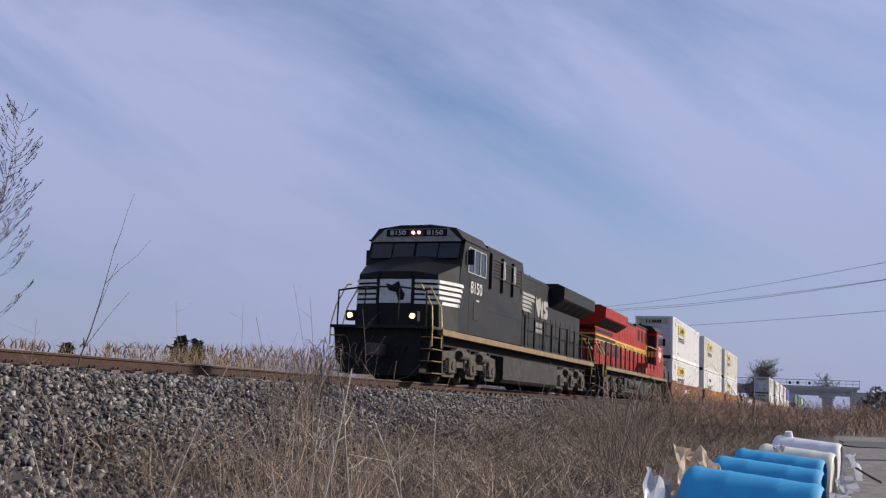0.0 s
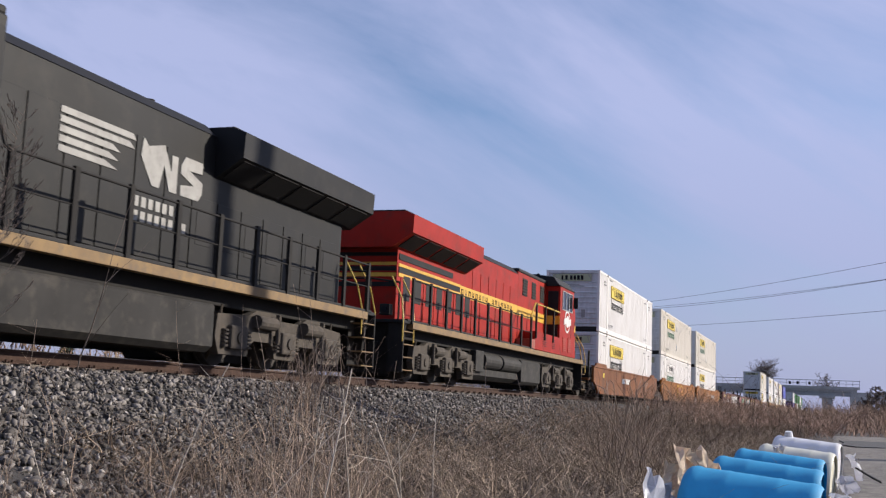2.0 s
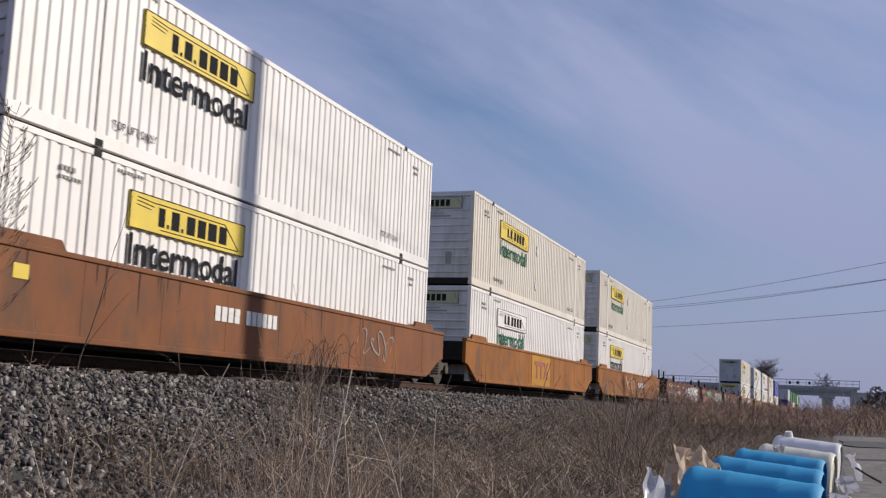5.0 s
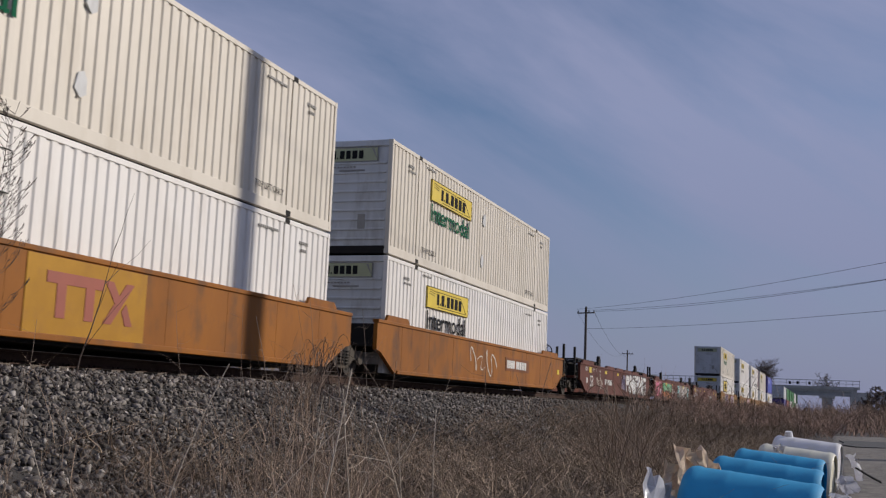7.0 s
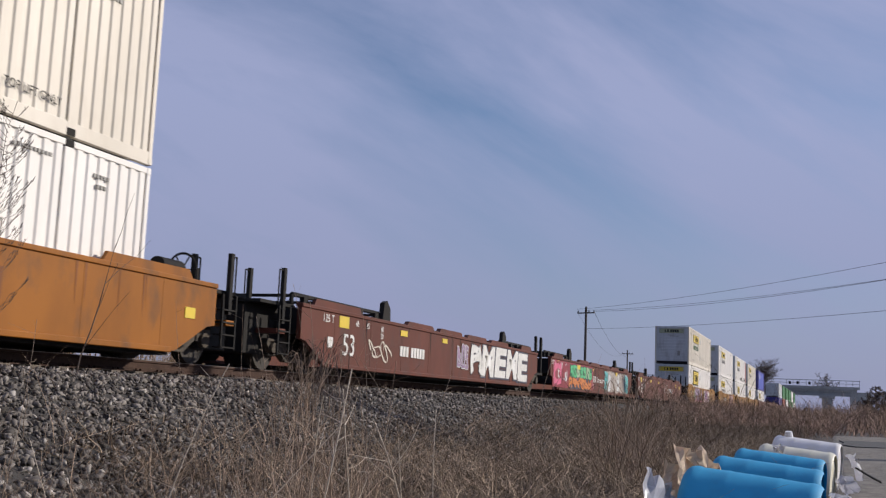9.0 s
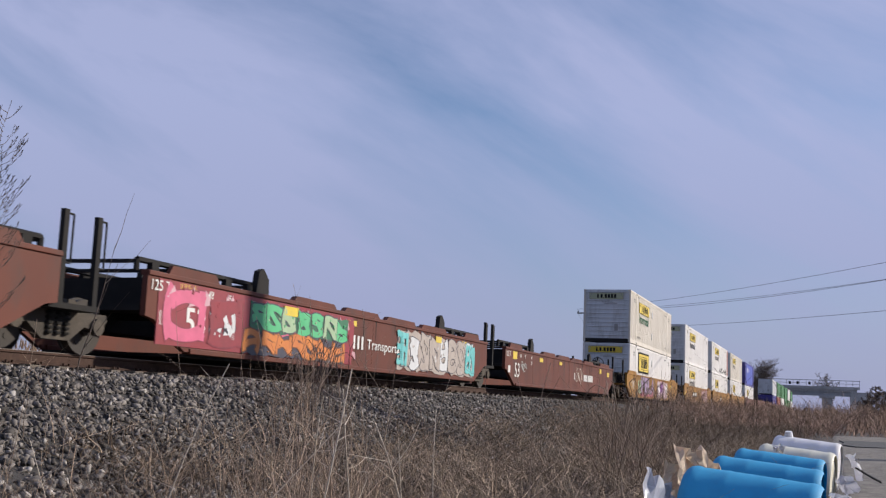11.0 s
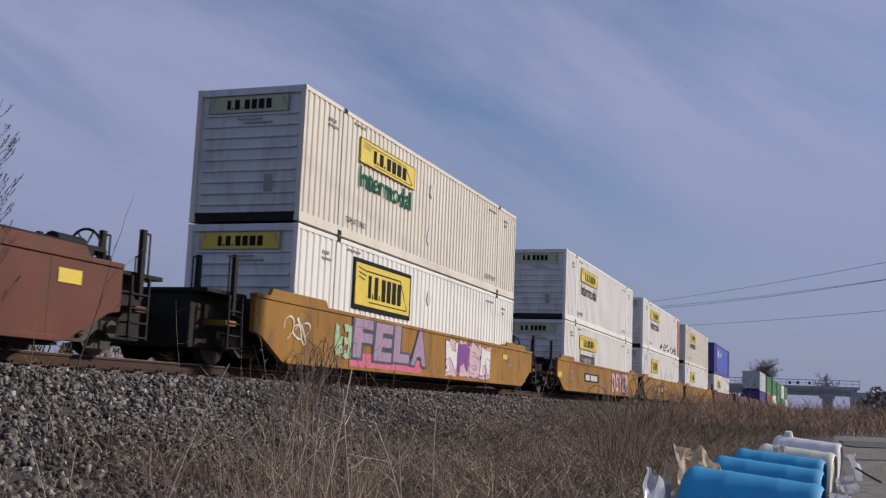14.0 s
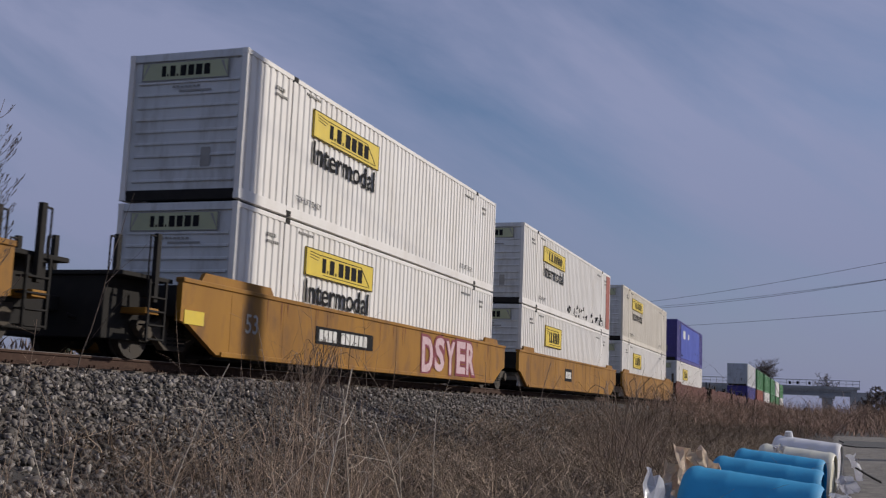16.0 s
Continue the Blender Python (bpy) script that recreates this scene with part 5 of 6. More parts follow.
BR = "brown double-stack well car loaded with two containers"
well_car(BR, "well_brown", 76.1, 1.9, 0.9, True, False, wheel_front=True, deco=[bars(5.2, 0.75, [0.22] * 4 + [-0.2] + [0.2] * 6, 0.26), scrawl(5, 11.4, 13.4, 0.35, 1.15, "ink_grey"), plate(0.2, 0.5, 0.9, 1.1, "sign_yellow"), streaks(1, 18, 0, 16, "dark", 0.02)])
well_car("orange double-stack well car with a large yellow panel", "well_orange", 96.05, 0.9, 0.9, deco=[plate(6.6, 9.3, 0.22, 1.28, "gold_panel", label="large yellow panel with a dark red mark"), logo])
well_car("orange double-stack well car with pale sprayed tags", "well_orange", 115.5, 0.9, 1.9, False, True, deco=[plate(9.9, 12.85, 0.6, 1.02, "well_brown"), bars(10.05, 0.68, [0.24] * 4 + [-0.15] + [0.22] * 6, 0.26, y=-1.518), plate(17.1, 17.4, 0.72, 0.9, "sign_yellow"), scrawl(3, 6.2, 8.8, 0.3, 1.2), streaks(2, 14, 0, 16, "well_brown")])
MA = "empty maroon double-stack well car with sprayed tags"
MARKS = [words("53", 0.22, 0.42, 0.48), words("125 T", -0.8, 1.08, 0.17), plate(0.0, 0.5, 1.02, 1.27, "sign_yellow"), plate(3.6, 4.05, 1.08, 1.22, "sign_yellow"), plate(6.7, 7.1, 1.1, 1.22, "sign_yellow"), plate(14.6, 15.0, 1.05, 1.25, "sign_yellow"), words("48", 0.85, 1.1, 0.13), words("45", 1.45, 1.1, 0.13), words("40", 2.3, 1.08, 0.13), words("20", 2.3, 0.92, 0.13), plate(-0.55, -0.3, 0.55, 0.78, "white"), streaks(6, 16, 0, 16)]
well_car(MA, "well_maroon", 138.6, 1.8, 0.9, True, False, True, MARKS + [bars(3.6, 0.58, [0.2] * 3 + [-0.15] + [0.2] * 5, 0.25), block_letters("MEME", 10.2, 15.6, 0.24, 1.30, ["white"], "g_slate", 5, 0.12), graffiti(33, 9.2, 10.2, 0.25, 1.3, ["white"], 1, None, "g_slate"), graffiti(6, 8.0, 9.0, 0.4, 1.2, ["g_lilac"], 3, None, "cont_grey"), scrawl(9, 1.7, 2.9, 0.35, 0.9)], wheel_front=True)
well_car(MA, "well_maroon", 158.6, 0.9, 0.9, False, False, True, MARKS + [plate(-0.6, 6.9, 0.24, 1.28, "g_red", label="dark red sprayed field"), graffiti(7, -0.4, 7.0, 0.26, 1.28, ["g_pink", "g_red", "g_red"], 6, None, "g_crimson"), graffiti(8, 2.3, 6.6, 0.66, 1.24, ["g_green", "g_green", "g_mint"], 7, "g_deep", "g_slate", 0.014), graffiti(9, 2.1, 6.4, 0.22, 0.74, ["g_orange"], 7, "g_slate", "g_rust", 0.014), halo(3, -0.3, 7.2, 0.40, 1.16, "g_pinkish", 0.006), graffiti(13, 0.95, 1.75, 0.4, 0.95, ["cont_grey"], 2, None, "g_slate"), words("53", 0.2, 0.42, 0.48), plate(3.6, 4.2, 1.06, 1.24, "sign_yellow", -1.53), words("Transportation", 7.72, 0.56, 0.30, 2.7), words("III", 6.95, 0.60, 0.30, 0.55), graffiti(10, 9.6, 15.6, 0.22, 1.28, ["g_ash", "cont_grey", "g_ash"], 8, "g_ash", "g_slate"), graffiti(41, 9.5, 10.2, 0.3, 1.25, ["g_teal"], 2, None, "g_teal", 0.016), graffiti(42, 14.9, 15.7, 0.24, 1.2, ["g_teal"], 2, None, "g_teal", 0.016), plate(12.3, 12.75, 1.08, 1.24, "sign_yellow", -1.53)])
well_car(MA, "well_maroon", 178.6, 0.9, 1.7, False, True, True, MARKS + [bars(11.2, 0.6, [0.22] * 3 + [-0.15] + [0.22] * 5, 0.27), words("B", 9.3, 0.62, 0.26), plate(16.4, 16.9, 0.95, 1.15, "sign_yellow"), scrawl(12, 9.6, 11.0, 0.4, 1.15), scrawl(14, 1.1, 1.65, 0.62, 1.0, "ink_grey")])
well_car("yellow double-stack well car covered in lilac graffiti", "well_yellow", 202.4, 1.9, 1.9, True, True, wheel_front=True, deco=[plate(2.4, 6.9, 0.2, 0.52, "g_pink"), block_letters("FELA", 2.4, 7.2, 0.34, 1.34, ["g_lilac"], "g_slate", 21, 0.1, 0.05, 0.05, 0.006), graffiti(22, 8.8, 13.0, 0.2, 1.3, ["white", "g_violet", "g_pale"], 4, "g_pale", "g_violet"), graffiti(23, 1.6, 2.4, 0.3, 1.2, ["g_mint"], 2, None, "g_mint"), words("53", 15.0, 0.75, 0.34, material="ink_grey"), plate(14.4, 14.9, 0.95, 1.1, "sign_yellow"), scrawl(17, -0.6, 0.3, 0.5, 1.1), streaks(4, 20, 0, 16, "well_brown")])
YW = "yellow double-stack well car loaded with two containers"
well_car(YW, "well_yellow", 226.3, 1.9, 0.9, True, False, wheel_front=True, deco=[plate(3.1, 6.1, 0.6, 0.96, "ink", label="dark panel of markings"), bars(3.25, 0.66, [0.22] * 4 + [-0.2] + [0.24] * 6, 0.24, "white", -1.518), words("53", 0.2, 0.6, 0.36, material="ink_grey"), block_letters("DSYER", 9.3, 13.9, 0.22, 1.28, ["g_pale"], "g_crimson", 31, 0.0, 0.035, 0.06), plate(-1.8, -1.2, 0.62, 0.85, "sign_yellow"), streaks(8, 22, 0, 16, "well_brown")])
well_car(YW, "well_yellow", 246.0, 0.9, 0.9, deco=[plate(6.0, 7.2, 0.5, 1.0, "ink"), bars(6.1, 0.62, [0.25] * 4, 0.26, "white", -1.518)])
well_car(YW, "well_yellow", 265.8, 0.9, 1.9, False, True)
well_car("brown double-stack well car far down the train", "well_maroon", 287.4, 1.9, 1.9, True, True, wheel_front=True)
for x0 in (311.5, 334.0):
    well_car("empty brown well car far down the train", "well_maroon", x0, 1.9, 1.9, True, True, True, wheel_front=True)
for i in range(6):
    well_car("dull brown well car far down the train", "well_maroon", 357.5 + i * 19.6, 1.4, 1.4)


# ---- overpass, poles, wires ----
def build_overpass():
    o = thing("overpass", "grey concrete road overpass far across the track", "bridge")
    # both overpass colours have the pale haze of distance painted in
    x = 370.0
    part("deck", box(B(), x, x + 11, -19.5, 60, 7.3, 8.3), "concrete", o, "long concrete deck")
    for k in range(4):
        part("girder", box(B(), x + 0.6 + k * 2.6, x + 1.2 + k * 2.6, -17.5, 60, 6.0, 7.3), "hazed_steel", o)
    part("parapet", box(B(), x - 0.3, x, -20.3, 60, 8.0, 8.9), "concrete", o)
    part("fence_top_rail", box(B(), x - 0.25, x - 0.1, -20.3, 60, 10.7, 10.9), "hazed_steel", o)
    part("fence_mid_rail", box(B(), x - 0.25, x - 0.1, -20.3, 60, 9.75, 9.85), "hazed_steel", o)
    for i in range(41):
        y = -20.2 + i * 2
        part("fence_post", box(B(), x - 0.25, x - 0.1, y - 0.07, y + 0.07, 8.9, 10.8), "hazed_steel", o)
    for y in (-10.5, 12.0):
        part("pier", box(B(), x + 1, x + 9, y - 1.6, y + 1.6, -2, 6.0), "concrete", o, "concrete pier")
        part("pier_cap", box(B(), x + 0.4, x + 10, y - 2.4, y + 2.4, 5.2, 6.02), "concrete", o)
    part("abutment", box(B(), x, x + 11, -24, -17.5, -2, 7.3), "concrete", o, "pale concrete abutment")
    for y in (0.8, -1.6, -5.2):
        part("signal_lamp", box(B(), x - 0.6, x - 0.3, y - 0.35, y + 0.35, 9.3, 10.2), "dark", o)


build_overpass()


def pole_with_arm(loc, height, arm=2.4, turn=0.0, label="weathered wooden utility pole with a crossarm", r=0.17):
    p = thing("utility_pole", label, "utility pole", "", pose(*loc, 0, 0, turn))
    part("pole", rod(B(), (0, 0, -0.5), (0, 0, height), r, 16, r * 0.75), "wood_pole", p)
    part("crossarm", box(B(), -0.07, 0.07, -arm / 2, arm / 2, height - 0.75, height - 0.62, 0.01), "wood_pole", p)
    for y in (-arm / 2 + 0.1, -arm / 6, arm / 2 - 0.1):
        part("insulator", rod(B(), (0, y, height - 0.62), (0, y, height - 0.42), 0.06, 8), "dark", p)
    return p


FAR = (117.0, 13.6, -1.3)
NEAR_POLE = (27.25, -15.6, -1.4)
ROAD_POLE = (67.0, -17.5, -1.4)
pole_with_arm(FAR, 11.6, 2.2, -20)
pole_with_arm((214.0, 26.0, -1.3), 12.0, 2.2)
pole_with_arm(NEAR_POLE, 15.5, 1.0, 20, "stout tall utility pole beside the road", 0.36)
pole_with_arm(ROAD_POLE, 11.4, 2.6, 60)


def wire(a, b, sag, name_label="thin dark overhead wire"):
    cu = bpy.data.curves.new("overhead_wire", "CURVE")
    cu.dimensions, cu.bevel_depth, cu.bevel_resolution = "3D", 0.014, 1
    sp = cu.splines.new("POLY")
    n = 24
    sp.points.add(n)
    a, b = Vector(a), Vector(b)
    for i in range(n + 1):
        k = i / n
        q = a.lerp(b, k)
        q.z -= 4 * sag * k * (1 - k)
        sp.points[i].co = (*q, 1)
    cu.materials.append(M["wire"])
    ob = new("overhead_wire", cu)
    tagged(ob, name_label, "wire", "overhead wires")


for fy, fz, nz, sag in ((1.0, 10.0, 9.3, 0.45), (0.2, 9.9, 8.0, 0.45), (-0.9, 9.8, 7.8, 0.45), (0.0, 7.9, 6.0, 0.3)):
    wire((FAR[0], FAR[1] + fy, fz), (ROAD_POLE[0], ROAD_POLE[1] - fy, nz), sag)
wire((ROAD_POLE[0], ROAD_POLE[1], 9.3), (NEAR_POLE[0], NEAR_POLE[1], 12.5), 0.6)
for fy in (1.0, -0.9):
    wire((FAR[0], FAR[1] + fy, 9.8), (214.0, 26.0 + fy, 9.9), 2.0)


def limbs(segs, sides):
    """Vertices and faces of tapered limbs from (start, end, radius, end radius)."""
    V, F = [], []
    for p, q, ra, rb in segs:
        d = (q - p).normalized()
        u = d.orthogonal().normalized()
        w = d.cross(u)
        k = len(V)
        for c, rad in ((p, ra), (q, rb)):
            for i in range(sides):
                a = 6.2832 * i / sides
                V.append(c + (u * math.cos(a) + w * math.sin(a)) * rad)
        for i in range(sides):
            j = (i + 1) % sides
            F.append((k + i, k + j, k + sides + j, k + sides + i))
    return V, F


def beside(deg, d, z):
    """A place d metres off, deg degrees right of the lens axis."""
    return (EYE.x + d * math.sin(AZ + radians(deg)), EYE.y + d * math.cos(AZ + radians(deg)), z)


# ---- plants: numpy-built thin stems ----
def stems(name, label, material, roots, heights, leans, radius, category, rng, segs=3, kinks=0.06, twigs=0):
    """Many bent three-sided stems in one mesh. roots: n x 3; heights: n; leans: n x 2 (shift of the tip per metre)."""
    n = len(roots)
    V, F = [], []
    total = 0
    for it in range(1 + twigs):
        if it == 0:
            r0, h, ln, rad = roots, heights, leans, radius
        else:
            k = rng.uniform(0.25, 0.9, n)
            r0 = roots + np.stack([leans[:, 0] * heights * k ** 1.6, leans[:, 1] * heights * k ** 1.6, heights * k], 1)
            h = heights * rng.uniform(0.15, 0.45, n)
            ln = rng.normal(0, 0.9, (n, 2))
            rad = radius * 0.55
        ang = rng.uniform(0, 6.28, n)
        rings = []
        for s in range(segs + 1):
            k = s / segs
            c = r0 + np.stack([ln[:, 0] * h * k ** 1.6, ln[:, 1] * h * k ** 1.6, h * k], 1)
            if 0 < s:
                c = c + rng.normal(0, kinks, (n, 3)) * h[:, None] * np.array([1, 1, 0.2]) * k
            w = rad * (1 - 0.85 * k)
            ring = np.stack([c + np.stack([np.cos(ang + a) * w, np.sin(ang + a) * w, np.zeros(n)], 1) for a in (0, 2.094, 4.189)], 1)
            rings.append(ring)
        A = np.stack(rings, 1)
        base = total + np.arange(n)[:, None] * (segs + 1) * 3
        V.append(A.reshape(-1, 3))
        for s in range(segs):
            for a in range(3):
                b = (a + 1) % 3
                F.append(np.concatenate([base + s * 3 + a, base + s * 3 + b, base + (s + 1) * 3 + b, base + (s + 1) * 3 + a], 1))
        total += n * (segs + 1) * 3
    V, F = np.concatenate(V), np.concatenate(F)
    me = bpy.data.meshes.new(name)
    me.vertices.add(len(V))
    me.vertices.foreach_set("co", V.astype(np.float32).ravel())
    me.loops.add(F.size)
    me.loops.foreach_set("vertex_index", F.astype(np.int32).ravel())
    me.polygons.add(len(F))
    me.polygons.foreach_set("loop_start", np.arange(0, F.size, 4, dtype=np.int32))
    me.update(calc_edges=True)
    me.materials.append(M[material])
    ob = new(name, me)
    return tagged(ob, label, category, kind="stuff")


def gz(xy):
    return np.array([ground_z(0, min(399, max(-399, y))) for y in xy[:, 1]])


rng = np.random.default_rng(7)


def scatter(n, x0, x1, y0, y1, clump=0, spread=0.3):
    if clump:
        cx = np.stack([rng.uniform(x0, x1, clump), rng.uniform(y0, y1, clump)], 1)
        xy = cx[rng.integers(0, clump, n)] + rng.normal(0, spread, (n, 2))
        xy[:, 1] = np.clip(xy[:, 1], y0 - 0.3, y1 + 0.3)
    else:
        xy = np.stack([rng.uniform(x0, x1, n), rng.uniform(y0, y1, n)], 1)
    return np.concatenate([xy, (gz(xy) - 0.03)[:, None]], 1)


def lean(n, s):
    return rng.normal(0, s, (n, 2))


# tangled brush on the bank: a low mat of crossing twigs, longer canes over it
n = 21000
r0 = scatter(n, 8.0, 62, -10.3, -4.6, 620, 0.42)
up = np.clip((r0[:, 0] - 16) / 22, 0, 1)
r0[:, 1] += up * rng.uniform(0, 1.5, n)
r0[:, 2] = gz(r0) - 0.03
stems("brush", "tangled dry brown brush on the railway bank", "twig_mat", r0, rng.uniform(0.08, 0.34, n) * (1 + 0.9 * up), lean(n, 1.9), 0.0092, "brush", rng, segs=2, kinks=0.3, twigs=1)
n = 6500
r0 = scatter(n, 9.0, 60, -10.2, -4.4, 380, 0.5)
up = np.clip((r0[:, 0] - 16) / 22, 0, 1)
r0[:, 1] += up * rng.uniform(0, 1.3, n)
r0[:, 2] = gz(r0) - 0.02
stems("brush_canes", "long bent brown canes crossing over the brush", "cane", r0, rng.uniform(0.12, 0.46, n), lean(n, 2.3), 0.0125, "brush", rng, segs=4, kinks=0.16, twigs=2)
n = 15000
r0 = scatter(n, 50, 330, -11.2, -3.2, 900, 1.3)
stems("brush", "dense dry brown brush far along the bank", "brush", r0, rng.uniform(0.5, 1.75, n), lean(n, 0.8), 0.02, "brush", rng, segs=2, kinks=0.2, twigs=2)
n = 9000
r0 = scatter(n, 56, 200, -34, -11.0, 420, 1.4)
stems("brush", "reddish-brown brush beyond the end of the road", "brush", r0, rng.uniform(0.6, 2.0, n), lean(n, 0.6), 0.02, "brush", rng, segs=2, kinks=0.2, twigs=2)
# matted low grass and fallen straws
n = 7000
r0 = scatter(n, 4.0, 34, -10.2, -5.2, 420, 0.4)
stems("dry_grass", "matted dry grass on the bank", "weed", r0, rng.uniform(0.05, 0.24, n), lean(n, 2.2), 0.006, "grass", rng, segs=2, kinks=0.3)
n = 2600
r0 = scatter(n, 10, 50, -10.3, -4.6, 260, 0.6)
stems("dry_grass", "pale fallen straws in the brush", "straw", r0, rng.uniform(0.08, 0.40, n), lean(n, 2.0), 0.0055, "grass", rng, segs=3, kinks=0.12)
n = 700
r0 = scatter(n, 5, 26, -6.2, -2.2, 90, 0.35)
stems("dry_grass", "thin dry stems strewn over the ballast", "weed", r0, rng.uniform(0.06, 0.35, n), lean(n, 1.8), 0.0055, "grass", rng, segs=3, kinks=0.2, twigs=1)


def clump(n, px_from, px_to, d0, d1, h0, h1, thick, material, label, spread=0.22, tw=1):
    """Tall weeds in a fan of headings (degrees from the lens axis) at d0 to d1 metres."""
    a = AZ + np.radians(rng.uniform(px_from, px_to, n))
    d = rng.uniform(d0, d1, n)
    xy = np.stack([EYE.x + d * np.sin(a), EYE.y + d * np.cos(a)], 1)
    r = np.concatenate([xy, (gz(xy) - 0.03)[:, None]], 1)
    stems("dry_weeds", label, material, r, rng.uniform(h0, h1, n), lean(n, spread), thick, "weeds", rng, segs=4, kinks=0.05, twigs=tw)


clump(80, -8.6, -3.2, 4.6, 7.2, 0.6, 1.15, 0.0056, "straw", "pale dry weed stalks standing in a clump", 0.22)
clump(64, -10.0, -2.0, 6.0, 10.0, 0.35, 1.05, 0.005, "weed", "thin brown weed stalks in a clump", 0.35, 2)
clump(46, -10.5, 6.0, 5.0, 9.0, 0.5, 1.05, 0.005, "straw", "scattered tall dry weed stalks", 0.4)
clump(26, -21.5, -9.5, 6.5, 12.0, 0.45, 1.05, 0.005, "straw", "scattered dry weed stalks on the ballast", 0.3, 2)
clump(60, -8.6, -4.4, 12.5, 17.0, 0.6, 1.55, 0.0055, "weed", "tall brown weeds with seed heads by the track", 0.28, 3)
clump(150, 8.5, 12.5, 11.5, 20.0, 0.6, 1.45, 0.0075, "weed", "tall brown weeds among the brush", 0.6, 3)
clump(110, -22.0, -12.0, 6.5, 9.5, 0.2, 0.55, 0.0055, "weed", "low weeds growing through ballast", 0.8, 2)
clump(120, -3.0, 15.0, 6.5, 12.0, 0.25, 0.7, 0.007, "cane", "tangled brown stalks above the brush", 1.1, 2)


def tube(pts, radii, sides):
    """One connected tapered tube along points."""
    V, F = [], []
    for i, (c, rad) in enumerate(zip(pts, radii)):
        d = (pts[min(i + 1, len(pts) - 1)] - pts[max(i - 1, 0)]).normalized()
        u = (Vector((1, 0, 0)) - d * d.x).normalized()
        w = d.cross(u)
        V += [c + (u * math.cos(6.2832 * j / sides) + w * math.sin(6.2832 * j / sides)) * rad for j in range(sides)]
    for i in range(len(pts) - 1):
        for j in range(sides):
            k = (j + 1) % sides
            F.append((i * sides + j, i * sides + k, (i + 1) * sides + k, (i + 1) * sides + j))
    return V, F


def stalk(deg0, deg1, d, z, radius, material, seed):
    """One dry weed stalk that bends a little, with a few broken side twigs."""
    r = random.Random(seed)
    x, y, _ = beside(deg0, d, 0)
    root, tip = Vector((x, y, ground_z(0, y) - 0.03)), Vector(beside(deg1, d + r.uniform(-0.25, 0.25), z))
    t = thing("weed_stalk", "bleached dry weed stalk standing on the bank" if material == "pale" else "brown dry weed stalk standing on the bank", "weed", "tall weed stalks", Matrix.Translation(root))
    way = tip - root
    bow = Vector((r.gauss(0, 0.035), r.gauss(0, 0.035), 0)) * way.length
    at = lambda k: way * k + bow * 4 * k * (1 - k)
    raw("stem", *tube([at(i / 9) for i in range(10)], [radius * (1.15 - 0.6 * i / 9) for i in range(10)], 6), material, t)
    for _ in range(r.randint(2, 6)):
        p = at(r.uniform(0.45, 0.97))
        d1 = Vector((r.gauss(0, 1), r.gauss(0, 1), r.gauss(0.5, 0.5))).normalized()
        ln = r.uniform(0.06, 0.24)
        q = p + d1 * ln * 0.5
        e = q + (d1 + Vector((0, 0, r.uniform(-0.3, 0.7)))).normalized() * ln * 0.5
        raw("side_twig", *tube([p, q, e], [radius * 0.45, radius * 0.35, radius * 0.2], 4), material, t)


def arching_bramble(deg, d, seed, n=14, tall=1.0, material="bark"):
    """A bare shrub of thin canes that rise and arch over."""
    r = random.Random(seed)
    x, y, _ = beside(deg, d, 0)
    base = Vector((x, y, ground_z(0, y) - 0.04))
    t = thing("bramble", "dark arching bramble canes beside the track", "shrub", "", Matrix.Translation(base))
    for _ in range(n):
        a, reach, top = r.uniform(0, 6.283), r.uniform(0.25, 0.75) * tall, r.uniform(0.55, 1.12) * tall
        ox, oy = r.gauss(0, 0.3), r.gauss(0, 0.2)
        pts = [Vector((ox + math.cos(a) * reach * u + r.gauss(0, 0.02), oy + math.sin(a) * reach * u + r.gauss(0, 0.02), top * math.sin(min(1.0, u) * 2.35))) for u in [i / 9 for i in range(10)]]
        raw("cane", *tube(pts, [0.007 * (1.1 - 0.7 * i / 9) for i in range(10)], 4), material, t)


# reeds beyond the track
n = 7000
r0 = scatter(n, 8, 80, 8.5, 16, 320, 0.6)
hh = (1.75 + 0.046 * np.clip(r0[:, 0] - 22, 0, 24)) * rng.uniform(0.8, 1.12, n)
ll = lean(n, 0.10)
stems("reeds", "tan reeds standing beyond the track", "reed", r0, hh, ll, 0.012, "reeds", rng)
tips = (r0 + np.stack([ll[:, 0] * hh, ll[:, 1] * hh, hh * 0.9], 1))[::4]
stems("reed_plumes", "brown feathery reed plumes", "reed_head", tips, np.full(len(tips), 0.26), lean(len(tips), 0.5), 0.04, "reeds", rng)
n = 6000
r0 = scatter(n, 60, 420, 6, 30, 300, 2.0)
stems("far_brush", "far brown brush beyond the track", "brush", r0, rng.uniform(0.6, 2.0, n), lean(n, 0.4), 0.03, "brush", rng, twigs=1)


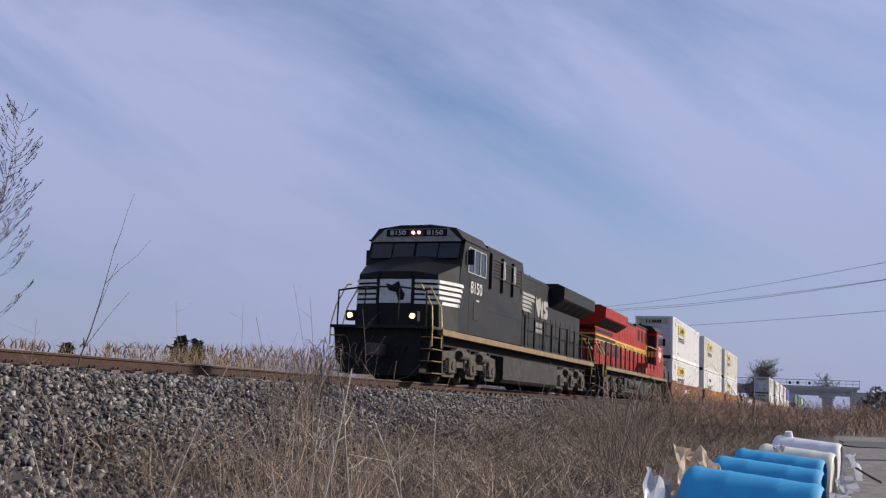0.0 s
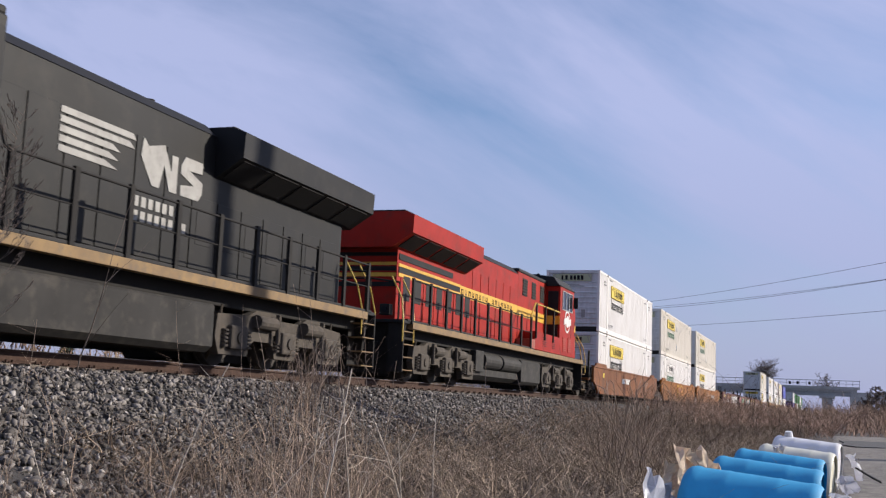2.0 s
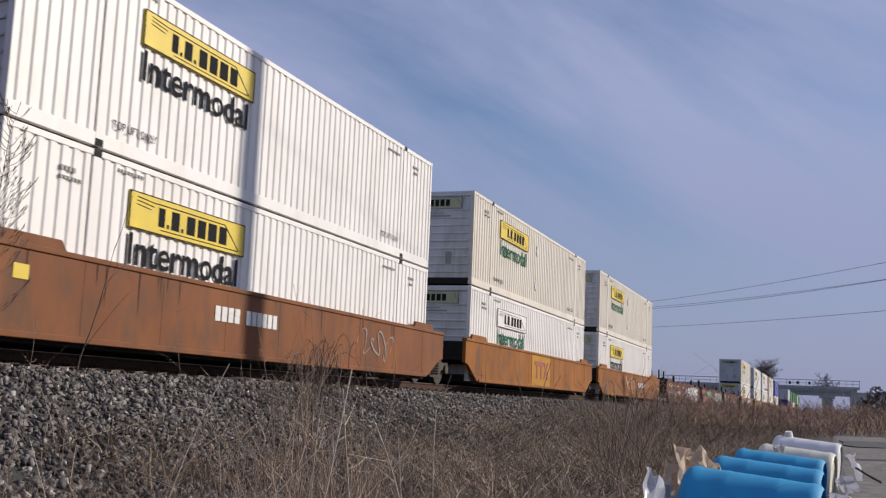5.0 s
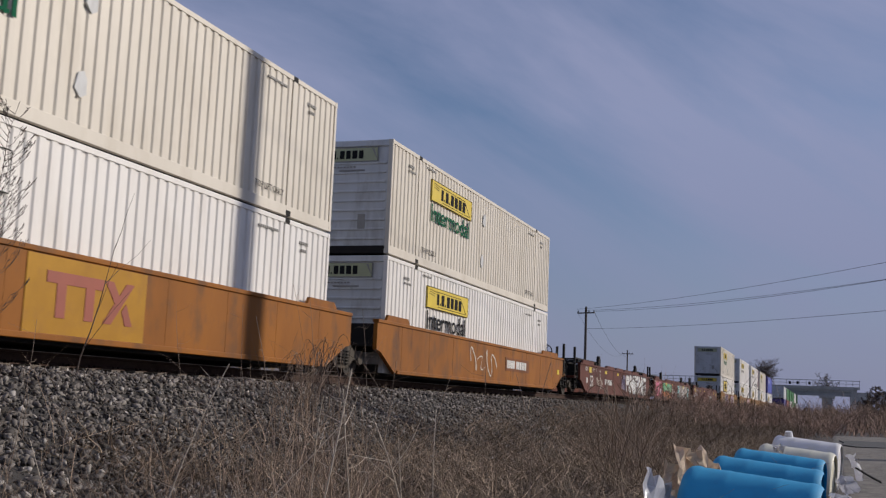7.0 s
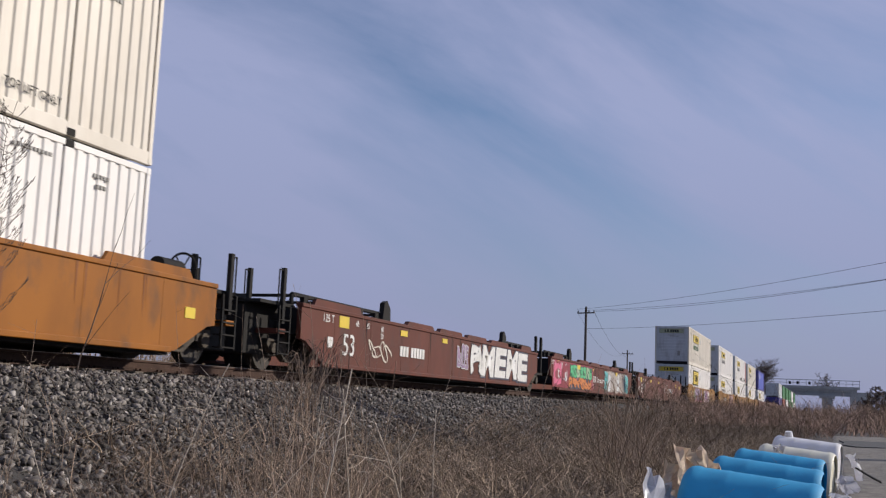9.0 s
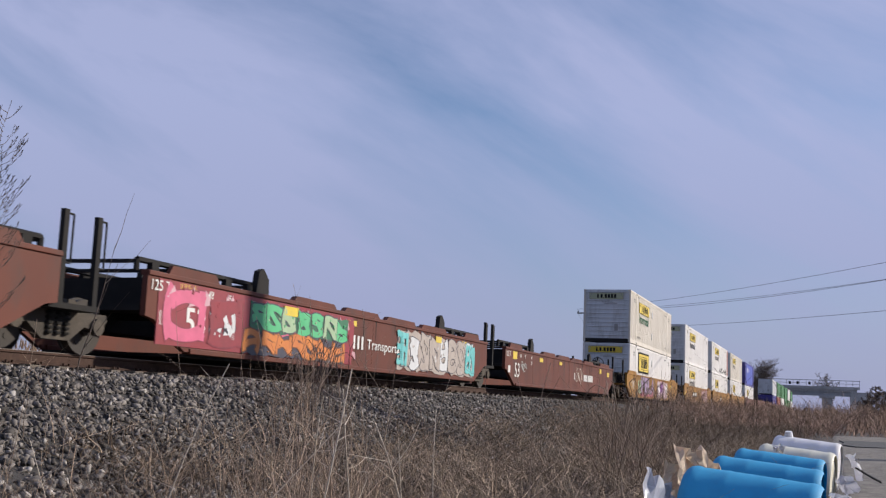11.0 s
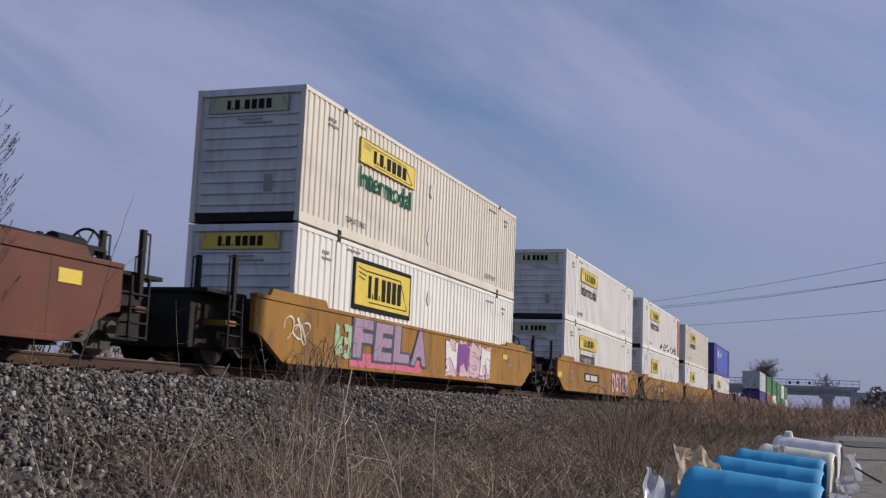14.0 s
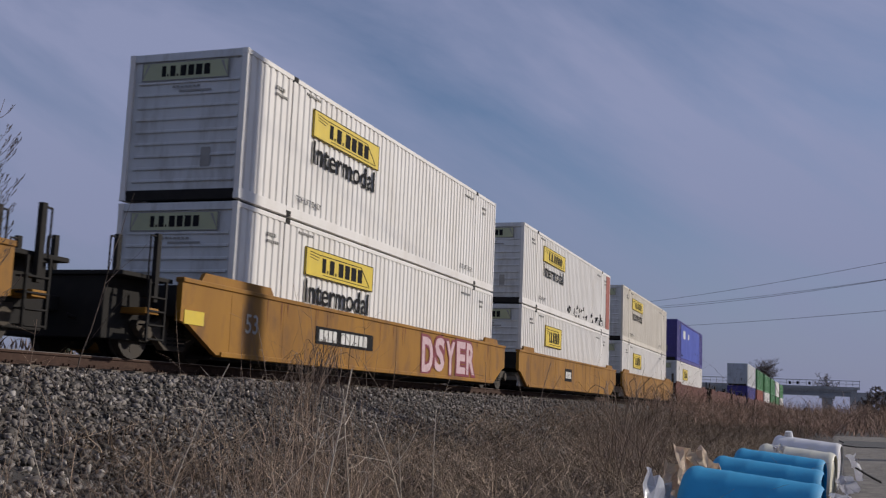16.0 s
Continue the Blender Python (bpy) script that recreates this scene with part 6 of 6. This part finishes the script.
# ---- trees ----
def bare_tree(name, label, loc, height, seed, depth=4, spread=0.55, r0=0.02, tilt=(0, 0), kids=1, thin=0.012, clear=0):
    r = random.Random(seed)
    t = thing(name, label, "tree", "", pose(*loc))
    stem, twig = [], []

    def grow(p, d, ln, rad, lev):
        k = 5 if lev == 0 else 3
        for i in range(k):
            d = (d + Vector((r.gauss(0, 0.08), r.gauss(0, 0.08), 0.03))).normalized()
            e = p + d * (ln / k)
            (stem if lev == 0 else twig).append((p, e, max(thin, rad * (1 - 0.8 * i / k)), max(thin * 0.8, rad * (1 - 0.8 * (i + 1) / k))))
            p = e
            if lev < depth and (lev > 0 or i >= clear):
                for _ in range(kids + (1 if lev == 0 else 0)):
                    side = Vector((r.gauss(0, 1), r.gauss(0, 1), r.gauss(0.15, 0.35))).normalized()
                    way = (d * (1 - spread) + side * spread + Vector((0, 0, 0.15))).normalized()
                    grow(p - d * (ln / k) * r.random() * 0.7, way, ln * r.uniform(0.36, 0.60), rad * 0.45, lev + 1)

    grow(Vector((0, 0, -0.1)), Vector((tilt[0], tilt[1], 1)).normalized(), height, r0, 0)
    raw("trunk", *limbs(stem, 7), "bark", t)
    tagged(raw("crown", *limbs(twig, 3), "bark", t), "fine bare twigs")
    return t


def upswept_sapling(base, tip, seed, label, n=20, first=0.42, reach=0.62, r0=0.02):
    """A leaning young tree whose fine branches sweep out and up."""
    r = random.Random(seed)
    base, tip = Vector(base), Vector(tip)
    t = thing("sapling", label, "tree", "", Matrix.Translation(base))
    d = tip - base
    stem, twig = [], []
    prev = Vector((0, 0, -0.15))
    for i in range(1, 13):
        k = i / 12
        e = d * k + Vector((r.gauss(0, 0.012), r.gauss(0, 0.012), 0))
        stem.append((prev, e, r0 * (1.05 - k), max(0.0025, r0 * (1.0 - k))))
        prev = e

    def sweep(p, a, ln, rad, lev):
        q, steps = p, 6
        for j in range(steps):
            u = j / steps
            way = (Vector((math.cos(a), math.sin(a), 0)) * (1 - 0.55 * u) + Vector((0, 0, 0.45 + 0.9 * u)) + Vector((r.gauss(0, 0.1), r.gauss(0, 0.1), r.gauss(0, 0.06)))).normalized()
            e = q + way * (ln / steps)
            twig.append((q, e, max(0.0013, rad * (1 - u)), max(0.0012, rad * (1 - u - 1 / steps))))
            q = e
            if lev < 3 and j > (1 if lev == 0 else 2):
                for _ in range(2 if j > 3 else 1):
                    sweep(q, a + r.uniform(-0.8, 0.8), ln * r.uniform(0.2, 0.38), rad * 0.55, lev + 1)

    for i in range(n):
        k = first + (0.97 - first) * (i + r.random()) / n
        sweep(d * k, r.uniform(0, 6.283), reach * (1.25 - k) * r.uniform(0.8, 1.2), r0 * 0.28, 0)
    raw("trunk", *limbs(stem, 7), "bark", t)
    tagged(raw("crown", *limbs(twig, 3), "bark", t), "fine upswept twigs")
    return t


SAPLING = upswept_sapling(beside(-24.6, 10.5, -1.35), beside(-21.75, 10.5, 2.10), 4, "bare grey sapling with thin upswept branches", 52, 0.36, 0.60, 0.016)
# the tallest stalks: heading of the root and of the tip (degrees from the lens axis), metres off, height of the tip, radius in mm
for k, (a, b, d, z, mm) in enumerate((
        (-14.6, -10.8, 5.0, -0.33, 5),
        (-9.1, -10.7, 5.5, -0.48, 3.5),
        (-17.4, -20.1, 6, -0.73, 5),
        (-10.8, -13.7, 9, 0.27, 3),
        (-10.2, -10.2, 8, -0.25, 3.5),
        (-9.0, -7.7, 6.5, -0.28, 4),
        (-15.6, -4.7, 4.6, -0.55, 4.5),
        (-7.1, -4.5, 4.5, -0.34, 6),
        (-1.1, -3.2, 4.6, -0.54, 6),
        (0.7, 0.0, 5.0, -0.49, 4.5),
        (-0.2, 0.7, 8, -0.26, 4),
        (5.9, 5.9, 5.5, -0.23, 4),
        (-3.8, -4.1, 6.5, 0.07, 2.5),
        (-7.0, -7.8, 8, 0.33, 2.5),
        (-0.7, -1.9, 5.2, -0.63, 5))):
    stalk(a, b, d, z, mm * 0.00072, "pale" if mm >= 4.5 else "stalk", 100 + k)
for k, (a, b, d, z, mm) in enumerate((
        (-5.5, -5.9, 5, -0.45, 4.5),
        (3.1, -3.9, 8, -0.22, 3.5),
        (6.3, 4.1, 7.5, -0.25, 3.5),
        (10.7, 9.6, 8, -0.34, 4),
        (-9.9, -10.3, 8.5, 0.21, 2.5),
        (-6.8, -6.9, 7.5, 0.22, 3),
        (-6.4, -5.5, 5.5, -0.19, 4),
        (-7.9, -9.6, 6, -0.04, 3),
        (-3.8, -2.2, 6, -0.25, 3.5),
        (0.2, -1.0, 6, -0.4, 3),
        (-21.8, -20.3, 7, -0.07, 3),
        (2.3, 2.5, 6.5, -0.21, 3),
        (-8.0, -7.1, 5, -0.3, 4),
        (-3.3, -4.9, 4.8, -0.42, 5))):
    stalk(a, b, d, z, mm * 0.00072, "pale" if mm >= 4.5 else "stalk", 200 + k)
arching_bramble(-5.7, 20.3, 5, 22, 1.05)
arching_bramble(-6.6, 17.5, 8, 22, 1.15, "stalk")
arching_bramble(9.9, 15.0, 6, 26, 1.4, "stalk")
bare_tree("sapling", "thin leaning leafless sapling beside the rail", (11.7, -2.35, -0.38), 1.9, 5, 1, 0.5, 0.012, kids=0, tilt=(0.05, -0.10), thin=0.003, clear=1)
bare_tree("bare_tree", "bare round-crowned tree far beyond the train", (352.0, 10.2, -1.3), 12.0, 11, 4, 0.64, 0.26, kids=3, thin=0.015, clear=1)
bare_tree("bare_tree", "bare tree far beyond the overpass", (470.0, -10.5, -1.3), 11.0, 12, 4, 0.55, 0.2, kids=2, thin=0.035, clear=1)
for x, y, h, sd in ((120, -16.8, 3.2, 21), (126, -19.5, 3.6, 22), (131, -23.5, 3.4, 23), (140, -15.5, 2.6, 24), (118, -25.0, 3.3, 25)):
    bare_tree("bush", "dark leafless bush beyond the road", (x, y, -1.5), h, sd, 4, 0.75, 0.06, kids=2, thin=0.03)


def conifer(loc, height, seed):
    r = random.Random(seed)
    t = thing("evergreen_tree", "dark pointed evergreen tree on the far field", "tree", "far evergreens", pose(*loc))
    part("trunk", rod(B(), (0, 0, -0.2), (0, 0, height * 0.95), 0.14, 8, 0.03), "bark", t)
    bm = B()
    for i in range(420):
        k = r.random() ** 0.8
        z = height * (0.08 + 0.92 * k)
        w = height * 0.30 * (1 - k) ** 0.8 * r.uniform(0.3, 1.15)
        a = r.uniform(0, 6.28)
        p = Vector((math.cos(a) * w, math.sin(a) * w, z))
        s = height * r.uniform(0.03, 0.07)
        v = [bm.verts.new(p + Vector((r.gauss(0, s), r.gauss(0, s), r.gauss(0, s * 0.6)))) for _ in range(4)]
        for tri in ((0, 1, 2), (0, 1, 3), (0, 2, 3)):
            bm.faces.new([v[j] for j in tri])
    part("crown", bm, "needle", t, "dense dark needles")


conifer((68.4, 33.0, -1.3), 4.6, 1)
conifer((70.6, 33.0, -1.3), 4.4, 2)
conifer((55.9, 33.0, -1.3), 3.3, 3)


# ---- ballast stones ----
def build_stones(n, small, large, material, label, x1=42.0, lift=0.035):
    """Loose crushed stones over the shoulder of the bed, flattish and sharp-edged."""
    x = 5 + x1 * rng.random(n) ** 1.5
    y = rng.uniform(-6.4, -1.3, n)
    k = np.array([ground_z(0, b) + 0.02 + ((0.035 * noise.noise((a * 1.3, b * 1.3, 2)) + 0.08 * noise.noise((a * 0.5, b * 0.5, 0))) if b < -1.9 else 0.0) for a, b in zip(x, y)])
    base = np.array([(-1, -1, -1), (1, -1, -1), (1, 1, -1), (-1, 1, -1), (-1, -1, 1), (1, -1, 1), (1, 1, 1), (-1, 1, 1)], float)
    quads = np.array([(0, 3, 2, 1), (4, 5, 6, 7), (0, 1, 5, 4), (1, 2, 6, 5), (2, 3, 7, 6), (3, 0, 4, 7)])
    size = small + (large - small) * rng.random(n) ** 1.8
    V = base[None] * rng.uniform(0.15, 1.2, (n, 8, 3)) * size[:, None, None]
    V = V * np.stack([rng.uniform(0.9, 1.6, n), rng.uniform(0.7, 1.2, n), rng.uniform(0.4, 0.85, n)], 1)[:, None]
    q = rng.normal(0, 1, (n, 4)) * np.array([1.0, 0.45, 0.45, 1.0])
    q /= np.linalg.norm(q, axis=1)[:, None]
    w, a, b, c = q.T
    R = np.stack([1 - 2 * (b * b + c * c), 2 * (a * b - c * w), 2 * (a * c + b * w), 2 * (a * b + c * w), 1 - 2 * (a * a + c * c), 2 * (b * c - a * w), 2 * (a * c - b * w), 2 * (b * c + a * w), 1 - 2 * (a * a + b * b)], 1).reshape(n, 3, 3)
    V = np.einsum("nij,nkj->nki", R, V) + np.stack([x, y, k + rng.uniform(0.0, lift, n)], 1)[:, None]
    F = (np.arange(n)[:, None, None] * 8 + quads[None]).reshape(-1, 4)
    me = bpy.data.meshes.new("ballast")
    me.vertices.add(n * 8)
    me.vertices.foreach_set("co", V.astype(np.float32).ravel())
    me.loops.add(F.size)
    me.loops.foreach_set("vertex_index", F.astype(np.int32).ravel())
    me.polygons.add(len(F))
    me.polygons.foreach_set("loop_start", np.arange(0, F.size, 4, dtype=np.int32))
    me.update(calc_edges=True)
    me.materials.append(M[material])
    tagged(new("ballast", me), label, "ballast", kind="stuff")


build_stones(42000, 0.013, 0.048, "stone", "grey crushed-stone ballast beside the track")
build_stones(1100, 0.016, 0.042, "pale_stone", "pale stones scattered in the ballast", 24.0, 0.055)


# ---- dumped drums and litter at the road's edge ----
def drum(loc, yaw, material, label, r=0.29, ln=0.9, roll=0, pitch=0):
    d = thing("plastic_drum", label, "drum", "dumped drums", pose(*loc, roll, pitch, yaw))
    bm = B()
    prof = [(-ln / 2, r * 0.90), (-ln / 2 + 0.02, r * 0.97), (-ln / 2 + 0.06, r), (-ln / 2 + 0.09, r * 0.98), (-0.17, r * 0.985), (-0.15, r * 0.995), (-0.13, r * 0.985), (0.13, r * 0.985), (0.15, r * 0.995), (0.17, r * 0.985), (ln / 2 - 0.09, r * 0.98), (ln / 2 - 0.06, r), (ln / 2 - 0.02, r * 0.97), (ln / 2, r * 0.90)]
    n = 40
    rings = [[bm.verts.new((math.cos(a * 2 * math.pi / n) * q, y, r + math.sin(a * 2 * math.pi / n) * q)) for a in range(n)] for y, q in prof]
    for a, b in zip(rings, rings[1:]):
        for i in range(n):
            bm.faces.new((a[i], a[(i + 1) % n], b[(i + 1) % n], b[i]))
    part("shell", bm, material, d, smooth=True)
    for y, s in ((-ln / 2, 1), (ln / 2, -1)):
        part("head", rod(B(), (0, y + s * 0.03, r), (0, y + s * 0.05, r), r * 0.92, 36), material, d)
    for xx in (-0.12, 0.14):
        part("bung", rod(B(), (xx, ln / 2 - 0.055, r + 0.02), (xx, ln / 2 - 0.01, r + 0.02), 0.035, 12), "drum_white", d)
    return d


GROUND_EDGE = -1.41
for x, y, yaw, mt, lab in ((5.95, -11.15, -4, "drum_blue", "faded blue"), (6.95, -11.03, -6, "drum_blue", "blue"), (8.8, -11.02, -6, "drum_blue", "blue"), (10.9, -11.02, -6, "drum_blue", "blue"), (13.0, -11.12, -8, "drum_cream", "cream-white"), (14.6, -11.2, -8, "drum_white", "white")):
    drum((x, y, GROUND_EDGE + (0.07 if mt == "drum_white" else -0.13 if lab == "faded blue" else 0)), yaw, mt, lab + " plastic drum lying on its side", r=0.30, ln=0.80, roll=5)
part("spout", rod(B(), (0.02, 0.24, 0.56), (0.0, 0.25, 0.66), 0.06, 12, 0.045), "drum_white", [o for o in scene.objects if o.get("label", "").startswith("white plastic drum")][0], "white spout")


def sheet(name, label, category, material, loc, size, seed, tilt=(0, 0, 0), nx=7, ny=5, curl=0.25):
    """A crumpled stiff sheet with thickness."""
    r = random.Random(seed)
    bm = B()
    w, h = size
    grid = [[bm.verts.new((w * (i / nx - 0.5) + r.gauss(0, 0.012), h * (j / ny - 0.5) + r.gauss(0, 0.012), curl * w * ((i / nx - 0.5) ** 2) * 2 + r.gauss(0, 0.02))) for j in range(ny + 1)] for i in range(nx + 1)]
    for i in range(nx):
        for j in range(ny):
            bm.faces.new((grid[i][j], grid[i + 1][j], grid[i + 1][j + 1], grid[i][j + 1]))
    bmesh.ops.solidify(bm, geom=list(bm.faces), thickness=0.006)
    ob = part(name, bm, material, None)
    ob.matrix_basis = pose(*loc, *tilt)
    return tagged(ob, label, category)


for k, (deg, d, z, w, h, t) in enumerate(((12.9, 8.0, -0.86, 0.26, 0.30, (70, 10, -40)), (13.6, 8.1, -0.84, 0.22, 0.24, (60, -25, -20)), (12.35, 7.9, -0.95, 0.24, 0.22, (65, 20, -60)))):
    sheet("cardboard_flap", "torn tan cardboard lying in the weeds", "cardboard", "card", beside(deg, d, z), (w, h), 40 + k, t)
for k, (deg, d, z, w, h, t, mt) in enumerate(((11.1, 6.6, -0.98, 0.24, 0.36, (75, 25, -30), "film"), (11.95, 7.0, -1.02, 0.14, 0.22, (70, -20, -10), "drum_white"), (16.0, 13.2, -0.98, 0.2, 0.12, (40, 0, 30), "drum_white"), (16.6, 13.6, -0.92, 0.25, 0.14, (50, 10, -20), "drum_white"), (20.8, 13.4, -1.02, 0.25, 0.3, (70, 0, 10), "film"), (20.4, 12.6, -1.18, 0.22, 0.2, (60, 20, 50), "film"), (20.2, 11.6, -1.28, 0.2, 0.2, (30, 20, 0), "film"), (17.3, 12.2, -0.82, 0.16, 0.1, (20, 10, 30), "drum_white"))):
    sheet("plastic_scrap", "crumpled white plastic scrap among the drums", "plastic scrap", mt, beside(deg, d, z), (w, h), 60 + k, t, curl=0.12 if k == 0 else 0.4)
bm = pipe(B(), [beside(20.9, 13.0, -1.0), beside(21.5, 12.6, -1.06), beside(22.0, 12.3, -1.1)], 0.012)
tagged(part("bent_rod", bm, "dark", None), "thin black bent rod sticking out of the scrap", "rod")
# a flat outline laid on the road, darker than the surface around it
bm = B()
prism(bm, [(34.6, -12.2), (36.2, -11.8), (39.5, -11.95), (42.4, -11.8), (43.2, -13.6), (43.0, -18.4), (36.0, -18.3), (35.2, -15.0)], -1.36, -1.298, "z")
tagged(part("road_patch", bm, "dark_patch", None), "dark patch across the gravel road", "road", kind="structure")


# ---- all that moves ----
def motions():
    times = [0.0, 0.5, 1.0, 1.2, 1.45, 2.0, 2.5, 3.0, 3.5, 4.2, 6.0, 8.0, 10.0, 12.0, 14.0, 16.0]
    for ob, x0, y, z, rz in MOVERS:
        walk(ob, [(t, pose(x0 - gone(t), y, z, 0, 0, rz)) for t in times])
    # the sapling leans away in the draught of the train
    base = SAPLING.matrix_basis.translation.copy()
    view = Vector((math.sin(AZ), math.cos(AZ), 0))
    walk(SAPLING, [(t, Matrix.Translation(base) @ Matrix.Rotation(radians(a), 4, view)) for t, a in ((0.0, 0.0), (1.0, 0.2), (4.0, -0.8), (9.0, -1.6), (11.3, -2.6), (12.2, -3.4), (13.0, -4.8), (14.0, -3.9), (16.0, -3.6))])
    # wheels roll without slipping; those of the cars that pass close by
    for w, x, r in WHEELS:
        way = 1 if abs(w.parent.matrix_basis.to_euler().z) > 1 else -1
        if w.parent.matrix_basis.translation.x < 230:
            walk(w, [(k / FPS, Matrix.Translation((x, 0, r)) @ Matrix.Rotation(way * gone(k / FPS) / r, 4, "Y")) for k in range(481)])


motions()
